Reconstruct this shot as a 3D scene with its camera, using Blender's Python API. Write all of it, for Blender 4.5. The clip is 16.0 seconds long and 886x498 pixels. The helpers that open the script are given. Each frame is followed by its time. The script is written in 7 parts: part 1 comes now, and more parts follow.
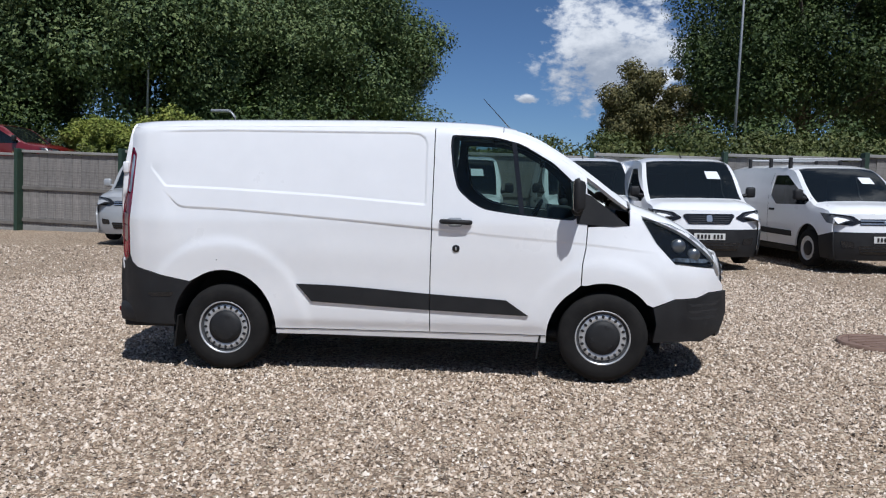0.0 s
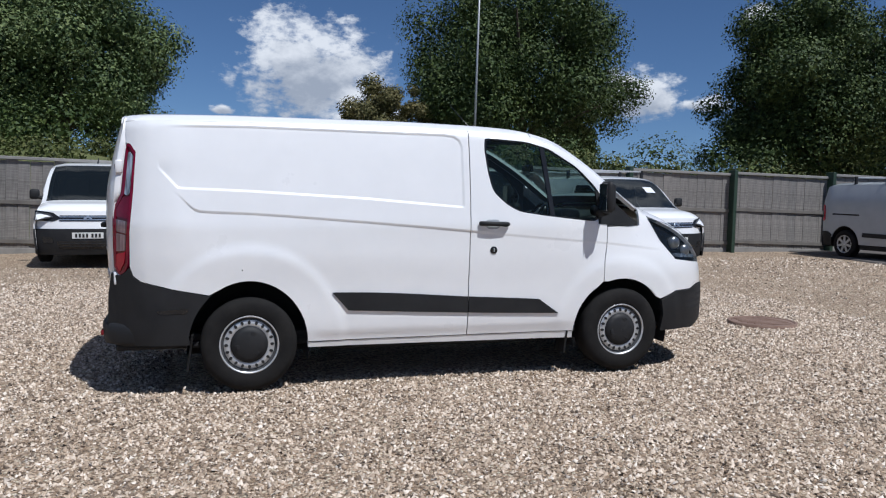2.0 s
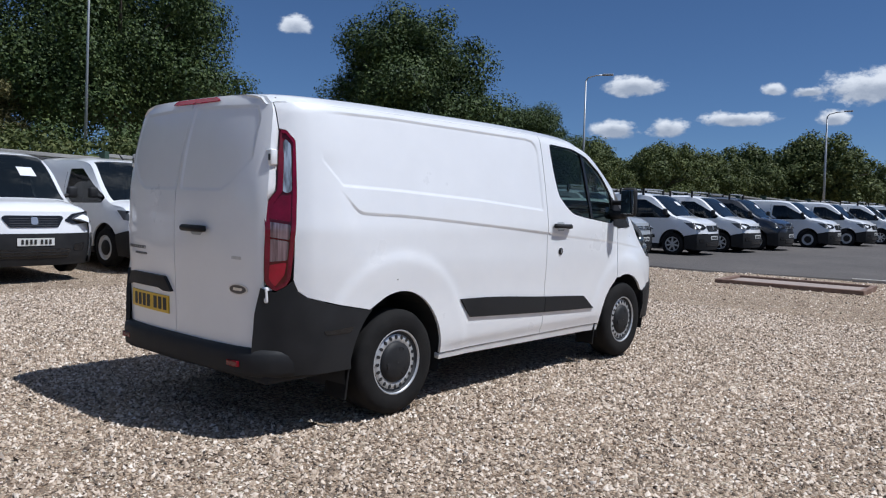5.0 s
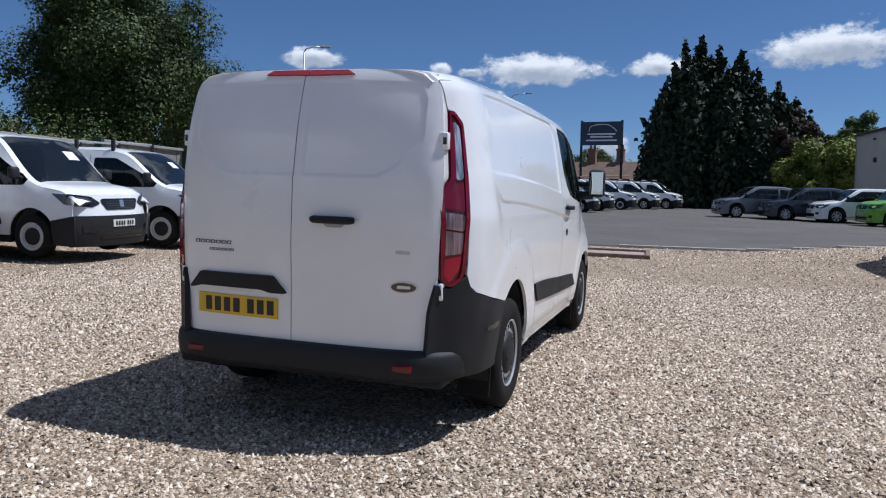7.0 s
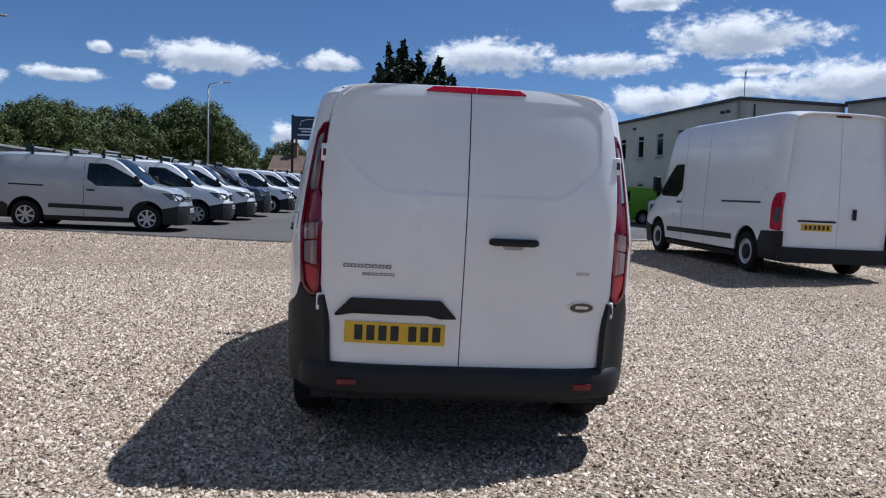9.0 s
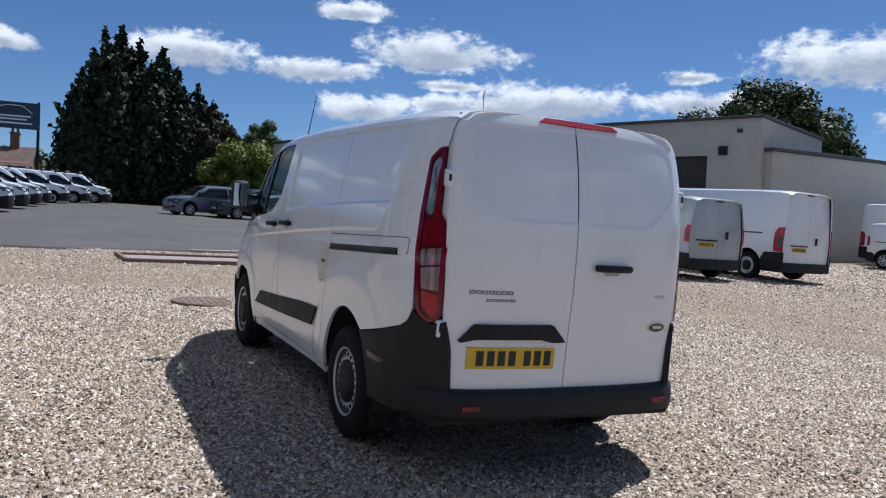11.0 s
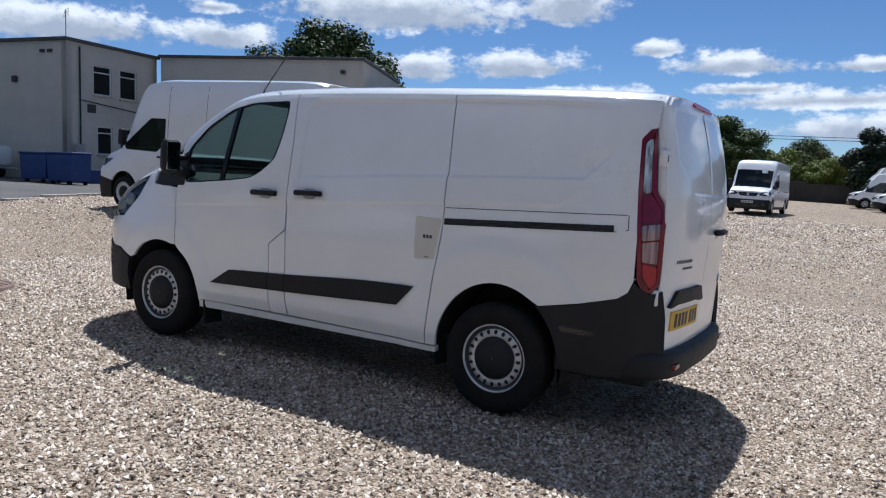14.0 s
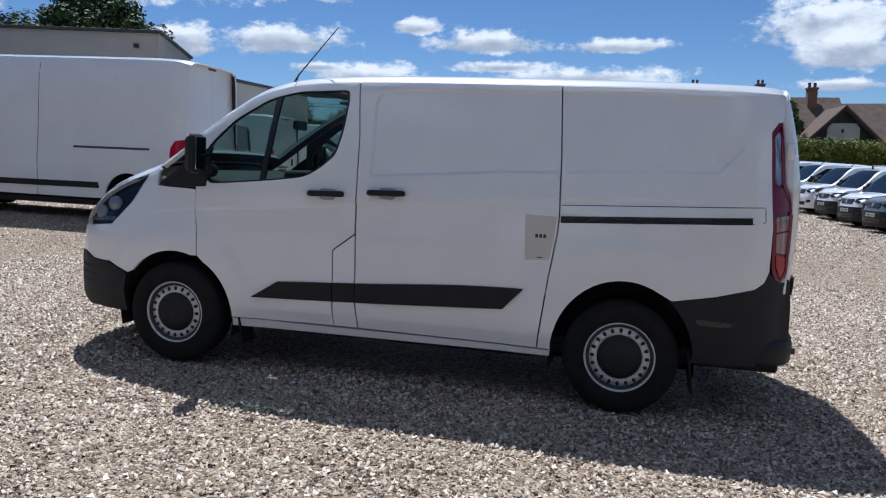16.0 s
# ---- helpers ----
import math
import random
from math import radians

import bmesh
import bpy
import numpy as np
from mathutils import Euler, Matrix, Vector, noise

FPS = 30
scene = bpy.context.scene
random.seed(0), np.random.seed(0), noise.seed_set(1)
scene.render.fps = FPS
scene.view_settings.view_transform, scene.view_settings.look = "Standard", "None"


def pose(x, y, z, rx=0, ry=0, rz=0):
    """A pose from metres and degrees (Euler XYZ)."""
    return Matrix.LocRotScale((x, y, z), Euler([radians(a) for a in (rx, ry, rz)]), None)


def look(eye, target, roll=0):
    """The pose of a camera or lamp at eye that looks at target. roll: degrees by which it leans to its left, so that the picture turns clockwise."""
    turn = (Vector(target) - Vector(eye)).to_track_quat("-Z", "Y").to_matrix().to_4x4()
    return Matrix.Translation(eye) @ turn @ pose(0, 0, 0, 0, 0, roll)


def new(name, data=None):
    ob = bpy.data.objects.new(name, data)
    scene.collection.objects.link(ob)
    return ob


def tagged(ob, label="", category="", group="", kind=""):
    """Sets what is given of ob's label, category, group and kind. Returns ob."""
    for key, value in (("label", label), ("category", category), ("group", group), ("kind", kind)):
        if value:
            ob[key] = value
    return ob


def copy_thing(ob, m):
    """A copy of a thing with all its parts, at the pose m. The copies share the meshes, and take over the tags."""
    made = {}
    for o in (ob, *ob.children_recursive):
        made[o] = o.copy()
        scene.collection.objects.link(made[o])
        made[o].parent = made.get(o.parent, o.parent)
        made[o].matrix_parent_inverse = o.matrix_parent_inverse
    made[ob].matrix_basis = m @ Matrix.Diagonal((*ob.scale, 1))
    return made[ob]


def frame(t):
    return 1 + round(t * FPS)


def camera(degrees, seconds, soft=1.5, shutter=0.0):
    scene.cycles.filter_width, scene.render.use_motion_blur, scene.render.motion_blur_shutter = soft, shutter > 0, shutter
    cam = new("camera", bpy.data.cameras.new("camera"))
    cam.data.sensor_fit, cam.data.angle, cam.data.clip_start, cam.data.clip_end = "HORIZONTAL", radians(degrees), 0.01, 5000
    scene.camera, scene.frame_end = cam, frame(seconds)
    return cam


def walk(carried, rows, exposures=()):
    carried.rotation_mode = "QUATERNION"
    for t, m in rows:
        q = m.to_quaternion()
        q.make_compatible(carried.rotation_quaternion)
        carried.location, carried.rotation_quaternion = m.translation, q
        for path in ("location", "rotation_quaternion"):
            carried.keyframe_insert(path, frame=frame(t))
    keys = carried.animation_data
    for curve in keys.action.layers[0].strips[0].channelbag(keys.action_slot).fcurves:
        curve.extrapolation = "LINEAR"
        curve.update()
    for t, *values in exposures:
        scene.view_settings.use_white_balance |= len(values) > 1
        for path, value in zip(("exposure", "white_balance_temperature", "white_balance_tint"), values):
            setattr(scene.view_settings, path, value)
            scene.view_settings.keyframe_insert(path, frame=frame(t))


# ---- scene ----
from mathutils import geometry

cam = camera(59.1, 16.0, 1.15)

UP = Vector((0.0322, 0.0222, 0.9992)).normalized()
TILT = UP.rotation_difference(Vector((0, 0, 1))).to_matrix().to_4x4()  # the yard slopes a little
PATH = [
    (0, (2.283, -6.821, 1.521), (2.093, -4.838, 1.341), 0.6),
    (0.5, (1.625, -6.892, 1.488), (1.624, -4.899, 1.322), 0.7),
    (1, (1.03, -6.815, 1.453), (1.218, -4.83, 1.296), 0.6),
    (1.5, (0.385, -6.759, 1.43), (0.762, -4.801, 1.279), 0.5),
    (2, (-0.216, -6.586, 1.415), (0.34, -4.67, 1.276), 0.6),
    (2.5, (-0.888, -6.349, 1.407), (-0.143, -4.497, 1.281), 0.9),
    (3, (-1.449, -6.052, 1.394), (-0.539, -4.274, 1.29), 1.3),
    (3.5, (-2.046, -5.693, 1.38), (-0.973, -4.008, 1.287), 1.6),
    (4, (-2.566, -5.3, 1.369), (-1.335, -3.726, 1.277), 1.6),
    (4.5, (-3.068, -4.825, 1.378), (-1.694, -3.376, 1.272), 1.7),
    (5, (-3.52, -4.392, 1.365), (-2.019, -3.075, 1.244), 1.7),
    (5.2, (-3.673, -4.167, 1.367), (-2.129, -2.903, 1.23), 1.8),
    (7.3, (-4.784, -1.627, 1.384), (-2.855, -1.125, 1.222), 1.9),
    (7.5, (-4.859, -1.345, 1.413), (-2.909, -0.926, 1.257), 2.1),
    (8, (-5.012, -0.722, 1.433), (-3.031, -0.494, 1.282), 2.2),
    (8.5, (-5.006, -0.093, 1.437), (-3.012, -0.061, 1.284), 2.4),
    (9, (-4.963, 0.501, 1.433), (-2.977, 0.325, 1.275), 2.7),
    (9.5, (-4.781, 1.056, 1.433), (-2.826, 0.665, 1.278), 3.0),
    (10, (-4.66, 1.654, 1.446), (-2.76, 1.046, 1.304), 3.5),
    (10.2, (-4.654, 1.788, 1.44), (-2.769, 1.134, 1.307), 3.4),
    (12.3, (-3.522, 3.919, 1.399), (-2.024, 2.600, 1.264), 6.1),
    (12.5, (-3.343, 4.045, 1.393), (-1.893, 2.676, 1.238), 5.8),
    (13, (-2.898, 4.446, 1.389), (-1.585, 2.948, 1.216), 5.3),
    (13.5, (-2.483, 4.784, 1.408), (-1.324, 3.165, 1.223), 4.7),
    (14, (-1.996, 5.112, 1.409), (-1.004, 3.385, 1.221), 4.1),
    (14.5, (-1.569, 5.348, 1.419), (-0.742, 3.537, 1.226), 3.4),
    (15, (-1.014, 5.496, 1.453), (-0.335, 3.627, 1.242), 3.1),
    (15.5, (-0.529, 5.602, 1.425), (0.040, 3.695, 1.223), 3.1),
    (16, (0.007, 5.580, 1.405), (0.462, 3.644, 1.194), 2.9),
]
EXPOSURES = [(0, 0.02, 5820, 10), (3.5, 0.03, 5760, 10), (5, 0.04, 5720, 10), (7.5, 0.18, 5640, 10), (9, 0.23, 5620, 10), (10, 0.24, 5610, 10), (12.5, 0.27, 5620, 9), (14, 0.29, 5600, 9), (16, 0.26, 5560, 9)]
walk(cam, [(t, TILT @ look(eye, target, roll)) for t, eye, target, roll in PATH], EXPOSURES)

# the yard's slope, the sun and the sky
SUN_DIR = Vector((0.24, -0.52, 1.0)).normalized()
sun = new("sun", bpy.data.lights.new("sun", "SUN"))
sun.data.energy, sun.data.angle, sun.data.color = 4.1, radians(0.53), (1.0, 0.955, 0.89)
sun.matrix_world = look((0, 0, 60), Vector((0, 0, 60)) - SUN_DIR)
world = bpy.data.worlds.new("world")
scene.world = world
world.use_nodes = True


# fair-weather clouds: bearing, elevation, half width and half height in degrees
CLOUDS_NORTH = [(83.6, 9.6, 5.2, 5.2), (79.5, 6.6, 3.0, 1.8), (89.7, 7.0, 0.8, 0.5), (105.9, 11.9, 1.3, 0.9), (60.5, 8.8, 3.2, 2.3), (52.4, 14.1, 1.1, 0.8), (55.6, 8.3, 2.2, 0.7),
                (28.1, 10.6, 2.2, 0.8), (29.3, 7.6, 1.7, 0.8), (25.5, 7.7, 1.4, 0.8), (20.9, 8.3, 2.2, 0.6), (18.8, 10.2, 0.8, 0.5), (16.6, 10.0, 1.0, 0.4)]
CLOUDS_EAST = [(11.8, 10.0, 4.4, 1.3), (15.1, 8.2, 0.9, 0.6), (3.2, 10.2, 2.2, 0.9), (6.5, 4.9, 1.3, 1.3), (-8.1, 10.8, 4.8, 1.7), (-16.5, 10.3, 5.2, 1.2), (-25.3, 11.9, 5.8, 2.0),
               (-19.3, 14.5, 2.6, 0.8), (-25.6, 8.5, 2.2, 0.9), (-20.3, 7.7, 4.2, 1.6), (-34.2, 8.6, 8.0, 1.7), (-26.3, 9.8, 2.6, 0.6), (-44.2, 8.8, 3.6, 1.3), (-43.5, 10.6, 2.0, 0.7)]
CLOUDS_SOUTH = [(-55.8, 11.3, 9.8, 2.2), (-68.3, 11.9, 3.6, 1.9), (-57.8, 7.4, 3.2, 1.3), (-65.4, 7.7, 4.7, 1.3), (-74.6, 8.9, 1.9, 0.8), (-71.0, 5.4, 4.4, 1.1), (-67.7, 6.0, 2.6, 0.5),
                (-79.8, 7.8, 4.8, 1.1), (-88.4, 7.6, 4.3, 0.7), (-86.6, 5.4, 8.0, 1.0), (-88.8, 3.6, 7.0, 1.4), (-81.1, 6.2, 4.2, 0.6), (-102.5, 8.4, 4.8, 2.2), (-103.2, 6.8, 3.8, 1.7), (-102.7, 4.8, 2.7, 0.5)]
# mostly out of view: added as fill light for the shaded sides
CLOUDS_FILL = [(150.0, 16.0, 14.0, 4.0), (-140.0, 18.0, 12.0, 4.0), (-60.0, 17.5, 6.0, 1.4), (40.0, 46.0, 24.0, 10.0), (128.0, 50.0, 26.0, 11.0), (-132.0, 44.0, 22.0, 10.0), (-20.0, 62.0, 30.0, 9.0),
               (170.0, 36.0, 18.0, 8.0), (88.0, 40.0, 18.0, 9.0), (-78.0, 43.0, 16.0, 9.0), (20.0, 33.0, 11.0, 5.0), (66.0, 28.0, 14.0, 6.0), (112.0, 30.0, 15.0, 7.0), (-50.0, 34.0, 12.0, 5.0), (100.0, 66.0, 40.0, 9.0)]
CLOUDS = CLOUDS_NORTH + CLOUDS_EAST + CLOUDS_SOUTH + CLOUDS_FILL


def build_sky():
    nt = world.node_tree
    nt.nodes.clear()
    out = nt.nodes.new("ShaderNodeOutputWorld")
    bg = nt.nodes.new("ShaderNodeBackground")
    sky = nt.nodes.new("ShaderNodeTexSky")
    sky.sky_type, sky.sun_disc = "NISHITA", False
    sky.sun_elevation = math.asin(SUN_DIR.z)
    sky.sun_rotation = math.atan2(SUN_DIR.x, SUN_DIR.y)
    sky.dust_density, sky.ozone_density, sky.altitude, sky.air_density = 0.0, 7.0, 100, 0.78

    def op(kind, a, b=0.0, c=0.0, clamp=False):
        n = nt.nodes.new("ShaderNodeMath")
        n.operation, n.use_clamp = kind, clamp
        for i, value in enumerate((a, b, c)):
            if isinstance(value, (int, float)):
                n.inputs[i].default_value = value
            else:
                nt.links.new(value, n.inputs[i])
        return n.outputs[0]

    def smooth(x, a, b):
        n = nt.nodes.new("ShaderNodeMapRange")
        n.interpolation_type = "SMOOTHSTEP"
        n.inputs[1].default_value, n.inputs[2].default_value = a, b
        nt.links.new(x, n.inputs[0])
        return n.outputs[0]

    tc = nt.nodes.new("ShaderNodeTexCoord")
    xyz = nt.nodes.new("ShaderNodeSeparateXYZ")
    nt.links.new(tc.outputs["Generated"], xyz.inputs[0])
    bearing = op("MULTIPLY", op("ARCTAN2", xyz.outputs[1], xyz.outputs[0]), 57.2958)
    elev = op("MULTIPLY", op("ARCSINE", xyz.outputs[2]), 57.2958)

    def fbm(scale, detail, rough=0.62):
        n = nt.nodes.new("ShaderNodeTexNoise")
        n.inputs["Scale"].default_value, n.inputs["Detail"].default_value, n.inputs["Roughness"].default_value = scale, detail, rough
        mp = nt.nodes.new("ShaderNodeMapping")
        mp.inputs["Scale"].default_value = (1, 1, 1.7)
        nt.links.new(tc.outputs["Generated"], mp.inputs[0])
        nt.links.new(mp.outputs[0], n.inputs["Vector"])
        return n.outputs[0]

    n1, n2, n3 = fbm(11.0, 6.0), fbm(30.0, 6.0), fbm(75.0, 5.0)
    rough = op("ADD", op("ADD", op("MULTIPLY", op("SUBTRACT", n1, 0.5), 1.25), op("MULTIPLY", op("SUBTRACT", n2, 0.5), 1.5)), op("MULTIPLY", op("SUBTRACT", n3, 0.5), 0.8))
    best, lit = None, None
    for az, el, w, h in CLOUDS:
        u = op("MULTIPLY", op("SUBTRACT", bearing, az), 1.0 / w)
        v = op("MULTIPLY", op("SUBTRACT", elev, el), 1.0 / h)
        v = op("MULTIPLY", v, op("ADD", 1.0, op("MULTIPLY", op("LESS_THAN", v, 0.0), 0.5)))
        f = op("SUBTRACT", 1.0, op("SQRT", op("ADD", op("MULTIPLY", u, u), op("MULTIPLY", v, v))))
        best = f if best is None else op("MAXIMUM", best, f)
        up = op("SUBTRACT", v, 0.75)
        h2 = op("SUBTRACT", 1.0, op("SQRT", op("ADD", op("MULTIPLY", u, u), op("MULTIPLY", up, up))))
        lit = h2 if lit is None else op("MAXIMUM", lit, h2)
    field = op("ADD", op("MAXIMUM", best, -0.75), rough)
    cover = op("MULTIPLY", smooth(field, -0.10, 0.46), smooth(best, -0.75, -0.25))
    tone = nt.nodes.new("ShaderNodeValToRGB")
    tone.color_ramp.elements[0].position, tone.color_ramp.elements[0].color = 0.05, (0.46, 0.50, 0.57, 1)
    tone.color_ramp.elements[1].position, tone.color_ramp.elements[1].color = 0.85, (1.0, 1.0, 1.0, 1)
    nt.links.new(smooth(op("ADD", op("SUBTRACT", lit, best), op("MULTIPLY", op("SUBTRACT", n2, 0.5), 1.6)), -0.95, 0.55), tone.inputs[0])
    glow = nt.nodes.new("ShaderNodeVectorMath")
    glow.operation = "SCALE"
    glow.inputs[3].default_value = CLOUD_LIGHT
    nt.links.new(tone.outputs[0], glow.inputs[0])
    blue = nt.nodes.new("ShaderNodeVectorMath")
    blue.operation = "SCALE"
    blue.inputs[3].default_value = 0.85
    nt.links.new(sky.outputs[0], blue.inputs[0])
    mx = nt.nodes.new("ShaderNodeMix")
    mx.data_type = "RGBA"
    nt.links.new(cover, mx.inputs[0])
    nt.links.new(blue.outputs[0], mx.inputs[6])
    nt.links.new(glow.outputs[0], mx.inputs[7])
    bg.inputs["Strength"].default_value = SKY_STRENGTH
    nt.links.new(mx.outputs[2], bg.inputs["Color"])
    nt.links.new(bg.outputs[0], out.inputs["Surface"])


SKY_STRENGTH, CLOUD_LIGHT = 0.073, 10.4
build_sky()


# ---------------------------------------------------------------- materials
def material(name, color, rough=0.5, metal=0.0, spec=0.5):
    m = bpy.data.materials.new(name)
    m.use_nodes = True
    b = m.node_tree.nodes["Principled BSDF"]
    b.inputs["Base Color"].default_value = (*color, 1)
    b.inputs["Roughness"].default_value = rough
    b.inputs["Metallic"].default_value = metal
    b.inputs["Specular IOR Level"].default_value = spec
    return m


def shader(m):
    return m.node_tree.nodes["Principled BSDF"]


def node(m, kind, **inputs):
    n = m.node_tree.nodes.new(kind)
    for key, value in inputs.items():
        n.inputs[key.replace("_", " ")].default_value = value
    return n


def link(m, a, b):
    m.node_tree.links.new(a, b)


def coords(m, scale=(1, 1, 1), kind="Object"):
    tc = m.node_tree.nodes.new("ShaderNodeTexCoord")
    mp = m.node_tree.nodes.new("ShaderNodeMapping")
    mp.inputs["Scale"].default_value = scale
    link(m, tc.outputs[kind], mp.inputs["Vector"])
    return mp.outputs[0]


def ramp(m, fac, stops, interpolation="LINEAR"):
    r = m.node_tree.nodes.new("ShaderNodeValToRGB")
    r.color_ramp.interpolation = interpolation
    while len(r.color_ramp.elements) < len(stops):
        r.color_ramp.elements.new(0.5)
    for e, (p, c) in zip(r.color_ramp.elements, stops):
        e.position, e.color = p, (*c, 1) if len(c) == 3 else c
    link(m, fac, r.inputs[0])
    return r.outputs[0]


def mix(m, fac, a, b, mode="MIX"):
    n = m.node_tree.nodes.new("ShaderNodeMix")
    n.data_type, n.blend_type = "RGBA", mode
    for socket, value in ((n.inputs[0], fac), (n.inputs[6], a), (n.inputs[7], b)):
        if isinstance(value, (int, float)):
            socket.default_value = value
        elif isinstance(value, tuple):
            socket.default_value = (*value, 1)
        else:
            link(m, value, socket)
    return n.outputs[2]


def bump(m, height, strength, distance):
    n = m.node_tree.nodes.new("ShaderNodeBump")
    n.inputs["Strength"].default_value, n.inputs["Distance"].default_value = strength, distance
    link(m, height, n.inputs["Height"])
    link(m, n.outputs[0], shader(m).inputs["Normal"])
    return n


def noisy(name, c1, c2, scale, rough=0.6, metal=0.0, detail=6.0, bump_scale=None, bump_depth=0.002, rough2=None, spec=0.5):
    """A plain surface of two near colours, mottled, with a fine relief."""
    m = material(name, c1, rough, metal, spec)
    v = coords(m)
    n = node(m, "ShaderNodeTexNoise", Scale=scale, Detail=detail, Roughness=0.6)
    link(m, v, n.inputs["Vector"])
    link(m, ramp(m, n.outputs[0], [(0.3, c1), (0.7, c2)]), shader(m).inputs["Base Color"])
    if rough2 is not None:
        link(m, ramp(m, n.outputs[0], [(0.3, (rough,) * 3), (0.7, (rough2,) * 3)]), shader(m).inputs["Roughness"])
    if bump_scale:
        b = node(m, "ShaderNodeTexNoise", Scale=bump_scale, Detail=4.0)
        link(m, v, b.inputs["Vector"])
        bump(m, b.outputs[0], 0.6, bump_depth)
    return m


def paint(name, c, c2=None, rough=0.3):
    """Car paint: a coloured coat under clear lacquer, with a thin film of road dust."""
    m = noisy(name, c, c2 or tuple(0.93 * v for v in c), 2.3, rough, rough2=rough + 0.14)
    shader(m).inputs["Coat Weight"].default_value = 0.9
    shader(m).inputs["Coat Roughness"].default_value = 0.06
    return m


def glass_mat(name, tint=(0.64, 0.78, 0.74), alpha=0.30):
    """Dark tinted car glass: half lets through, half mirrors."""
    m = material(name, (0.01, 0.013, 0.014), 0.03, 0, 0.6)
    nt = m.node_tree
    t = nt.nodes.new("ShaderNodeBsdfTransparent")
    t.inputs[0].default_value = (*tint, 1)
    mx = nt.nodes.new("ShaderNodeMixShader")
    mx.inputs[0].default_value = alpha
    link(m, t.outputs[0], mx.inputs[1])
    link(m, shader(m).outputs[0], mx.inputs[2])
    link(m, mx.outputs[0], nt.nodes["Material Output"].inputs["Surface"])
    return m


def streaked(name, c1, c2):
    """Ribbed reflector behind clear plastic: upright pale and dark streaks."""
    m = material(name, c1, 0.12, 0.3)
    v = coords(m, (46, 46, 3))
    n = node(m, "ShaderNodeTexNoise", Scale=1.0, Detail=3.0)
    link(m, v, n.inputs["Vector"])
    link(m, ramp(m, n.outputs[0], [(0.36, c2), (0.50, tuple((a + b) / 2 for a, b in zip(c1, c2))), (0.64, c1)]), shader(m).inputs["Base Color"])
    return m


WHITE = paint("white_paint", (0.85, 0.855, 0.86), (0.80, 0.805, 0.81), 0.26)
WHITE2 = paint("white_paint_dusty", (0.77, 0.77, 0.76), (0.68, 0.68, 0.67), 0.4)
SILVER = paint("silver_paint", (0.42, 0.44, 0.46), (0.36, 0.38, 0.4), 0.32)
CARRIER_SILVER = paint("carrier_silver_paint", (0.36, 0.37, 0.38), (0.31, 0.32, 0.33), 0.28)
GREY_PAINT = paint("grey_paint", (0.16, 0.17, 0.19), (0.12, 0.13, 0.15), 0.3)
DARK_PAINT = paint("dark_blue_paint", (0.015, 0.018, 0.03), (0.02, 0.024, 0.036), 0.25)
GREEN_PAINT = paint("lime_green_paint", (0.20, 0.46, 0.02), (0.16, 0.38, 0.015), 0.3)
PLASTIC = noisy("black_plastic", (0.012, 0.0125, 0.014), (0.022, 0.0225, 0.024), 6.0, 0.52, bump_scale=900.0, bump_depth=0.0006, rough2=0.68, spec=0.3)
GLOSS_BLACK = noisy("gloss_black", (0.010, 0.010, 0.011), (0.016, 0.016, 0.017), 5.0, 0.25)
# near-black; in rooms, door gaps and vent holes it stands in for shade
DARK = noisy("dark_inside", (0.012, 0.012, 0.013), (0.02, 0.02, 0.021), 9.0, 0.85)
TRIM_GREY = noisy("cabin_trim", (0.035, 0.037, 0.04), (0.055, 0.057, 0.06), 20.0, 0.8)
CLOTH = noisy("seat_cloth", (0.04, 0.043, 0.05), (0.07, 0.074, 0.08), 60.0, 0.95, bump_scale=400.0, bump_depth=0.001)
RUBBER = noisy("tyre_rubber", (0.009, 0.009, 0.0095), (0.022, 0.021, 0.020), 7.0, 0.75, bump_scale=160.0, bump_depth=0.002, rough2=0.9, spec=0.15)
STEEL = noisy("wheel_steel", (0.60, 0.61, 0.62), (0.47, 0.48, 0.49), 30.0, 0.34, 0.55, rough2=0.5)
CHROME = noisy("chrome", (0.70, 0.70, 0.70), (0.58, 0.58, 0.58), 20.0, 0.30, 0.9)
GLASS = glass_mat("cab_glass")
GLASS_DARK = glass_mat("privacy_glass", (0.4, 0.43, 0.43), 0.75)
LAMP_CLEAR = glass_mat("lamp_lens", (0.85, 0.88, 0.9), 0.35)
LAMP_RED = noisy("red_lens", (0.45, 0.004, 0.030), (0.33, 0.003, 0.020), 14.0, 0.12)
LAMP_RED.node_tree.nodes["Principled BSDF"].inputs["Coat Weight"].default_value = 0.15
LAMP_CRIMSON = noisy("crimson_lens", (0.20, 0.003, 0.024), (0.13, 0.002, 0.014), 14.0, 0.10)
LAMP_DEEP = noisy("deep_red_lens", (0.10, 0.004, 0.008), (0.16, 0.006, 0.012), 10.0, 0.12)
LAMP_GREY = streaked("smoked_clear_lens", (0.50, 0.57, 0.64), (0.10, 0.105, 0.115))
PLATE_Y = noisy("yellow_plate", (0.72, 0.47, 0.02), (0.66, 0.42, 0.02), 12.0, 0.4)
PLATE_W = noisy("white_plate", (0.72, 0.72, 0.70), (0.66, 0.66, 0.64), 12.0, 0.4)
INK = noisy("black_ink", (0.012, 0.012, 0.012), (0.02, 0.02, 0.02), 20.0, 0.5)
LAMP_TINTED = streaked("tinted_clear_lens", (0.40, 0.29, 0.32), (0.11, 0.07, 0.078))
LAMP_SMOKE = noisy("lamp_bowl", (0.085, 0.090, 0.098), (0.030, 0.032, 0.036), 22.0, 0.30)
RED_PAINT = paint("dark_red_paint", (0.16, 0.008, 0.01), (0.12, 0.006, 0.008), 0.3)
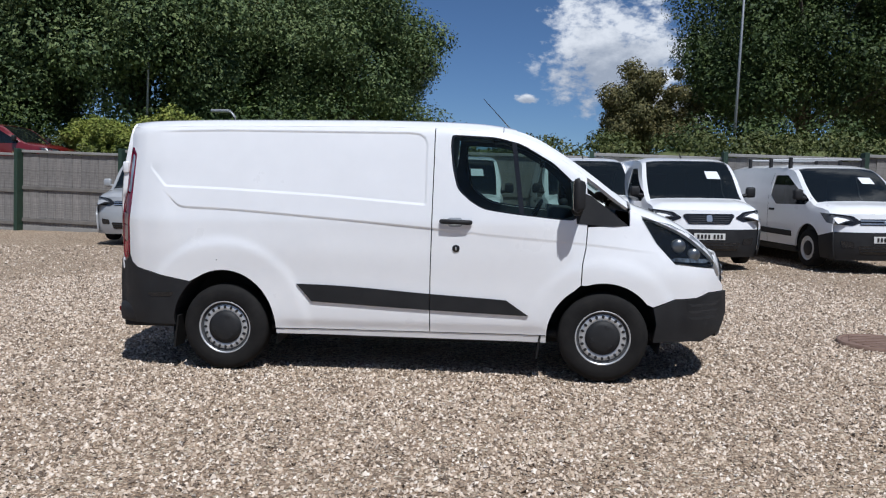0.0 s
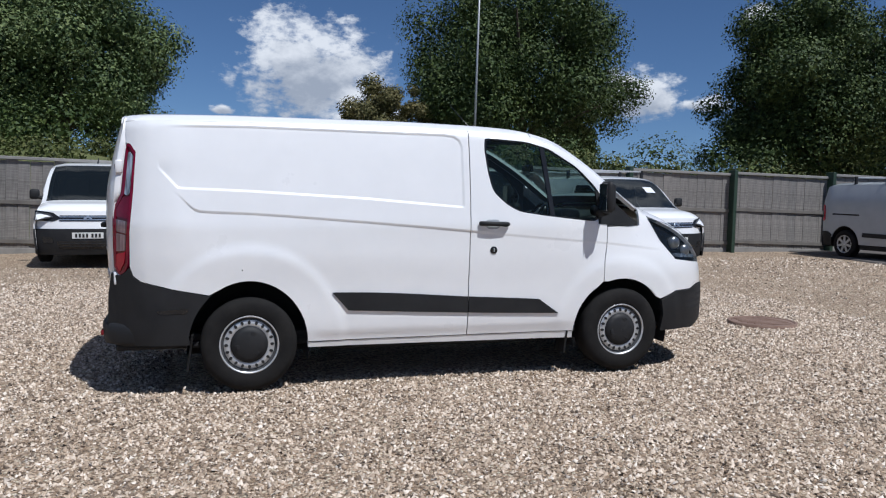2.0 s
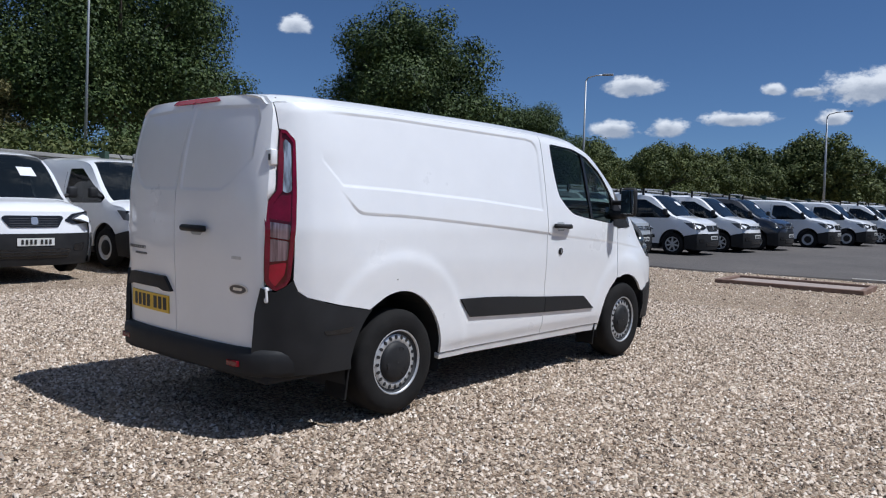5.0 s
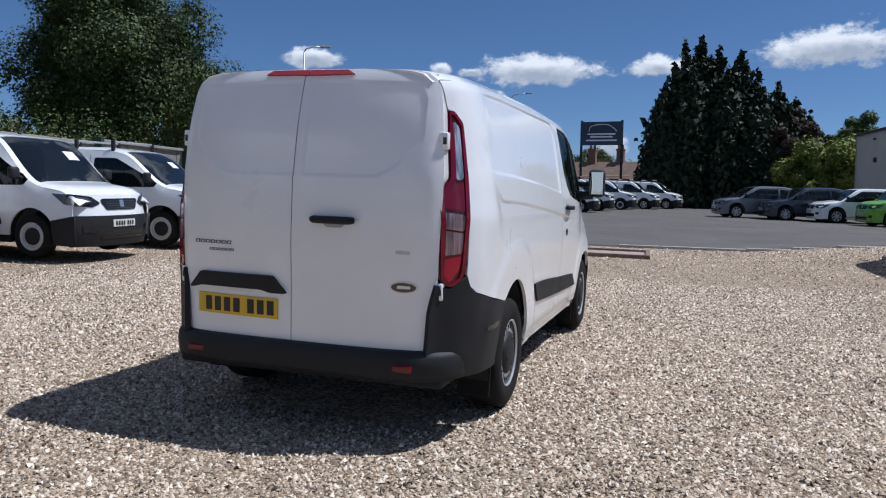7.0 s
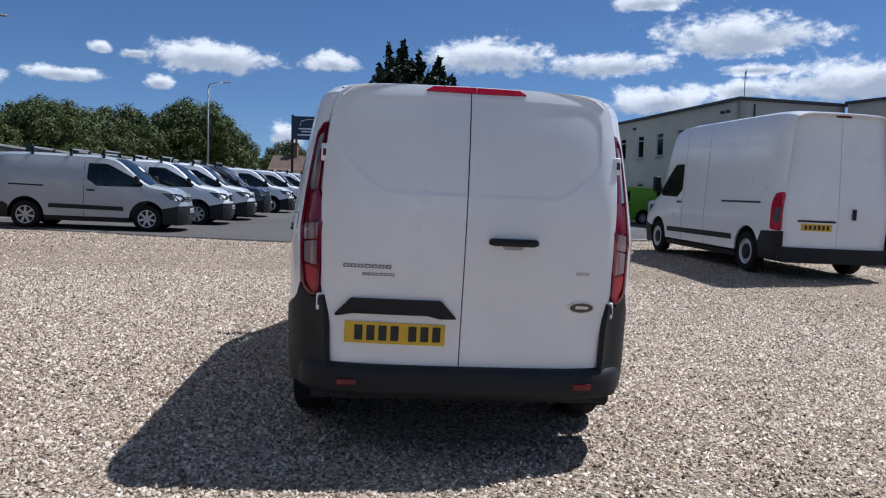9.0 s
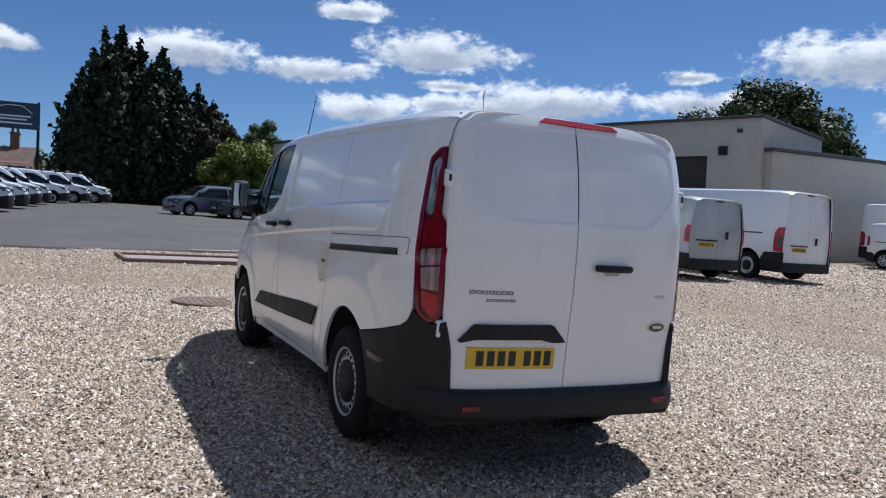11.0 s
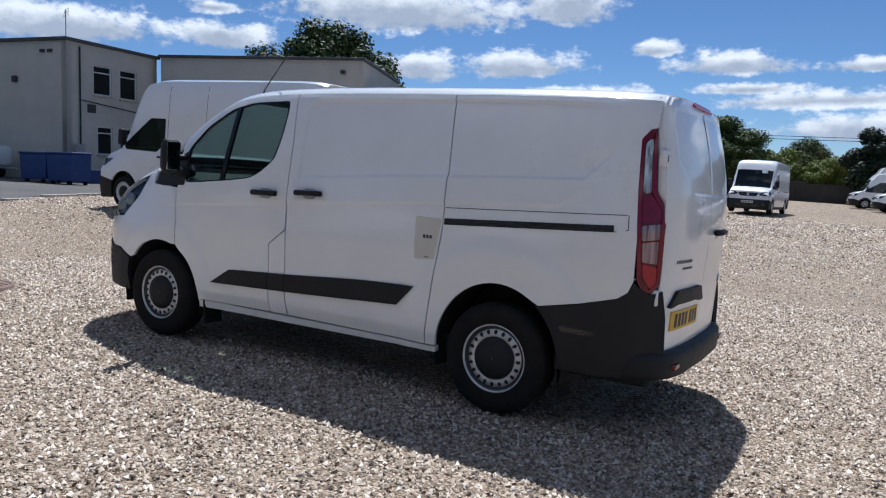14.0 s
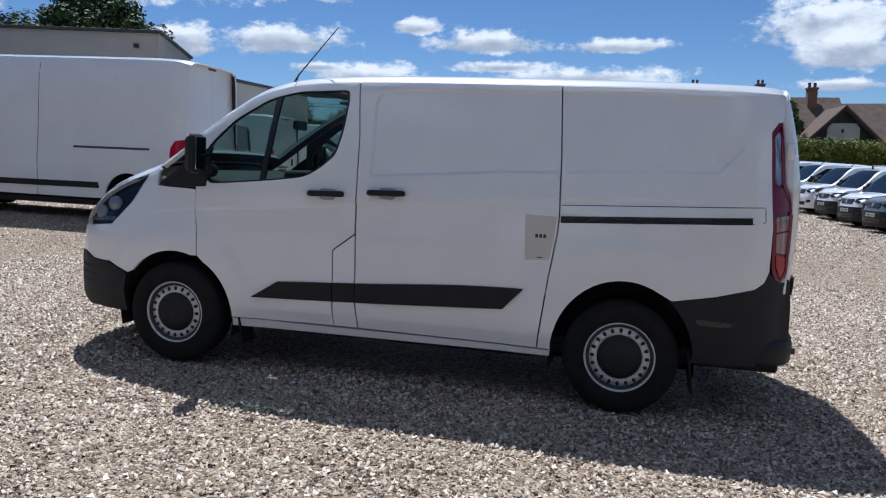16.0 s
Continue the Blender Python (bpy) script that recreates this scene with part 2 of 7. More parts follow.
MIRROR = noisy("mirror_glass", (0.62, 0.64, 0.65), (0.56, 0.58, 0.59), 3.0, 0.03, 1.0)
BADGE = noisy("badge_metal", (0.20, 0.203, 0.21), (0.13, 0.133, 0.14), 30.0, 0.3, 0.5)
PAPER = noisy("paper", (0.75, 0.77, 0.80), (0.68, 0.70, 0.74), 12.0, 0.7)
BEIGE = noisy("beige_sticker", (0.66, 0.63, 0.57), (0.60, 0.57, 0.51), 8.0, 0.55)


def gravel_mat():
    m = material("gravel", (0.4, 0.35, 0.3), 0.85)
    v = coords(m)
    warp = node(m, "ShaderNodeTexNoise", Scale=9.0, Detail=2.0)
    link(m, v, warp.inputs["Vector"])
    vv = mix(m, 0.02, v, warp.outputs["Color"], "ADD")
    big = node(m, "ShaderNodeTexVoronoi", Scale=46.0, Randomness=1.0)
    small = node(m, "ShaderNodeTexVoronoi", Scale=95.0, Randomness=1.0)
    for n in (big, small):
        link(m, vv, n.inputs["Vector"])
    sep = m.node_tree.nodes.new("ShaderNodeSeparateColor")
    link(m, big.outputs["Color"], sep.inputs[0])
    tone = ramp(m, sep.outputs[0], [(0.0, (0.127, 0.092, 0.064)), (0.22, (0.444, 0.331, 0.234)), (0.5, (0.686, 0.533, 0.395)), (0.75, (0.800, 0.649, 0.498)), (1.0, (0.920, 0.882, 0.721))])
    sep2 = m.node_tree.nodes.new("ShaderNodeSeparateColor")
    link(m, small.outputs["Color"], sep2.inputs[0])
    tone2 = ramp(m, sep2.outputs[0], [(0.0, (0.191, 0.141, 0.097)), (0.5, (0.495, 0.386, 0.280)), (1.0, (0.787, 0.668, 0.526))])
    stones = mix(m, 0.30, tone, tone2)
    patch = node(m, "ShaderNodeTexNoise", Scale=0.55, Detail=5.0, Roughness=0.6)
    link(m, v, patch.inputs["Vector"])
    wash = ramp(m, patch.outputs[0], [(0.3, (0.80, 0.76, 0.72)), (0.55, (0.91, 0.88, 0.84)), (0.75, (0.98, 0.91, 0.84))])
    col = mix(m, 1.0, stones, wash, "MULTIPLY")
    # shade between stones painted in: colour darkens towards the cell edges
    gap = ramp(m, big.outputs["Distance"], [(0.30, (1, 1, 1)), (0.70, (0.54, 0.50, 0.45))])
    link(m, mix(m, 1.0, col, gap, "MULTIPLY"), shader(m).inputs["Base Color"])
    h1 = ramp(m, big.outputs["Distance"], [(0.0, (1, 1, 1)), (0.75, (0, 0, 0))])
    h2 = ramp(m, small.outputs["Distance"], [(0.0, (1, 1, 1)), (0.75, (0, 0, 0))])
    bump(m, mix(m, 0.3, h1, h2), 0.8, 0.04)
    return m


def asphalt_mat():
    m = material("asphalt", (0.06, 0.06, 0.06), 0.85)
    v = coords(m)
    n = node(m, "ShaderNodeTexNoise", Scale=0.35, Detail=6.0, Roughness=0.65)
    f = node(m, "ShaderNodeTexNoise", Scale=90.0, Detail=3.0)
    for q in (n, f):
        link(m, v, q.inputs["Vector"])
    base = ramp(m, n.outputs[0], [(0.3, (0.082, 0.074, 0.068)), (0.55, (0.105, 0.094, 0.086)), (0.75, (0.145, 0.128, 0.114))])
    fine = ramp(m, f.outputs[0], [(0.3, (0.75, 0.75, 0.75)), (0.7, (1.2, 1.2, 1.2))])
    link(m, mix(m, 1.0, base, fine, "MULTIPLY"), shader(m).inputs["Base Color"])
    bump(m, f.outputs[0], 0.5, 0.01)
    return m


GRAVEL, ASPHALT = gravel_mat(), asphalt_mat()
GRASS = noisy("rough_grass", (0.07, 0.10, 0.025), (0.14, 0.14, 0.05), 1.2, 0.95, bump_scale=6.0, bump_depth=0.2)
FENCE_WOOD = noisy("weathered_boards", (0.20, 0.185, 0.165), (0.13, 0.12, 0.108), 3.0, 0.9, bump_scale=40.0, bump_depth=0.006)
FENCE_POST = noisy("green_steel_post", (0.016, 0.040, 0.024), (0.024, 0.050, 0.032), 8.0, 0.6)
GALV = noisy("galvanised_steel", (0.42, 0.43, 0.44), (0.34, 0.35, 0.36), 12.0, 0.5, 0.6)
RENDER = noisy("cream_render", (0.56, 0.53, 0.47), (0.47, 0.445, 0.40), 0.9, 0.92, bump_scale=60.0, bump_depth=0.006)
CAPPING = noisy("dark_roof_edge", (0.05, 0.052, 0.056), (0.075, 0.077, 0.08), 5.0, 0.6)
BARK = noisy("bark", (0.09, 0.07, 0.05), (0.05, 0.04, 0.03), 5.0, 0.95, bump_scale=14.0, bump_depth=0.03)


# ---------------------------------------------------------------- mesh helpers
def mesh_ob(name, bm, mats, smooth=True):
    me = bpy.data.meshes.new(name)
    bm.to_mesh(me)
    bm.free()
    for m in mats if isinstance(mats, (list, tuple)) else [mats]:
        me.materials.append(m)
    if smooth:
        me.polygons.foreach_set("use_smooth", [True] * len(me.polygons))
    return new(name, me)


def part(name, bm, mat, parent=None, label="", smooth=False):
    ob = mesh_ob(name, bm, mat, smooth)
    if parent is not None:
        ob.parent = parent
    if label:
        ob["label"] = label
    return ob


def thing(name, m=None, label="", category="", group="", kind=""):
    ob = new(name)
    ob.empty_display_size = 0.2
    if m is not None:
        ob.matrix_world = m
    return tagged(ob, label, category, group, kind)


def add_box(bm, lo, hi, bevel=0.0, m=None):
    r = bmesh.ops.create_cube(bm, size=1.0)["verts"]
    for v in r:
        v.co = Vector([l + (h - l) * (c + 0.5) for l, h, c in zip(lo, hi, v.co)])
    if bevel:
        edges = list({e for v in r for e in v.link_edges})
        g = bmesh.ops.bevel(bm, geom=edges, offset=bevel, segments=2, profile=0.5, affect="EDGES")
        r = list({v for f in g["faces"] for v in f.verts} | {v for v in r if v.is_valid})
    if m is not None:
        bmesh.ops.transform(bm, matrix=m, verts=r)
    return r


def box(lo, hi, bevel=0.0, m=None):
    bm = bmesh.new()
    add_box(bm, lo, hi, bevel, m)
    return bm


def lathe(profile, n=48, axis="y"):
    """A turned form: (radius, along) pairs about an axis."""
    bm = bmesh.new()
    rings = []
    for r, h in profile:
        ring = []
        for i in range(n):
            a = 2 * math.pi * i / n
            c, s = r * math.cos(a), r * math.sin(a)
            ring.append(bm.verts.new((c, h, s) if axis == "y" else (c, s, h)))
        rings.append(ring)
    for a, b in zip(rings, rings[1:]):
        for i in range(n):
            bm.faces.new((a[i], a[(i + 1) % n], b[(i + 1) % n], b[i]))
    bmesh.ops.recalc_face_normals(bm, faces=bm.faces)
    return bm


def tube(points, radius, n=8, caps=True):
    """A round bar along points; radius is one number or one for each point."""
    bm = bmesh.new()
    pts = [Vector(p) for p in points]
    rad = radius if isinstance(radius, (list, tuple)) else [radius] * len(pts)
    rings = []
    for i, p in enumerate(pts):
        d = (pts[min(i + 1, len(pts) - 1)] - pts[max(i - 1, 0)]).normalized()
        a = d.cross(Vector((0, 0, 1)) if abs(d.z) < 0.9 else Vector((1, 0, 0))).normalized()
        b = d.cross(a)
        rings.append([bm.verts.new(p + rad[i] * (math.cos(t) * a + math.sin(t) * b)) for t in (2 * math.pi * k / n for k in range(n))])
    for a, b in zip(rings, rings[1:]):
        for k in range(n):
            bm.faces.new((a[k], a[(k + 1) % n], b[(k + 1) % n], b[k]))
    if caps:
        bm.faces.new(rings[0])
        bm.faces.new(rings[-1])
    bmesh.ops.recalc_face_normals(bm, faces=bm.faces)
    return bm


def join(bm, other):
    me = bpy.data.meshes.new("tmp")
    other.to_mesh(me)
    other.free()
    bm.from_mesh(me)
    bpy.data.meshes.remove(me)
    return bm


def prism(outline, lo, hi, axis="y", bevel=0.0):
    """A flat outline given depth along an axis."""
    bm = bmesh.new()
    put = {"y": lambda p, d: (p[0], d, p[1]), "x": lambda p, d: (d, p[0], p[1]), "z": lambda p, d: (p[0], p[1], d)}[axis]
    a = [bm.verts.new(put(p, lo)) for p in outline]
    b = [bm.verts.new(put(p, hi)) for p in outline]
    bm.faces.new(a)
    bm.faces.new(b[::-1])
    for i in range(len(a)):
        j = (i + 1) % len(a)
        bm.faces.new((a[i], b[i], b[j], a[j]))
    bmesh.ops.recalc_face_normals(bm, faces=bm.faces)
    if bevel:
        bmesh.ops.bevel(bm, geom=bm.edges[:], offset=bevel, segments=2, profile=0.5, affect="EDGES")
    return bm


# ---------------------------------------------------------------- curved panels
def dense(outline, step=0.03, closed=True):
    pts = []
    n = len(outline)
    for i in range(n if closed else n - 1):
        a, b = Vector(outline[i][:2]), Vector(outline[(i + 1) % n][:2])
        k = max(1, int((b - a).length / step))
        pts += [a + (b - a) * j / k for j in range(k)]
    if not closed:
        pts.append(Vector(outline[-1][:2]))
    return pts


def rounded(outline, radius, n=4):
    """The outline with its corners rounded; radius is one number or one for each corner."""
    pts = [Vector(p[:2]) for p in outline]
    out = []
    for i, p in enumerate(pts):
        r = radius[i] if isinstance(radius, (list, tuple)) else radius
        a, b = pts[i - 1], pts[(i + 1) % len(pts)]
        da, db = (a - p), (b - p)
        r = min(r, 0.45 * da.length, 0.45 * db.length)
        if r <= 0:
            out.append(p)
            continue
        s, e = p + da.normalized() * r, p + db.normalized() * r
        for k in range(n + 1):
            t = k / n
            out.append((1 - t) ** 2 * s + 2 * t * (1 - t) * p + t * t * e)
    return out


def inside(pts, poly):
    """Which of an (n, 2) array of points lie in a polygon."""
    x, y = pts[:, 0], pts[:, 1]
    res = np.zeros(len(pts), bool)
    p = np.array([(v[0], v[1]) for v in poly])
    for (x1, y1), (x2, y2) in zip(p, np.roll(p, -1, 0)):
        if y1 == y2:
            continue
        c = ((y1 > y) != (y2 > y)) & (x < (x2 - x1) * (y - y1) / (y2 - y1) + x1)
        res ^= c
    return res


def edge_distance(pts, poly):
    p = np.array([(v[0], v[1]) for v in poly])
    best = np.full(len(pts), 1e9)
    for a, b in zip(p, np.roll(p, -1, 0)):
        d = b - a
        t = np.clip(((pts - a) @ d) / max(d @ d, 1e-12), 0, 1)
        best = np.minimum(best, np.hypot(*(pts - a - t[:, None] * d).T))
    return best


def panel(outline, surf, grid=0.05, holes=(), thick=0.015, step=None, inner=0, rim=True, core=(1.4, 0.0, 0.9), lines=()):
    """A sheet over an outline in (u, v), laid on the surface surf(u array, v array) -> (n, 3), with a folded rim.
    inner: 1 gives a back face too, in the second material."""
    step = step or grid
    loops = [dense(outline, step)] + [dense(h, step) for h in holes]
    verts, edges = [], []
    for lp in loops:
        k = len(verts)
        verts += lp
        edges += [(k + i, k + (i + 1) % len(lp)) for i in range(len(lp))]
    for ln in lines:
        lp = dense(ln, step, False)
        k = len(verts)
        verts += lp
        edges += [(k + i, k + i + 1) for i in range(len(lp) - 1)]
    o = np.array([(p[0], p[1]) for p in loops[0]])
    lo, hi = o.min(0), o.max(0)
    gu, gv = np.meshgrid(np.arange(lo[0] + grid / 2, hi[0], grid), np.arange(lo[1] + grid / 2, hi[1], grid))
    gu[1::2] += grid * 0.5
    pts = np.stack([gu.ravel(), gv.ravel()], 1)
    ok = inside(pts, loops[0])
    for h in loops[1:]:
        ok &= ~inside(pts, h)
    pts = pts[ok]
    if len(pts):
        far = edge_distance(pts, loops[0]) > 0.45 * grid
        for h in loops[1:]:
            far &= edge_distance(pts, h) > 0.45 * grid
        for ln in lines:
            lp = dense(ln, step, False)
            q = np.array([(p[0], p[1]) for p in lp])
            near = np.full(len(pts), 1e9)
            for a, b in zip(q, q[1:]):
                d = b - a
                t = np.clip(((pts - a) @ d) / max(d @ d, 1e-12), 0, 1)
                near = np.minimum(near, np.hypot(*(pts - a - t[:, None] * d).T))
            far &= near > 0.62 * grid
        pts = pts[far]
    verts += [Vector(p) for p in pts]
    v2, _, faces, *_ = geometry.delaunay_2d_cdt(verts, edges, [], 1, 1e-6)
    uv = np.array([(p.x, p.y) for p in v2])
    cent = np.array([uv[list(f)].mean(0) for f in faces])
    keep = inside(cent, loops[0])
    for h in loops[1:]:
        keep &= ~inside(cent, h)
    faces = [f for f, k in zip(faces, keep) if k]
    co = np.asarray(surf(uv[:, 0], uv[:, 1]))
    e = 1e-3
    du = np.asarray(surf(uv[:, 0] + e, uv[:, 1])) - np.asarray(surf(uv[:, 0] - e, uv[:, 1]))
    dv = np.asarray(surf(uv[:, 0], uv[:, 1] + e)) - np.asarray(surf(uv[:, 0], uv[:, 1] - e))
    nrm = np.cross(du, dv)
    nrm /= np.linalg.norm(nrm, axis=1)[:, None] + 1e-12
    if ((co - np.array(core)) * nrm).sum() < 0:
        nrm = -nrm
    bm = bmesh.new()
    bv = [bm.verts.new(c) for c in co]
    fs = []
    for f in faces:
        a, b, c = co[list(f[:3])]
        if np.cross(b - a, c - a) @ nrm[f[0]] < 0:
            f = f[::-1]
        try:
            fs.append(bm.faces.new([bv[i] for i in f]))
        except ValueError:
            pass
    bm.normal_update()
    sign = 1.0
    border = [ed for ed in bm.edges if len(ed.link_faces) == 1]
    index = {v: i for i, v in enumerate(bv)}
    if rim:
        made = {}

        def pair(v):
            if v not in made:
                n = Vector(nrm[index[v]]) * sign
                made[v] = (bm.verts.new(v.co), bm.verts.new(v.co - n * thick))
            return made[v]

        for ed in border:
            f = ed.link_faces[0]
            a, b = ed.verts
            vs = list(f.verts)
            if vs[(vs.index(a) + 1) % len(vs)] is not b:
                a, b = b, a
            (a0, a1), (b0, b1) = pair(a), pair(b)
            bm.faces.new((b0, a0, a1, b1))
    if inner:
        iv = {}
        for f in fs:
            ring = []
            for v in f.verts:
                if v not in iv:
                    iv[v] = bm.verts.new(v.co - Vector(nrm[index[v]]) * sign * thick)
                ring.append(iv[v])
            nf = bm.faces.new(ring[::-1])
            nf.material_index = 1
    loose = [v for v in bm.verts if not v.link_faces]
    bmesh.ops.delete(bm, geom=loose, context="VERTS")
    return bm


def smoothstep(a, b, x):
    t = np.clip((x - a) / (b - a), 0, 1)
    return t * t * (3 - 2 * t)


def poly_signed(u, v, poly):
    """Distance to a polygon's edge, positive inside."""
    pts = np.stack([np.asarray(u), np.asarray(v)], 1)
    d = edge_distance(pts, poly)
    return np.where(inside(pts, poly), d, -d)

# ---------------------------------------------------------------- the white van in the middle
def spline(xs, ys):
    """A smooth curve through knots that does not overshoot."""
    xs, ys = np.array(xs, float), np.array(ys, float)
    h, d = np.diff(xs), np.diff(ys) / np.diff(xs)
    m = np.zeros(len(xs))
    m[0], m[-1] = d[0], d[-1]
    for i in range(1, len(xs) - 1):
        if d[i - 1] * d[i] > 0:
            w1, w2 = 2 * h[i] + h[i - 1], h[i] + 2 * h[i - 1]
            m[i] = (w1 + w2) / (w1 / d[i - 1] + w2 / d[i])

    def f(x):
        x = np.clip(np.asarray(x, float), xs[0], xs[-1])
        i = np.clip(np.searchsorted(xs, x) - 1, 0, len(xs) - 2)
        t = (x - xs[i]) / h[i]
        return (2 * t**3 - 3 * t**2 + 1) * ys[i] + (t**3 - 2 * t**2 + t) * h[i] * m[i] + (3 * t**2 - 2 * t**3) * ys[i + 1] + (t**3 - t**2) * h[i] * m[i + 1]

    return f


def body_form(top, width, front_low, front_high, rear, lean=0.0, corner=0.185, split=1.0):
    """Surfaces of a van's shell. top: height of the roof line along x; width: half width by height; front_low, front_high and
    rear: how the plan narrows towards the ends; lean: how far the tail leans forward at the roof."""
    zt, w = spline(*top), spline(*width)
    kl, kh, kr = spline(*front_low), spline(*front_high), spline(*rear)
    dz = np.array([0.0, 0.076, 0.118, 0.146, 0.164, 0.177, 0.183, 0.185]) * corner / 0.185
    rr = np.array([1.0, 0.977, 0.946, 0.90, 0.82, 0.65, 0.3, 0.0])
    cz, cr = spline(dz, rr), spline(rr[::-1], dz[::-1])
    tall = float(np.max(top[1]))

    def k(x, z):
        b = smoothstep(split - 0.25, split + 0.25, z)
        back = x - lean * np.clip((z - 1.2) / 0.7, 0, 1.2)
        return (kl(x) * (1 - b) + kh(x) * b) * kr(back)

    def side(s, relief=None):
        def f(x, z):
            x, z = np.asarray(x, float), np.asarray(z, float)
            zc = zt(x) - corner
            low = np.minimum(z, zc)
            y = w(low) * k(x, low) * np.where(z > zc, cz(z - zc), 1.0)
            if relief is not None:
                y = y + relief(x, z)
            return np.stack([x, s * y, z], 1)

        return f

    def roof(x, y):
        x, y = np.asarray(x, float), np.asarray(y, float)
        zc = zt(x) - corner
        edge = w(zc) * k(x, zc)
        z = zc + cr(np.clip(np.abs(y) / edge, 0, 1))
        return np.stack([x, y, z], 1)

    def rim_y(x, r=0.946):
        zc = zt(np.array([x])) - corner
        return float((w(zc) * k(np.array([x]), zc))[0]) * r

    return dict(side=side, roof=roof, zt=lambda x: float(zt(np.array([x]))[0]), rim=rim_y, tall=tall, drop=corner * (1 - 0.118 / 0.185))


def arch(cx, cz, rx, rz, a0, a1, n=16):
    return [(cx + rx * math.cos(radians(a0 + (a1 - a0) * i / n)), cz + rz * math.sin(radians(a0 + (a1 - a0) * i / n))) for i in range(n + 1)]


def build_wheel(name, radius, width, rim_r, face, parent, at, out, style="steel", cap=None, n=40, fine=True):
    """A wheel at the hub point, its face turned to out (+1 or -1 along y)."""
    w = thing(name)
    w.parent = parent
    w.location = at
    e = out
    tw = width
    prof = [(rim_r * 0.97, -tw * 0.5), (rim_r + 0.012, -tw * 0.5), (radius * 0.86, -tw * 0.52), (radius * 0.965, -tw * 0.44), (radius, -tw * 0.34), (radius, tw * 0.34), (radius * 0.965, tw * 0.44), (radius * 0.86, tw * 0.52), (rim_r + 0.012, tw * 0.5), (rim_r * 0.97, tw * 0.46)]
    bm = lathe([(r, e * h) for r, h in prof], n)
    part("tyre", bm, RUBBER, w, smooth=True)
    f = tw * 0.5 + face
    R = rim_r
    if style == "steel":
        prof = [(R, f - 0.02), (R * 1.01, f), (R * 0.96, f + 0.001), (R * 0.93, f - 0.022), (R * 0.875, f - 0.03), (R * 0.82, f - 0.018), (R * 0.70, f - 0.012), (R * 0.60, f - 0.024), (R * 0.52, f - 0.03), (0.02, f - 0.03)]
        rim = part("rim", lathe([(r, e * h) for r, h in prof], 48), STEEL, w, smooth=True)
        if fine:
            # dark ring over the steel: shade of the rim's groove put into colour
            bm = lathe([(r, e * h) for r, h in [(R * 0.945, f - 0.010), (R * 0.925, f - 0.0205), (R * 0.875, f - 0.0275), (R * 0.85, f - 0.0225)]], 48)
            part("rim_groove", bm, TRIM_GREY, w, "dark grey ring standing in for shade in the groove", True)
        k = 20 if fine else 0
        hole = bmesh.new()
        bmesh.ops.create_cone(hole, cap_ends=True, segments=10, radius1=0.0125, radius2=0.0125, depth=0.008, matrix=Matrix.Diagonal((0.85, 1.15, 1, 1)))
        first = part("vent_hole", hole, DARK, w) if fine else None
        for i in range(k):
            m = Matrix.Rotation(2 * math.pi * i / k, 4, "Y") @ Matrix.Translation((0, e * (f - 0.015), R * 0.765)) @ Matrix.Rotation(e * radians(90), 4, "X")
            ob = first if i == 0 else new("vent_hole", first.data)
            ob.parent, ob.matrix_basis = w, m
        bm = lathe([(r, e * h) for r, h in [(R * 0.635, f - 0.03), (R * 0.615, f - 0.006), (R * 0.44, f + 0.006), (R * 0.2, f + 0.012), (0.003, f + 0.013)]], 40)
        hub = part("hub_cap", bm, PLASTIC, w, "black plastic hub cap", True)
        for i in range(3 if fine else 0):
            m = Matrix.Rotation(radians(120 * i + 20), 4, "Y") @ Matrix.Translation((0, e * (f + 0.006), R * 0.36))
            part("hub_recess", box((-R * 0.09, -0.003, -R * 0.10), (R * 0.09, 0.003, R * 0.10), 0.006, m), PLASTIC, w)
    else:
        prof = [(R, f - 0.02), (R * 1.01, f), (R * 0.95, f + 0.002), (R * 0.9, f - 0.03), (R * 0.3, f - 0.045), (0.01, f - 0.045)]
        rim = part("rim", lathe([(r, e * h) for r, h in prof], 32), DARK, w, smooth=True)
        for i in range(7):
            m = Matrix.Rotation(2 * math.pi * i / 7, 4, "Y")
            part("spoke", box((-R * 0.12, e * (f - 0.01) - 0.008, R * 0.12), (R * 0.12, e * (f - 0.01) + 0.008, R * 0.93), 0.0, m), cap or STEEL, w)
        bm = lathe([(r, e * h) for r, h in [(R * 0.9, f - 0.012), (R * 0.93, f + 0.003), (R * 1.005, f + 0.002)]], 24)
        part("rim_edge", bm, cap or STEEL, w, smooth=True)
        bm = lathe([(r, e * h) for r, h in [(R * 0.26, f - 0.03), (R * 0.24, f + 0.002), (0.003, f + 0.006)]], 16)
        part("hub_cap", bm, cap or STEEL, w, smooth=True)
    return w


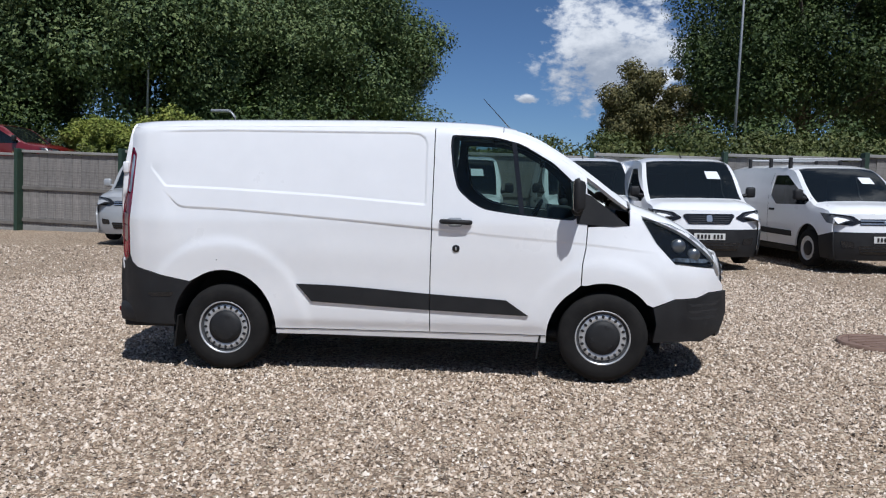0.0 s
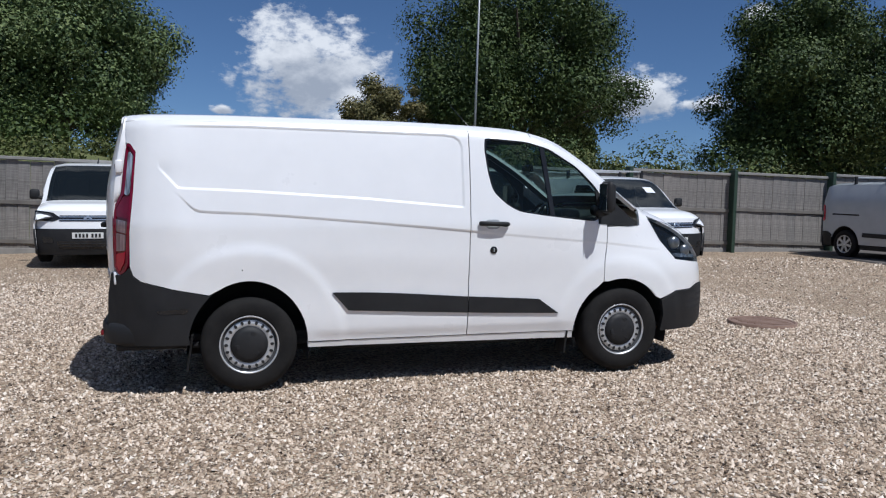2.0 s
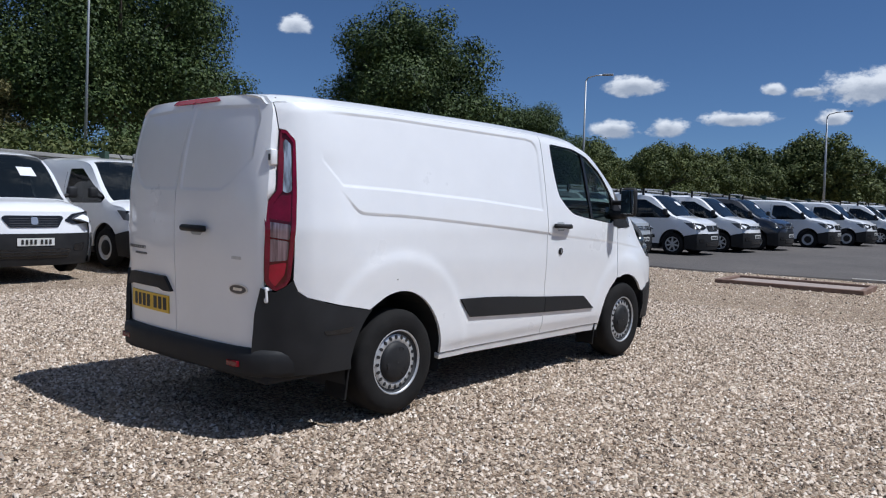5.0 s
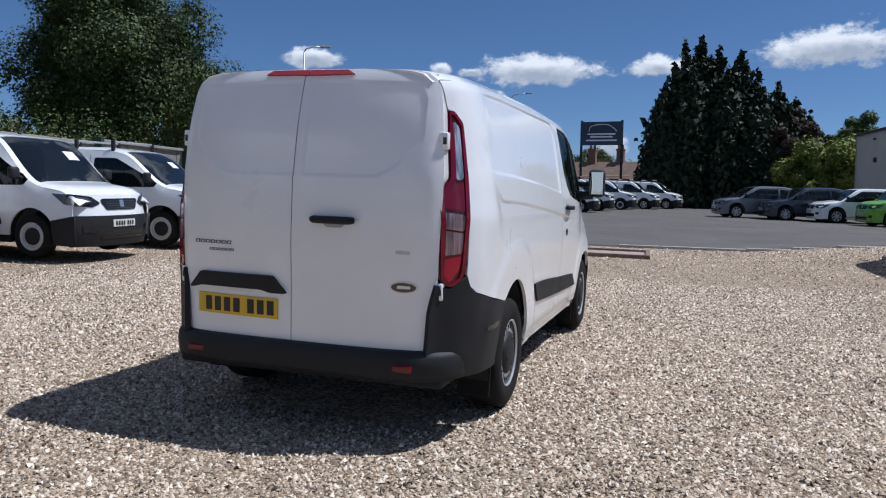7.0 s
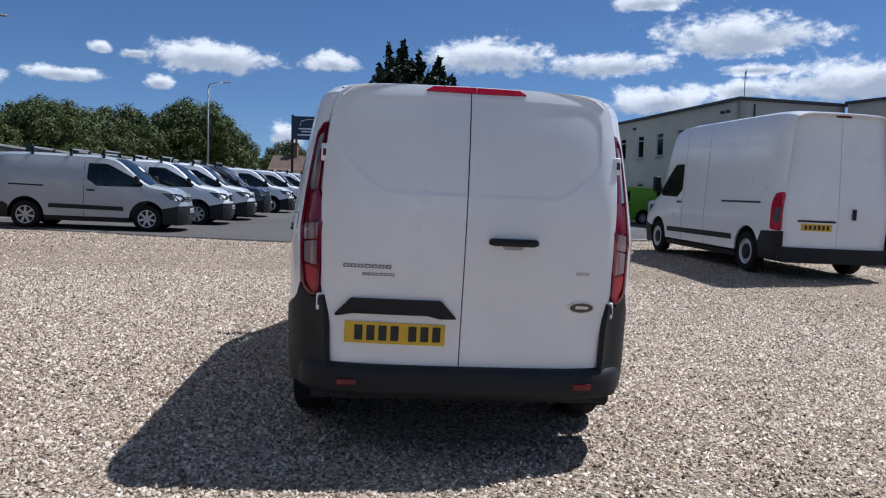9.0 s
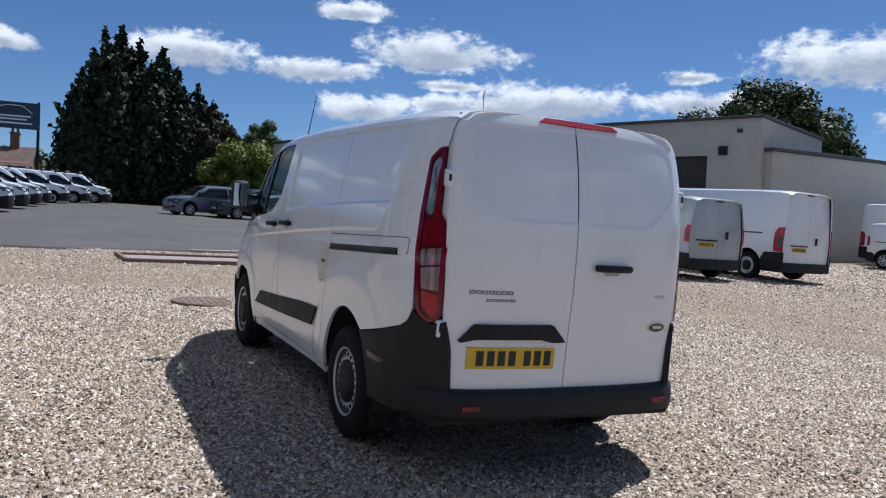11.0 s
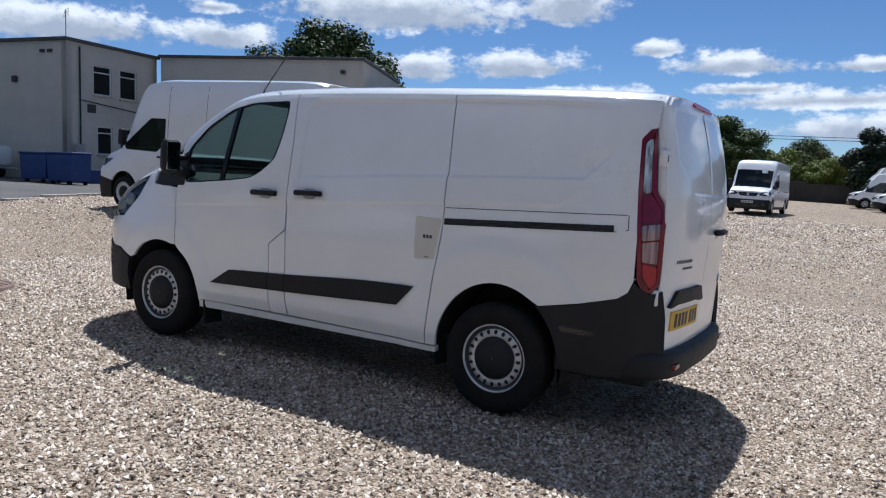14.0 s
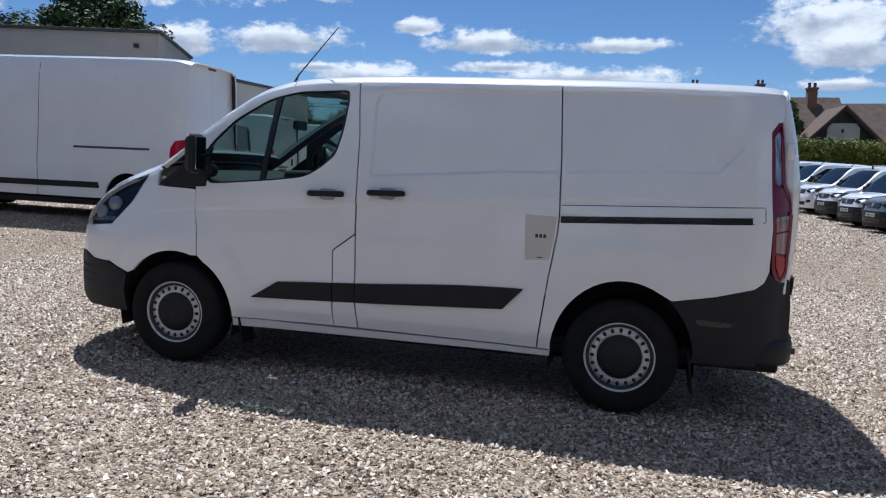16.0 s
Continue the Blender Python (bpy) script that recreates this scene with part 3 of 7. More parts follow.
HERO = body_form(
    top=([-1.0, -0.86, -0.75, -0.5, 0.0, 1.0, 1.6, 1.95, 2.12, 2.25, 2.37, 2.59, 2.82, 3.045, 3.16, 3.28, 3.49, 3.67, 3.78, 3.87, 3.95],
         [1.90, 1.958, 1.972, 1.980, 1.988, 1.988, 1.978, 1.963, 1.945, 1.918, 1.878, 1.755, 1.596, 1.425, 1.35, 1.305, 1.215, 1.09, 0.98, 0.82, 0.72]),
    width=([0.2, 0.3, 0.5, 0.75, 1.0, 1.15, 1.3, 1.5, 1.7, 1.84], [0.90, 0.925, 0.950, 0.957, 0.968, 0.968, 0.950, 0.918, 0.882, 0.852]),
    front_low=([0, 2.7, 3.1, 3.3, 3.5, 3.7, 3.83, 3.90, 3.95], [1, 1, 0.995, 0.975, 0.935, 0.84, 0.72, 0.62, 0.48]),
    front_high=([0, 2.3, 2.8, 3.11, 3.4, 3.65, 3.85, 3.93], [1, 1, 0.955, 0.905, 0.84, 0.74, 0.57, 0.4]),
    rear=([-1.06, -0.98, -0.945, -0.90, -0.83, -0.76, -0.67, -0.48, 0], [0.70, 0.745, 0.770, 0.806, 0.885, 0.937, 0.975, 1, 1]),
    lean=0.035)


FIELD = [(-0.60, 1.86), (-0.60, 1.58), (-0.47, 1.437), (0.0, 1.421), (0.82, 1.377), (1.588, 1.316), (1.590, 1.78), (1.57, 1.83), (1.53, 1.858), (1.45, 1.868), (0.0, 1.882), (-0.54, 1.872)]
CREASE = spline([-0.56, -0.47, -0.33, 0.0, 0.83, 1.60, 2.12, 2.76, 3.4], [1.475, 1.402, 1.287, 1.272, 1.213, 1.149, 1.10, 1.048, 0.975])


def shrink(poly, d):
    """The outline moved inwards by d."""
    pts = [Vector(p) for p in poly]
    area = sum(a.x * b.y - b.x * a.y for a, b in zip(pts, pts[1:] + pts[:1]))
    out = []
    for i, p in enumerate(pts):
        a, b = (p - pts[i - 1]).normalized(), (pts[(i + 1) % len(pts)] - p).normalized()
        n = Vector((-(a + b).y, (a + b).x)).normalized() * (1 if area > 0 else -1)
        out.append(p + n * d / max(0.5, math.sqrt(max(0.0, (1 + a.dot(b)) / 2))))
    return out


REAR_FIELD = [(0.02, 1.39), (0.44, 1.392), (0.53, 1.44), (0.672, 1.575), (0.672, 1.80), (0.63, 1.882), (0.02, 1.90)]


def hero_lines():
    xs = np.linspace(-0.50, 3.3, 110)
    field = FIELD + FIELD[:1]
    inner = shrink(FIELD, 0.009)
    outer, deep = shrink(FIELD, -0.008), shrink(FIELD, 0.018)
    return [field, inner + inner[:1], outer + outer[:1], deep + deep[:1]] + [[(x, z + d) for x, z in zip(xs, CREASE(xs))] for d in (0.008, 0.0, -0.010, -0.020)]


def hero_relief(s):
    """The pressed lines of the flanks: sunk upper field, the crease below it, and the flared rear arch."""
    field, cx = FIELD, CREASE

    def f(x, z):
        d = -(0.015 if s > 0 else 0.0085) * smoothstep(0.0, 0.009, poly_signed(x, z, field)) * (1 - (1 - smoothstep(-0.60, -0.34, x)) * smoothstep(1.52, 1.64, z))
        below = cx(x) - z
        along = smoothstep(-0.50, -0.36, x) * (1 - smoothstep(3.1, 3.4, x)) * (1 - 0.55 * smoothstep(1.62, 1.95, x))
        d = d - along * 0.0085 * smoothstep(0.0, 0.010, below) * (1 - smoothstep(0.03, 0.34, below))
        for ax, r1, amp in ((0.0, 0.70, 0.012), (2.933, 0.60, 0.010)):
            r = np.hypot(x - ax, (z - 0.335) * 0.97)
            d = d + amp * (1 - smoothstep(r1 - 0.075, r1 + 0.015, r))
        d = d - 0.012 * (1 - smoothstep(0.36, 0.42, z)) * smoothstep(0.3, 0.6, x) * (1 - smoothstep(2.4, 2.6, x))
        return d

    return f


def hero_van():
    van = thing("panel_van", TILT.copy(), "white short panel van with black bumpers parked on gravel", "van")
    top_r = HERO["drop"] + 0.002

    def line(x0, x1, off, n=24):
        return [(x0 + (x1 - x0) * i / n, HERO["zt"](x0 + (x1 - x0) * i / n) - off) for i in range(n + 1)]

    body = van
    tail_front = [(-0.782, 1.742), (-0.744, 1.685), (-0.762, 1.40), (-0.786, 1.143), (-0.803, 0.905)]
    tail = tail_front + [(-0.82, 0.866), (-0.862, 0.834), (-0.900, 0.885), (-0.906, 1.05), (-0.906, 1.29), (-0.876, 1.345), (-0.846, 1.40), (-0.826, 1.60), (-0.806, 1.745)]
    arch_r = arch(0.0, 0.335, 0.413, 0.460, 126.5, 0, 18)
    arch_f = arch(2.933, 0.335, 0.425, 0.420, 180, 115, 10)
    arch_f2 = arch(2.933, 0.335, 0.41, 0.420, 115, 32, 12)
    quarter_rear = [(-0.27, 0.70), (-0.509, 0.747), (-0.715, 0.800), (-0.765, 0.838), (-0.788, 0.90)] + tail_front[::-1][1:] + [(-0.812, 1.75), (-0.816, HERO["zt"](-0.816) - top_r)]
    window = [(1.772, 1.845), (1.80, 1.852), (2.114, 1.834), (2.300, 1.785), (2.547, 1.640), (2.69, 1.505), (2.755, 1.42), (2.72, 1.215), (2.588, 1.222), (2.245, 1.258), (2.03, 1.289), (1.936, 1.339), (1.822, 1.438), (1.782, 1.601), (1.764, 1.774)]
    for s, side_name in ((-1, "right"), (1, "left")):
        surf = HERO["side"](s, hero_relief(s))
        plain = HERO["side"](s)

        def proud(d, surf=surf, s=s):
            def f(x, z):
                p = surf(x, z)
                p[:, 1] += s * d
                return p
            return f

        # rear quarter, and on the left the sliding door before it
        if s < 0:
            seam = [(1.618, 0.345), (1.619, 0.74), (1.630, 1.17), (1.637, 1.60), (1.640, HERO["zt"](1.64) - top_r)]
            outline = quarter_rear + line(-0.816, 1.640, top_r)[1:-1] + seam[::-1] + [(0.412, 0.345)] + arch_r[::-1][1:-1]
            q = part("side_panel", panel(outline, surf, 0.026, thick=0.02, lines=hero_lines()), WHITE, body, smooth=True)
            front_seam = [(x + 0.008, z) for x, z in seam]
        else:
            seam = [(0.485, 0.345), (0.482, 0.40), (0.442, 0.755), (0.402, 1.04), (0.396, 1.14), (0.408, 1.447), (0.440, HERO["zt"](0.44) - top_r)]
            outline = quarter_rear + line(-0.816, 0.44, top_r)[1:-1] + seam[::-1] + [(0.412, 0.345)] + arch_r[::-1][1:-1]
            part("side_panel", panel(outline, surf, 0.026, thick=0.02, lines=hero_lines()), WHITE, body, smooth=True)
            post = [(1.628, 0.352), (1.650, 0.53), (1.655, 0.95), (1.662, 1.28), (1.672, 1.573), (1.708, HERO["zt"](1.708) - top_r)]
            rear_edge = [(x + 0.008, z) for x, z in seam]
            outline = rear_edge + line(0.448, 1.708, top_r)[1:-1] + post[::-1]
            sl = part("sliding_door", panel(outline, surf, 0.026, thick=0.02, lines=hero_lines()), WHITE, body, smooth=True)
            front_seam = [(x + 0.008, z) for x, z in post]
            # the hinged flap at the foot of the front door
            flap = [(1.790, 0.352), (1.800, 0.46), (1.804, 0.84), (1.664, 0.945), (1.658, 0.53), (1.637, 0.352)]
            part("filler_flap", panel(flap, proud(0.001), 0.04, thick=0.02), WHITE, body, smooth=True)
        door_front = [(2.757, 0.735), (2.762, 0.883), (2.787, 1.014), (2.797, 1.165)]
        if s > 0:
            front_seam = [(1.798, 0.352), (1.808, 0.46), (1.812, 0.845), (1.668, 0.955)] + [p for p in front_seam if p[1] > 0.96]
        outline = front_seam + line(front_seam[-1][0], 2.79, top_r, 30)[1:] + [(2.80, 1.30)] + door_front[::-1] + arch_f[::-1][1:] + [(2.505, 0.345)]
        door = part("front_door", panel(outline, surf, 0.028, holes=[rounded(window, 0.05)], thick=0.035, inner=1, lines=hero_lines()[4:]), [WHITE, TRIM_GREY], body, smooth=True)
        # glazing with its black surround and the upright bar
        c = Vector((2.25, 1.52))
        small = [tuple(c + (Vector(p) - c) * 0.965) for p in window]
        seal = part("window_seal", panel(rounded(window, 0.05), proud(-0.004), 0.04, holes=[rounded(small, 0.05)], thick=0.012), GLOSS_BLACK, door, smooth=True)
        part("window_glass", panel(rounded(small, 0.05), proud(-0.010, plain, s), 0.08, rim=False), GLASS, door, "slightly tinted side window", True)
        part("window_bar", panel([(2.225, 1.80), (2.262, 1.79), (2.33, 1.25), (2.293, 1.255)], proud(-0.002), 0.05, thick=0.02), GLOSS_BLACK, door)
        part("quarter_trim", panel([(2.70, 1.46), (2.765, 1.425), (2.83, 1.40), (3.10, 1.185), (3.0, 1.175), (2.72, 1.195)], proud(0.006, plain, s), 0.04, thick=0.02), PLASTIC, body, "black plastic triangle behind the bonnet", True)
        # front wing
        head = [(3.20, 1.240), (3.42, 1.195), (3.60, 1.110), (3.78, 0.955), (3.765, 0.865), (3.45, 0.905), (3.31, 1.055)]
        outline = [(x + 0.008, z) for x, z in door_front] + [(2.81, 1.17), (3.115, 1.18), (3.12, 1.30)] + line(3.13, 3.20, 0.070, 3) + [(3.21, 1.232), (3.318, 1.05), (3.455, 0.898), (3.768, 0.858), (3.80, 0.80), (3.87, 0.72), (3.87, 0.682), (3.73, 0.682), (3.63, 0.645), (3.46, 0.640), (3.295, 0.58)] + arch_f2[::-1][1:-1]
        part("front_wing", panel(outline, surf, 0.03, thick=0.02, lines=hero_lines()[4:]), WHITE, body, smooth=True)
        h = part("headlight", panel(rounded(head, 0.02), proud(-0.05, plain, s), 0.05, thick=0.02), GLOSS_BLACK, body, "dark headlight with clear lens", True)
        part("lens", panel(rounded(head, 0.02), proud(0.002, plain, s), 0.05, thick=0.05), LAMP_CLEAR, h, "clear lens", True)
        bm = bmesh.new()
        for (hx, hz, hr) in ((3.50, 1.03, 0.055), (3.62, 0.965, 0.05)):
            p = plain(np.array([hx]), np.array([hz]))[0]
            bmesh.ops.create_uvsphere(bm, u_segments=16, v_segments=10, radius=hr, matrix=Matrix.Translation((p[0] - 0.01, p[1] - s * 0.035, p[2])) @ Matrix.Diagonal((1, 0.6, 1, 1)))
        part("reflector", bm, CHROME, h, "chrome reflector bowls", True)
        bm = panel([(3.40, 0.925), (3.44, 0.918), (3.70, 0.90), (3.75, 0.915), (3.70, 0.93), (3.47, 0.945)], proud(-0.03, plain, s), 0.05, thick=0.01)
        part("indicator", bm, LAMP_GREY, h, smooth=True)
        # black bumper corners
        outline = [(3.300, 0.57), (3.46, 0.632), (3.62, 0.637), (3.73, 0.674), (3.91, 0.674), (3.91, 0.50), (3.85, 0.37), (3.70, 0.315), (3.305, 0.31), (3.325, 0.45)]
        fb = part("front_bumper_corner", panel(outline, proud(0.012), 0.04, thick=0.03), PLASTIC, van, "black plastic bumper corner", True)
        for i in range(3):
            z = 0.475 + 0.05 * i
            part("bumper_vent", panel([(3.60, z), (3.80, z + 0.004), (3.82, z + 0.028), (3.57, z + 0.024)], proud(0.0135), 0.06, thick=0.01), DARK, fb)
        outline = [(-0.27, 0.694), (-0.509, 0.740), (-0.715, 0.794), (-0.765, 0.832), (-0.792, 0.894), (-0.825, 0.858), (-0.866, 0.828), (-0.922, 0.85), (-0.945, 0.70), (-0.955, 0.42), (-0.93, 0.352), (-0.395, 0.352)] + arch(0, 0.335, 0.413, 0.460, 172, 127.5, 10)
        rb = part("rear_bumper_corner", panel(outline, proud(0.004), 0.035, thick=0.03), PLASTIC, van, "black plastic bumper corner", True)
        part("side_recess", panel(rounded([(-0.62, 0.600), (-0.40, 0.612), (-0.42, 0.575), (-0.60, 0.575)], 0.02), proud(0.007), 0.04, thick=0.006), GLOSS_BLACK, rb, smooth=True)
        # rubbing strips, two lengths with the seam between
        cuts = (1.623,) if s < 0 else (1.653, 1.803)
        ends = [0.585] + list(cuts) + [2.372]
        upper, lower = spline([0.5, 0.83, 1.63, 2.22, 2.4], [0.70, 0.693, 0.642, 0.606, 0.59]), spline([0.5, 0.83, 1.63, 2.35, 2.45], [0.575, 0.558, 0.519, 0.493, 0.49])
        for i, (a, b) in enumerate(zip(ends, ends[1:])):
            xs = np.linspace(a + 0.003, b - 0.003, 10)
            hi, lo_ = list(zip(xs, upper(xs))), list(zip(xs, lower(xs)))
            if i == 0:
                lo_ = [(x, z) for x, z in lo_ if x > 0.66]
            if b > 2.3:
                hi = [(x, z) for x, z in hi if x < 2.23]
            part("rubbing_strip", panel(hi + lo_[::-1], proud(0.014), 0.03, thick=0.016), PLASTIC, body, "dark grey moulded side strip", True)
        # sill
        part("sill", panel([(0.413, 0.335), (1.0, 0.338), (2.508, 0.338), (2.508, 0.285), (0.413, 0.300)], proud(-0.006), 0.05, thick=0.04), WHITE2, body, smooth=True)
        # door handles
        for hx, hz, own in [(1.818, 1.197, door)] if s < 0 else [(1.862, 1.197, door), (1.468, 1.222, sl)]:
            p = surf(np.array([hx]), np.array([hz]))[0]
            # no hollow here: a grey patch paints the shade of the handle's cup
            bm = panel(rounded([(hx - 0.07, hz + 0.03), (hx + 0.05, hz + 0.032), (hx + 0.05, hz - 0.038), (hx - 0.06, hz - 0.042)], 0.035), proud(0.0015), 0.03, thick=0.004)
            part("handle_cup", bm, SILVER, own, "grey patch standing in for the shaded cup behind the handle", True)
            bm = tube([(hx - 0.112, p[1] + s * 0.008, hz + 0.002), (hx - 0.095, p[1] + s * 0.030, hz + 0.002), (hx, p[1] + s * 0.036, hz), (hx + 0.095, p[1] + s * 0.030, hz - 0.003), (hx + 0.112, p[1] + s * 0.008, hz - 0.004)], [0.017, 0.019, 0.017, 0.019, 0.017], 12)
            part("door_handle", bm, PLASTIC, own, "black plastic grip", True)
        if s < 0:
            p = surf(np.array([1.82]), np.array([0.995]))[0]
            bm = lathe([(0.028, 0), (0.028, -0.006), (0.021, -0.008), (0.004, -0.009)], 24)
            bmesh.ops.translate(bm, verts=bm.verts, vec=p)
            part("door_lock", bm, GLOSS_BLACK, door, smooth=True)
            bm = box((1.816, p[1] - 0.012, 0.982), (1.824, p[1] - 0.006, 1.008), 0.001)
            part("lock_slot", bm, STEEL, door)
            part("fuel_dot", panel(rounded([(-0.05, 0.868), (-0.042, 0.868), (-0.042, 0.876), (-0.05, 0.876)], 0.003), proud(0.001), 0.01, thick=0.002), GLOSS_BLACK, van)
        else:
            rail = [(0.392, 1.147), (-0.668, 1.202), (-0.671, 1.164), (0.391, 1.108)]
            part("door_rail", panel(rail, proud(0.003), 0.04, thick=0.02), GLOSS_BLACK, body, "black sliding door rail")
            part("rail_lip", panel([(0.392, 1.124), (-0.66, 1.178), (-0.66, 1.170), (0.392, 1.116)], proud(0.009), 0.04, thick=0.006), PLASTIC, body)
            for a, b in (((0.392, 1.212), (-0.73, 1.262)), ((-0.672, 1.166), (-0.742, 1.180)), ((-0.742, 1.18), (-0.736, 1.26))):
                d = Vector((b[0] - a[0], b[1] - a[1])).normalized()
                n = Vector((-d.y, d.x)) * 0.0022
                part("panel_groove", panel([(a[0] + n.x, a[1] + n.y), (b[0] + n.x, b[1] + n.y), (b[0] - n.x, b[1] - n.y), (a[0] - n.x, a[1] - n.y)], proud(0.0012), 0.04, thick=0.002), TRIM_GREY, body)
            st = part("notice_sticker", panel(rounded([(0.600, 1.146), (0.410, 1.142), (0.444, 0.885), (0.590, 0.876)], 0.012), proud(0.0015), 0.03, thick=0.001), BEIGE, van, "faded beige sticker patch", True)
            for i in range(3):
                x0 = 0.535 - 0.024 * i
                part("print", panel([(x0, 1.035), (x0 - 0.016, 1.033), (x0 - 0.016, 1.012), (x0, 1.014)], proud(0.0028), 0.02, thick=0.001), TRIM_GREY, st)
            part("pen_mark", panel([(0.52, 0.897), (0.485, 0.899), (0.485, 0.894), (0.52, 0.892)], proud(0.0028), 0.02, thick=0.001), TRIM_GREY, st)
        # tail lamp: red border, clear upper field, red lower field
        tl = part("tail_light", panel(rounded(tail, 0.015), proud(-0.012, plain, s), 0.03, thick=0.03), LAMP_DEEP, van, "tall tail light with red edge and clear upper field", True)
        fields = [("clear_field", [(-0.787, 1.69), (-0.766, 1.66), (-0.784, 1.40), (-0.805, 1.385), (-0.826, 1.40), (-0.798, 1.68)], LAMP_GREY),
                  ("red_field", [(-0.787, 1.385), (-0.800, 1.225), (-0.888, 1.245), (-0.884, 1.29), (-0.83, 1.38), (-0.80, 1.370)], LAMP_CRIMSON),
                  ("clear_field", [(-0.802, 1.21), (-0.808, 1.125), (-0.888, 1.14), (-0.890, 1.225)], LAMP_TINTED),
                  ("clear_field", [(-0.810, 1.115), (-0.818, 1.01), (-0.890, 1.00), (-0.888, 1.13)], LAMP_TINTED),
                  ("red_field", [(-0.820, 1.0), (-0.826, 0.93), (-0.862, 0.858), (-0.886, 0.89), (-0.890, 0.98)], LAMP_RED)]
        for nm, out, mt in fields:
            part(nm, panel(rounded(out, 0.012), proud(-0.004, plain, s), 0.03, thick=0.008), mt, tl, smooth=True)
        edge = []
        for i, p in enumerate(tail):
            c2 = Vector((-0.855 if p[1] < 1.36 else -0.80, max(0.95, min(1.62, p[1]))))
            edge.append(tuple(Vector(p) + (c2 - Vector(p)).normalized() * 0.021))
        part("red_border", panel(rounded(tail, 0.015), proud(0.001, plain, s), 0.03, holes=[edge], thick=0.015), LAMP_CRIMSON, tl, "dark crimson lens border", True)
        # mirror
        mir = thing("door_mirror")
        mir.parent = van
        bm = bmesh.new()
        add_box(bm, (2.68, s * 1.0 if s > 0 else -1.155, 1.28), (2.765, 1.155 if s > 0 else -1.0, 1.535), 0.036)
        for v in bm.verts:
            if v.co.x > 2.72:
                v.co.z += (1.39 - v.co.z) * 0.12
                v.co.y += (s * 1.07 - v.co.y) * 0.12
        part("mirror_housing", bm, PLASTIC, mir, "black mirror housing", True)
        part("mirror_glass", box((2.674, min(s * 1.018, s * 1.14), 1.305), (2.679, max(s * 1.018, s * 1.14), 1.512), 0.002), MIRROR, mir, "mirror glass")
        part("mirror_arm", join(tube([(2.72, s * 0.86, 1.30), (2.72, s * 0.95, 1.29), (2.715, s * 1.04, 1.30)], [0.045, 0.04, 0.04], 12), tube([(2.74, s * 0.88, 1.40), (2.73, s * 1.02, 1.40)], 0.022, 10)), PLASTIC, mir, smooth=True)
        # wheels, liners and mud flaps
        for wx in (0.0, 2.933):
            build_wheel("wheel", 0.337, 0.215, 0.208, -0.006, van, (wx, s * 0.842, 0.337), s)
            bm = bmesh.new()
            prof = arch(wx, 0.335, 0.425, 0.472, 195, -15, 20)
            a = [bm.verts.new((x, s * 0.925, z)) for x, z in prof]
            b = [bm.verts.new((x, s * 0.55, z)) for x, z in prof]
            for i in range(len(a) - 1):
                bm.faces.new((a[i], a[i + 1], b[i + 1], b[i]))
            c0 = [bm.verts.new(v.co) for v in b]
            bm.faces.new(c0)
            part("wheel_liner", bm, DARK, van)
        for fx, w0, w1 in ((-0.385, 0.74, 0.93), (2.475, 0.76, 0.93)):
            bm = box((fx - 0.008, min(s * w0, s * w1), 0.16), (fx + 0.008, max(s * w0, s * w1), 0.42), 0.003, Matrix.Translation((fx, 0, 0.42)) @ Matrix.Rotation(radians(8), 4, "Y") @ Matrix.Translation((-fx, 0, -0.42)))
            part("mud_flap", bm, RUBBER, van, "black rubber mud flap")
    # roof, screen and bonnet
    def strip(x0, x1, r, n=24):
        xs = [x0 + (x1 - x0) * i / n for i in range(n + 1)]
        return [(x, HERO["rim"](x, r)) for x in xs] + [(x, -HERO["rim"](x, r)) for x in xs[::-1]]

    def ribbed(x, y):
        p = HERO["roof"](x, y)
        p[:, 2] -= 0.006 * sum(np.exp(-(((y - c) / 0.03) ** 2)) for c in (-0.4, -0.2, 0.0, 0.2, 0.4)) * smoothstep(-0.7, -0.5, x) * (1 - smoothstep(1.7, 1.9, x))
        return p
    part("roof", panel(strip(-0.848, 2.16, 0.955), ribbed, 0.05, thick=0.02), WHITE, body, smooth=True)
    part("screen_frame", panel(strip(2.165, 3.10, 0.955), HERO["roof"], 0.05, holes=[strip(2.26, 3.02, 0.86)], thick=0.03, inner=1), [WHITE, TRIM_GREY], body, smooth=True)
    part("windscreen", panel(strip(2.25, 3.03, 0.875), lambda x, y: HERO["roof"](x, y) - np.array([0, 0, 0.012]), 0.08, rim=False), GLASS, van, "windscreen glass", True)
    part("bonnet", panel(strip(3.125, 3.84, 0.955), HERO["roof"], 0.05, thick=0.03), WHITE, body, smooth=True)
    part("scuttle", panel(strip(3.05, 3.15, 0.93), lambda x, y: HERO["roof"](x, y) - np.array([0, 0, 0.015]), 0.05, thick=0.02), PLASTIC, body, smooth=True)

    def nose(y, z):
        return np.stack([3.935 - 0.11 * (np.abs(y) / 0.62) ** 3 - 0.10 * np.clip((z - 0.75) / 0.3, 0, 1) ** 2 - 0.0 * z, y, z], 1)
    part("front_panel", panel([(-0.60, 0.66), (0.60, 0.66), (0.58, 0.95), (-0.58, 0.95)], nose, 0.06, thick=0.02), WHITE, body, smooth=True)
    gr = part("grille", panel(rounded([(-0.52, 0.70), (0.52, 0.70), (0.45, 0.90), (-0.45, 0.90)], 0.05), lambda y, z: nose(y, z) + np.array([0.012, 0, 0]), 0.06, thick=0.02), GLOSS_BLACK, van, smooth=True)
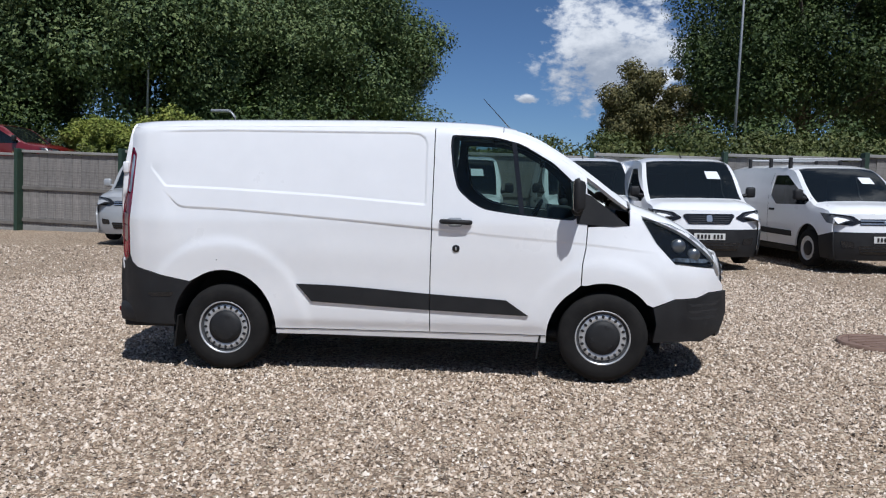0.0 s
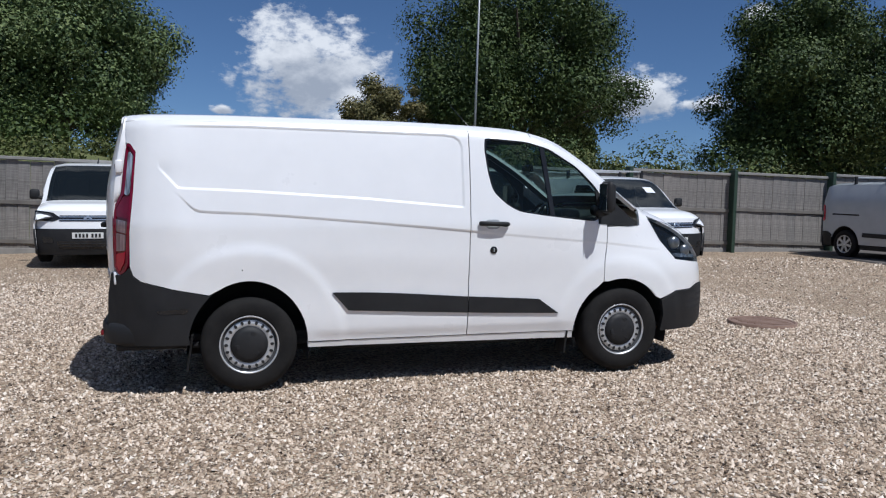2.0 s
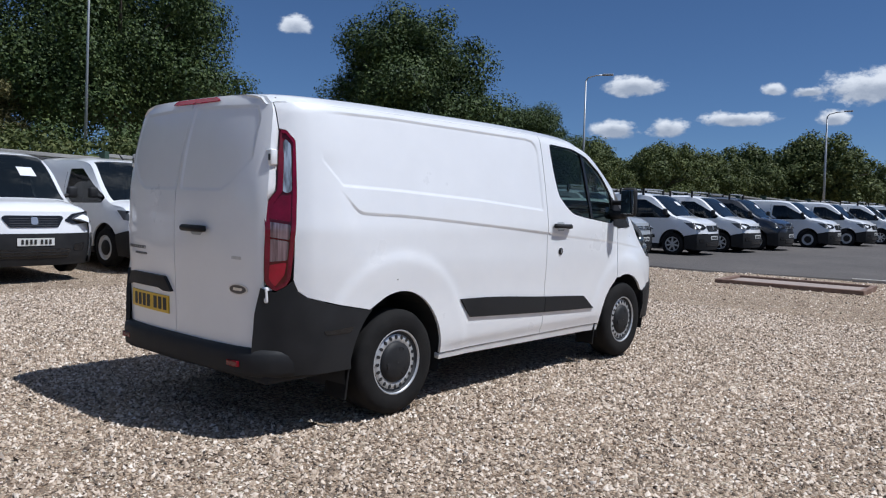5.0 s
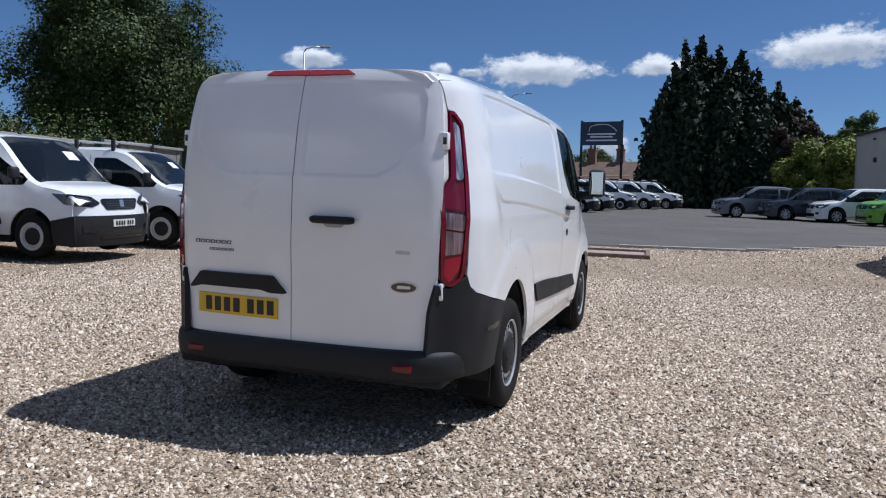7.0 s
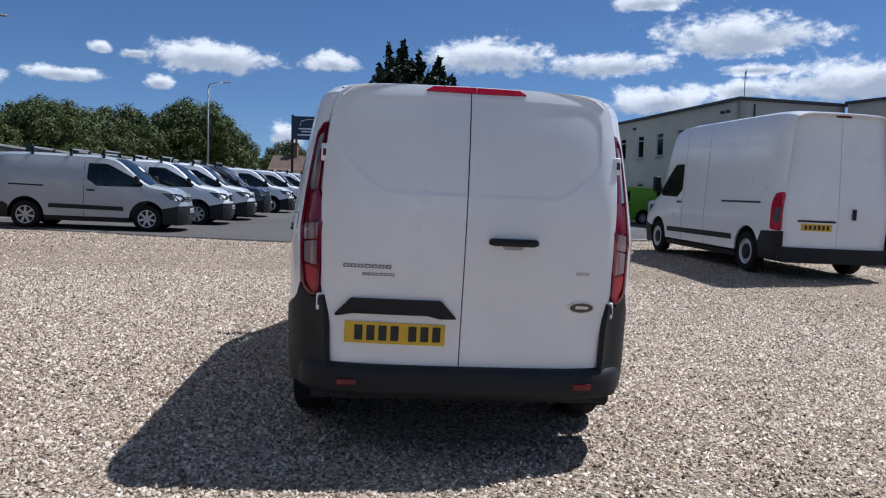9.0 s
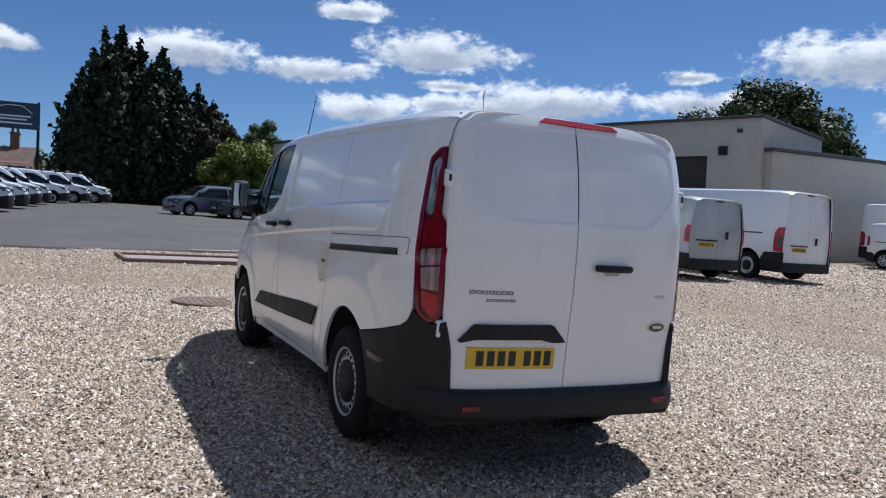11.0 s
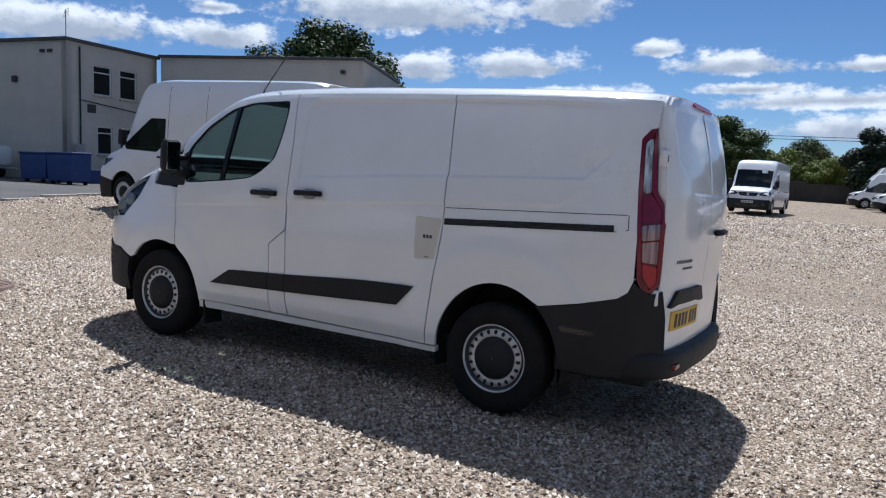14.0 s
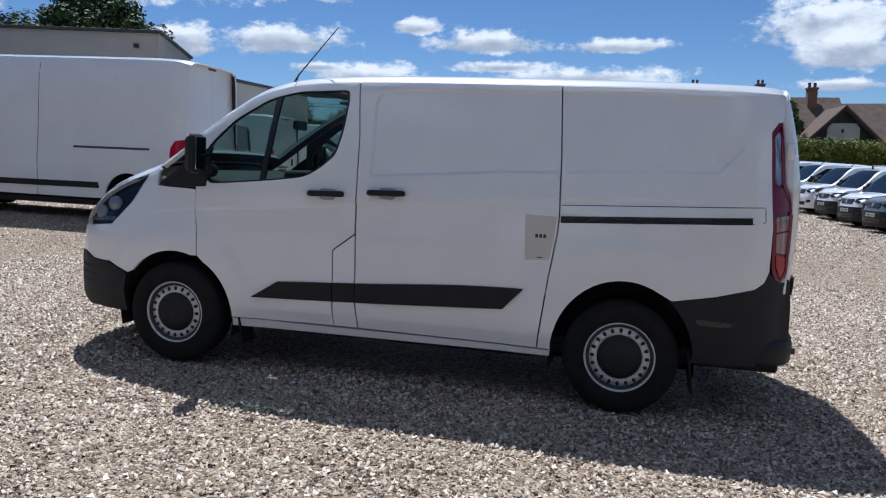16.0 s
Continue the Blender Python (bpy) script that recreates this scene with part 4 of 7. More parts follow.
    for i in range(3):
        z = 0.74 + 0.05 * i
        part("grille_bar", panel([(-0.45, z), (0.45, z), (0.45, z + 0.012), (-0.45, z + 0.012)], lambda y, z_: nose(y, z_) + np.array([0.022, 0, 0]), 0.06, thick=0.01), CHROME, gr)
    part("front_bumper", panel([(-0.64, 0.32), (0.64, 0.32), (0.64, 0.665), (-0.64, 0.665)], lambda y, z: nose(y, z) + np.array([0.012, 0, 0]), 0.06, thick=0.03), PLASTIC, van, "black plastic bumper", True)

    # rear doors
    xr = spline([0.3, 0.55, 0.8, 1.1, 1.35, 1.6, 1.8, 1.92, 1.99], [-0.965, -0.972, -0.980, -0.995, -0.990, -0.958, -0.912, -0.872, -0.835])

    def tailgate(depth=0.0, relief=True):
        field = REAR_FIELD

        def f(y, z):
            a = np.abs(y)
            x = xr(z) + 0.045 * (a / 0.76) ** 2.6 + 0.036 * (a / 0.76) ** 12 - depth
            if relief:
                x = x + 0.0058 * smoothstep(0.0, 0.012, poly_signed(a, z, field))
            return np.stack([x, y, z], 1)

        return f

    for s in (1, -1):
        def flip(f, s=s):
            return lambda y, z: f(s * y, z)
        out = [(0.003 + 0.040 * s, 0.498), (0.755, 0.506), (0.764, 0.90), (0.778, 1.33), (0.772, 1.55), (0.748, 1.76), (0.733, 1.85), (0.708, 1.90), (0.66, 1.935), (0.57, 1.951), (0.30, 1.957), (0.003 + 0.027 * s, 1.958)]
        rd = part("rear_door", panel([(s * y, z) for y, z in out], tailgate(), 0.026, thick=0.025, inner=1, lines=[[(s * q[0], q[1]) for q in shrink(REAR_FIELD, e) + shrink(REAR_FIELD, e)[:1]] for e in (-0.008, 0.0, 0.010, 0.020)]), [WHITE, TRIM_GREY], van, "white rear door with blank pressed window field", True)
        # the folded outer edge of the door, back to the lamp
        zs = np.linspace(0.845, 1.925, 40)
        ye = np.interp(zs, [0.552, 0.90, 1.33, 1.55, 1.76, 1.85, 1.90, 1.935], [0.755, 0.764, 0.778, 0.772, 0.748, 0.733, 0.708, 0.66])
        xb = np.interp(zs, [0.55, 0.86, 0.90, 1.05, 1.29, 1.345, 1.40, 1.60, 1.745, 1.93], [-0.925, -0.915, -0.905, -0.911, -0.911, -0.881, -0.851, -0.831, -0.812, -0.818])
        a = tailgate(-0.001)(s * ye, zs)
        b = HERO["side"](s)(xb, zs)
        b[:, 1] -= s * 0.006
        bm = bmesh.new()
        ra, rb_ = [bm.verts.new(v) for v in a], [bm.verts.new(v) for v in b]
        rc = [bm.verts.new((v[0] + 0.012, v[1] - s * 0.02, v[2])) for v in b]
        for i in range(len(zs) - 1):
            bm.faces.new((ra[i], ra[i + 1], rb_[i + 1], rb_[i]))
            bm.faces.new((rb_[i], rb_[i + 1], rc[i + 1], rc[i]))
        part("door_edge", bm, WHITE, rd, smooth=True)
        bm = bmesh.new()
        zs = np.linspace(0.500, 0.852, 8)
        a = tailgate(-0.010)(s * np.interp(zs, [0.552, 0.90], [0.748, 0.757]), zs)
        b = HERO["side"](s)(np.interp(zs, [0.55, 0.85], [-0.95, -0.918]), zs)
        ra, rb_ = [bm.verts.new(v) for v in a], [bm.verts.new(v) for v in b]
        for i in range(len(zs) - 1):
            bm.faces.new((ra[i], ra[i + 1], rb_[i + 1], rb_[i]))
        part("bumper_return", bm, PLASTIC, van, smooth=True)
        for hz in (1.585, 0.812):
            p = tailgate()(np.array([s * 0.77]), np.array([hz]))[0]
            bm = box((p[0] - 0.012, min(s * 0.74, s * 0.79), hz - 0.045), (p[0] + 0.035, max(s * 0.74, s * 0.79), hz + 0.045), 0.008)
            hg = part("hinge", bm, WHITE, rd, "white hinge cover", True)
            part("hinge_gap", box((p[0] - 0.0135, min(s * 0.765, s * 0.784), hz - 0.018), (p[0] - 0.002, max(s * 0.765, s * 0.782), hz + 0.018), 0.001), TRIM_GREY, rd)
        br = panel([(s * y, z) for y, z in [(0.002, 1.955), (0.225, 1.953), (0.262, 1.930), (0.002, 1.926)]], tailgate(0.012, False), 0.04, thick=0.03)
        part("high_brake_light", br, LAMP_RED, rd, "red brake light strip", True)
        if s > 0:
            trim = [(0.060, 0.755), (0.145, 0.846), (0.612, 0.846), (0.695, 0.757), (0.680, 0.750), (0.60, 0.768), (0.215, 0.768), (0.155, 0.753)]
            part("plate_trim", panel(rounded(trim, 0.012), tailgate(0.022), 0.03, thick=0.025), PLASTIC, rd, "black plastic plate light trim", True)
            pl = part("number_plate", panel([(0.117, 0.610), (0.637, 0.614), (0.637, 0.725), (0.117, 0.721)], tailgate(0.008), 0.06, thick=0.008), PLATE_Y, van, "yellow number plate with plain bars")
            for i in range(7):
                y0 = 0.585 - 0.062 * i - (0.03 if i > 3 else 0)
                part("plate_bar", panel([(y0, 0.629), (y0 - 0.042, 0.629), (y0 - 0.042, 0.708), (y0, 0.708)], tailgate(0.0095), 0.05, thick=0.001), INK, pl)
            for i in range(7):
                y0 = 0.655 - 0.036 * i
                part("badge_letter", panel([(y0, 1.004), (y0 - 0.029, 1.004), (y0 - 0.032, 1.023), (y0 - 0.003, 1.023)], tailgate(0.004), 0.02, holes=[[(y0 - 0.006, 1.008), (y0 - 0.025, 1.008), (y0 - 0.027, 1.018), (y0 - 0.008, 1.018)]], thick=0.004), BADGE, rd)
            for i in range(6):
                y0 = 0.556 - 0.028 * i
                part("badge_letter", panel([(y0, 0.966), (y0 - 0.022, 0.966), (y0 - 0.024, 0.980), (y0 - 0.002, 0.980)], tailgate(0.004), 0.02, holes=[[(y0 - 0.005, 0.969), (y0 - 0.019, 0.969), (y0 - 0.020, 0.977), (y0 - 0.006, 0.977)]], thick=0.004), BADGE, rd)
        else:
            # grey patch for the shaded cup behind the rear grip
            cup = rounded([(-0.15, 1.175), (-0.28, 1.175), (-0.27, 1.125), (-0.16, 1.125)], 0.03)
            part("handle_cup", panel(cup, tailgate(0.0015), 0.03, thick=0.004), SILVER, rd, smooth=True)
            p = tailgate()(np.array([-0.2]), np.array([1.165]))[0]
            bm = tube([(p[0] - 0.012, -0.095, 1.165), (p[0] - 0.03, -0.11, 1.165), (p[0] - 0.034, -0.21, 1.165), (p[0] - 0.03, -0.315, 1.165), (p[0] - 0.012, -0.332, 1.165)], [0.017, 0.02, 0.02, 0.02, 0.017], 12)
            part("door_handle", bm, PLASTIC, rd, "black plastic grip", True)
            oval = [(-0.600 + 0.075 * math.cos(a), 0.832 + 0.032 * math.sin(a)) for a in (2 * math.pi * i / 28 for i in range(28))]
            bd = part("oval_badge", panel(oval, tailgate(0.006), 0.03, thick=0.006), CHROME, van, "oval badge with chrome rim", True)
            oval2 = [(-0.600 + 0.065 * math.cos(a), 0.832 + 0.025 * math.sin(a)) for a in (2 * math.pi * i / 28 for i in range(28))]
            part("badge_field", panel(oval2, tailgate(0.0075), 0.03, thick=0.002), DARK_PAINT, bd, smooth=True)
            part("badge_mark", panel(rounded([(-0.565, 0.825), (-0.635, 0.825), (-0.638, 0.839), (-0.568, 0.842)], 0.006), tailgate(0.009), 0.02, thick=0.002), CHROME, bd)
            part("small_badge", panel(rounded([(-0.555, 1.004), (-0.630, 1.002), (-0.632, 1.020), (-0.557, 1.022)], 0.004), tailgate(0.003), 0.03, thick=0.003), STEEL, rd)
    part("door_gap", panel([(-0.755, 0.56), (0.755, 0.56), (0.75, 1.3), (0.70, 1.93), (-0.70, 1.93), (-0.75, 1.3)], tailgate(-0.03, False), 0.08, rim=False), DARK, van)
    # rear bumper bar with a step on top
    path = [(-0.60, -0.905), (-0.76, -0.882), (-0.86, -0.842), (-0.935, -0.775), (-0.985, -0.67), (-1.014, -0.5), (-1.026, 0.0), (-1.014, 0.5), (-0.985, 0.67), (-0.935, 0.775), (-0.86, 0.842), (-0.76, 0.882), (-0.60, 0.905)]
    sect = [(-0.05, 0.338), (-0.004, 0.352), (0.0, 0.375), (0.004, 0.43), (0.0, 0.472), (-0.012, 0.493), (-0.035, 0.503), (-0.10, 0.505)]
    bm = bmesh.new()
    rows = []
    for i, (x, y) in enumerate(path):
        a, b = Vector(path[max(i - 1, 0)]), Vector(path[min(i + 1, len(path) - 1)])
        n = Vector(((b - a).y, -(b - a).x)).normalized() * -1
        rows.append([bm.verts.new((x + n.x * d, y + n.y * d, z)) for d, z in sect])
    for a, b in zip(rows, rows[1:]):
        for i in range(len(sect) - 1):
            bm.faces.new((a[i], b[i], b[i + 1], a[i + 1]))
    bmesh.ops.recalc_face_normals(bm, faces=bm.faces)
    bp = part("rear_bumper", bm, PLASTIC, van, "black plastic bumper with step", True)
    for s in (1, -1):
        bm = box((-1.010, min(s * 0.565, s * 0.668), 0.398), (-0.975, max(s * 0.565, s * 0.668), 0.434), 0.006)
        part("reflector", bm, LAMP_DEEP, bp, "dark red reflector")
    # underside, exhaust
    part("floor_pan", join(box((-0.90, -0.80, 0.30), (3.7, 0.80, 0.36), 0.02), box((0.55, -0.60, 0.20), (2.3, 0.60, 0.30), 0.03)), DARK, van)
    part("axle", join(tube([(0, -0.75, 0.30), (0, 0.75, 0.30)], 0.05, 10), tube([(2.933, -0.75, 0.28), (2.933, 0.75, 0.28)], 0.04, 10)), DARK, van)
    part("exhaust_pipe", tube([(0.6, -0.35, 0.25), (-0.3, -0.45, 0.27), (-0.6, -0.5, 0.27)], 0.03, 10), STEEL, van)
    # cab: bulkhead, seats, dashboard, wheel
    part("bulkhead", box((1.60, -0.83, 0.4), (1.625, 0.83, 1.70), 0.01), TRIM_GREY, van, "grey cab bulkhead")
    part("load_lining", box((-0.80, -0.80, 0.36), (1.58, 0.80, 0.40), 0.0), DARK, van)
    for y0, y1 in ((-0.72, -0.22), (-0.12, 0.30), (0.30, 0.74)):
        st = thing("seat")
        st.parent = van
        c = (y0 + y1) / 2
        part("seat_base", box((1.80, y0, 0.62), (2.32, y1, 0.82), 0.05), CLOTH, st, smooth=True)
        part("backrest", box((1.70, y0, 0.78), (1.86, y1, 1.42), 0.06, Matrix.Translation((1.78, 0, 0.8)) @ Matrix.Rotation(radians(-10), 4, "Y") @ Matrix.Translation((-1.78, 0, -0.8))), CLOTH, st, smooth=True)
        part("headrest", box((1.60, c - 0.13, 1.45), (1.70, c + 0.13, 1.66), 0.04), CLOTH, st, smooth=True)
        part("headrest_post", join(tube([(1.66, c - 0.06, 1.36), (1.65, c - 0.06, 1.5)], 0.008, 6), tube([(1.66, c + 0.06, 1.36), (1.65, c + 0.06, 1.5)], 0.008, 6)), CHROME, st)
    bm = prism([(2.55, 0.75), (2.50, 1.05), (2.58, 1.20), (2.80, 1.26), (3.02, 1.30), (3.05, 0.75)], -0.80, 0.80, "y", 0.03)
    part("dashboard", bm, TRIM_GREY, van, smooth=True)
    part("instrument_hood", box((2.52, -0.62, 1.18), (2.72, -0.22, 1.31), 0.04), TRIM_GREY, van, smooth=True)
    bm = bmesh.new()
    ring = [(0.19 * math.cos(a), 0.19 * math.sin(a), 0) for a in (2 * math.pi * i / 24 for i in range(25))]
    join(bm, tube(ring, 0.016, 8, False))
    join(bm, box((-0.19, -0.02, -0.01), (0.19, 0.02, 0.01), 0.005))
    add_box(bm, (-0.07, -0.06, -0.02), (0.07, 0.06, 0.02), 0.015)
    bmesh.ops.transform(bm, verts=bm.verts, matrix=Matrix.Translation((2.38, -0.42, 1.18)) @ Matrix.Rotation(radians(-62), 4, "Y"))
    part("steering_wheel", bm, GLOSS_BLACK, van, smooth=True)
    part("rear_view_mirror", box((2.46, -0.10, 1.62), (2.50, 0.10, 1.69), 0.015), GLOSS_BLACK, van)
    part("sun_visor", join(box((2.05, -0.70, 1.845), (2.27, -0.25, 1.865), 0.008), box((2.05, 0.25, 1.845), (2.27, 0.70, 1.865), 0.008)), TRIM_GREY, van)
    # aerial on the roof
    an = part("roof_aerial", tube([(2.26, 0.62, 1.90), (2.22, 0.63, 1.965), (1.94, 0.66, 2.27)], [0.012, 0.005, 0.003], 8), GLOSS_BLACK, van, "thin black roof aerial", True)
    return van

# ---------------------------------------------------------------- ground
def ground_height(x, y):
    """Height of the yard over its sloping plane."""
    def step(a, b, v):
        t = min(max((v - a) / (b - a), 0), 1)
        return t * t * (3 - 2 * t)

    south = float(np.interp(-y, [18, 24, 30, 36, 45, 60, 90, 150, 400], [0, 0.08, 0.34, 0.60, 0.75, 1.15, 1.8, 3.0, 5.6]))
    return 0.22 * step(2, 7, -y) * step(3, 8, x) * (1 - step(20, 40, -y)) * (1 - step(18, 26, x)) + 0.07 * step(8.5, 12, y) * (1 - step(9, 14, x)) + south


def build_ground():
    bm = bmesh.new()
    xs = sorted(set([-2500, -900, -300, -120, -60, -40, -30, -24] + [-20 + 0.5 * i for i in range(81)] + [24, 28, 34, 42, 60, 90, 150, 300, 900, 2500]))
    ys = sorted(set([-2500, -900, -400, -150, -90, -75, -60, -52, -45, -40, -36, -33, -30, -27, -24, -21, -18] + [-15 + 0.5 * i for i in range(61)] + [18, 24, 34, 60, 90, 150, 300, 900, 2500]))
    grid = []
    for y in ys:
        row = []
        for x in xs:
            r = math.hypot(x - 1.5, y)
            z = 0.022 * (noise.noise((x * 0.5, y * 0.5, 0)) + 0.5 * noise.noise((x * 1.4, y * 1.4, 3))) * (1 if r < 20 else 0) - 0.008
            row.append(bm.verts.new((x, y, z + ground_height(x, y))))
        grid.append(row)
    for a, b in zip(grid, grid[1:]):
        for i in range(len(a) - 1):
            bm.faces.new((a[i], a[i + 1], b[i + 1], b[i]))
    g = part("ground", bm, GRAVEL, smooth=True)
    g.matrix_world = TILT
    tagged(g, "pale pinkish crushed stone gravel yard", "ground", kind="structure")
    # the asphalt drive, laid on the same slope
    edge = [(14.8, 13.5), (14.5, 12.0), (14.0, 8.4), (13.3, 5.5), (13.2, 2.6), (13.9, 0), (14.5, -3.0), (15.2, -5.0), (16.2, -7.5), (17.3, -10.5), (18.8, -15), (20.5, -21), (21.5, -28)]
    pts = dense(edge, 0.8, False)
    bm = bmesh.new()
    prev = None
    cols = [0, 0.05, 2, 4, 6, 9, 14, 22, 34, 60, 110, 180]
    for p in pts:
        wob = 0.10 * noise.noise((p.x * 0.9, p.y * 0.9, 7))
        row = []
        for i, c in enumerate(cols):
            x, y = p.x + c + wob * (i < 3), p.y
            row.append(bm.verts.new((x, y, ground_height(x, y) + (0.025 if i else -0.03))))
        if prev:
            for i in range(len(cols) - 1):
                bm.faces.new((prev[i], row[i], row[i + 1], prev[i + 1]))
        prev = row
    bmesh.ops.recalc_face_normals(bm, faces=bm.faces)
    if sum(f.normal.z for f in bm.faces) < 0:
        bmesh.ops.reverse_faces(bm, faces=bm.faces)
    a = part("road", bm, ASPHALT)
    a.matrix_world = TILT
    tagged(a, "worn grey asphalt drive beside the gravel", "road", kind="structure")


build_ground()
hero_van()

# ---------------------------------------------------------------- the other vehicles
def other_van(name, wb, fo, ro, H, W, hood, nose_z, ws, label, category="van", body=WHITE, bumper=PLASTIC, wheel=0.33, steel=False, cap=None,
              strip=False, rack=False, grille="slot", sides="van", mirror=PLASTIC, plate=PLATE_W, notice=False, rear_plate=True, grid=0.13, tipper=False, brow=0.0):
    """A parked van or car: nose to +x, rear axle at x = 0. ws: the screen's foot and head along x."""
    L = wb + fo
    foot, head = ws
    top = ([-ro - 0.05, -ro + 0.03, -ro + 0.3, 0.2, head - 0.55, head - 0.2, head, foot, (foot + L) / 2, L - 0.18, L - 0.05, L + 0.02],
           [H - 0.09, H - 0.05, H - 0.015, H, H, H - 0.025, H - 0.06, hood, (hood + nose_z) / 2 + 0.05, nose_z + 0.02, nose_z - 0.12, nose_z - 0.3])
    if sides == "car":
        top = ([-ro - 0.05, -ro + 0.1, -ro + 0.5, 0.5, head - 0.5, head, foot, (foot + L) / 2, L - 0.18, L - 0.05, L + 0.02],
               [0.95, 1.05, H - 0.14, H, H, H - 0.06, hood, (hood + nose_z) / 2 + 0.05, nose_z + 0.02, nose_z - 0.12, nose_z - 0.3])
    form = body_form(top, ([0.2, 0.45, 0.8, 1.05, 1.3, H * 0.86, H * 0.95], [W * 0.95, W * 0.99, W, W, W * 0.98, W * 0.90 if H < 2.3 else W * 0.94, W * 0.84 if H < 2.3 else W * 0.9]),
                     ([0, wb + 0.2, L - 0.3, L - 0.15, L], [1, 1, 0.985, 0.95, 0.8]), ([0, head, foot, L - 0.3, L], [1, 1, 0.95, 0.84, 0.66]),
                     ([-ro - 0.1, -ro, -ro + 0.12, -ro + 0.3, 0.0], [0.86, 0.93, 0.985, 1, 1]), 0.05, 0.17)
    v = thing(name, None, label, category, "parked vehicles")
    core = (wb / 2, 0, 0.9)
    off = form["drop"] + 0.003

    def nose(y, z):
        return np.stack([L - 0.28 * (np.abs(y) / W) ** 3 - np.clip(z - 0.6, 0, 1) * 0.22 - np.clip(0.35 - z, 0, 1) * 0.3, y, z], 1)

    def forward(d):
        return lambda y, z: nose(y, z) + np.array([d, 0, 0])

    def put(nm, outline, surf, mat, parent=None, lab="", g=grid, **kw):
        return part(nm, panel(outline, surf, g, core=core, **kw), mat, parent or v, lab, True)

    zr = wheel + 0.005
    ra, rb = wheel * 1.25, wheel * 1.3
    belt = hood - 0.06
    ztop = lambda x: form["zt"](x)
    for s in (-1, 1):
        surf = form["side"](s)

        def proud(d, surf=surf, s=s):
            def f(x, z):
                p = surf(x, z)
                p[:, 1] += s * d
                return p
            return f

        arch_b, arch_fr = arch(0, zr, ra, rb, 180, 0, 14), arch(wb, zr, ra, rb, 180, 0, 14)
        xs = [-ro + 0.01 + (L - 0.2 + ro) * i / 40 for i in range(41)]
        roofline = [(x, ztop(x) - off) for x in xs]
        outline = [(-ro + 0.01, 0.30)] + roofline + [(L - 0.19, 0.30)] + arch_fr[::-1] + arch_b[::-1]
        gap = 0.075
        a0 = head - 0.62 if sides == "van" else 0.0
        win = [(a0 + 0.06, H * 0.885 if H < 2.3 else 1.93), (head - 0.12, (H * 0.885 if H < 2.3 else 1.93)), (foot - 0.16, belt + 0.10), (foot - 0.22, belt), (a0 + 0.28, belt - 0.02), (a0 + 0.05, belt + 0.14)]
        wins = [win]
        if sides == "crew":
            wins.append([(0.75, H * 0.87), (a0 + head - 0.62 - 0.15, H * 0.87), (head - 0.80, belt + 0.05), (0.8, belt + 0.05)])
            win[0] = (head - 0.56, H * 0.885)
            win[4], win[5] = (head - 0.35, belt), (head - 0.56, belt + 0.1)
        if sides == "car":
            wins = [[(0.62, H - 0.14), (head - 0.15, H - 0.14), (foot - 0.2, belt + 0.08), (foot - 0.25, belt + 0.02), (0.62, belt + 0.03)], [(-0.35, H - 0.22), (0.54, H - 0.14), (0.54, belt + 0.03), (-0.5, belt + 0.08)]]
        if tipper:
            outline = [(0.62, 0.45), (0.62, H - 0.1)] + [p for p in roofline if p[0] > 0.7] + [(L - 0.19, 0.30)] + arch_fr[::-1] + [(wb - ra - 0.05, 0.35)]
            win[0], win[4], win[5] = (head - 0.62, H - 0.32), (head - 0.5, belt), (head - 0.62, belt + 0.1)
        sd = put("side_panel", outline, surf, [body, TRIM_GREY], holes=[rounded(w, 0.04) for w in wins], thick=0.03, inner=1)
        for w in wins:
            put("side_window", rounded(w, 0.04), proud(-0.008), GLASS_DARK, lab="dark side window", g=0.2, rim=False)
        if sides != "car" and not tipper:
            seam = a0 - 0.02
            for x in (seam, seam - 1.05):
                if x > 0.3:
                    put("door_seam", [(x - 0.005, 0.35), (x + 0.005, 0.35), (x + 0.005, H - 0.16), (x - 0.005, H - 0.16)], proud(0.002), DARK, g=0.2, rim=False)
            if s > 0 or H < 2.3:
                r0, r1 = (-ro + 0.62, -ro + 2.05) if H > 2.3 else (-ro + 0.35, seam - 0.9)
                put("side_rail", [(r0, belt - 0.03), (r1, belt - 0.04), (r1, belt - 0.075), (r0, belt - 0.065)], proud(0.004), TRIM_GREY if H > 2.3 else PLASTIC, g=0.3, thick=0.01)
        hx = (a0 if sides == "van" else 0.62) + 0.14
        put("door_handle", [(hx - 0.09, belt - 0.10), (hx + 0.09, belt - 0.10), (hx + 0.09, belt - 0.14), (hx - 0.09, belt - 0.14)], proud(0.02), PLASTIC, g=0.2, thick=0.02)
        if strip:
            put("side_strip", [(ra + 0.12, 0.62), (wb - ra - 0.14, 0.60), (wb - ra - 0.12, 0.50), (ra + 0.10, 0.52)], proud(0.014), PLASTIC, lab="black rubbing strip", g=0.2, thick=0.02)
        put("sill", [(ra, 0.31), (wb - ra, 0.31), (wb - ra, 0.22), (ra, 0.22)], proud(-0.02), PLASTIC if bumper is PLASTIC else body, g=0.3, thick=0.05)
        # black corners
        put("bumper_corner", [(wb + ra * 0.9, 0.21), (L - 0.16, 0.20), (L - 0.16, 0.66), (wb + ra * 0.85, 0.58)], proud(0.008), bumper, g=0.1, thick=0.03)
        put("bumper_corner", [(-ro - 0.02, 0.28), (-ra * 0.95, 0.28), (-ra * 0.93, 0.55), (-ra * 1.2, 0.62 if H < 2.3 else 0.74), (-ro - 0.02, 0.62 if H < 2.3 else 0.76)], proud(0.008), bumper, g=0.1, thick=0.03)
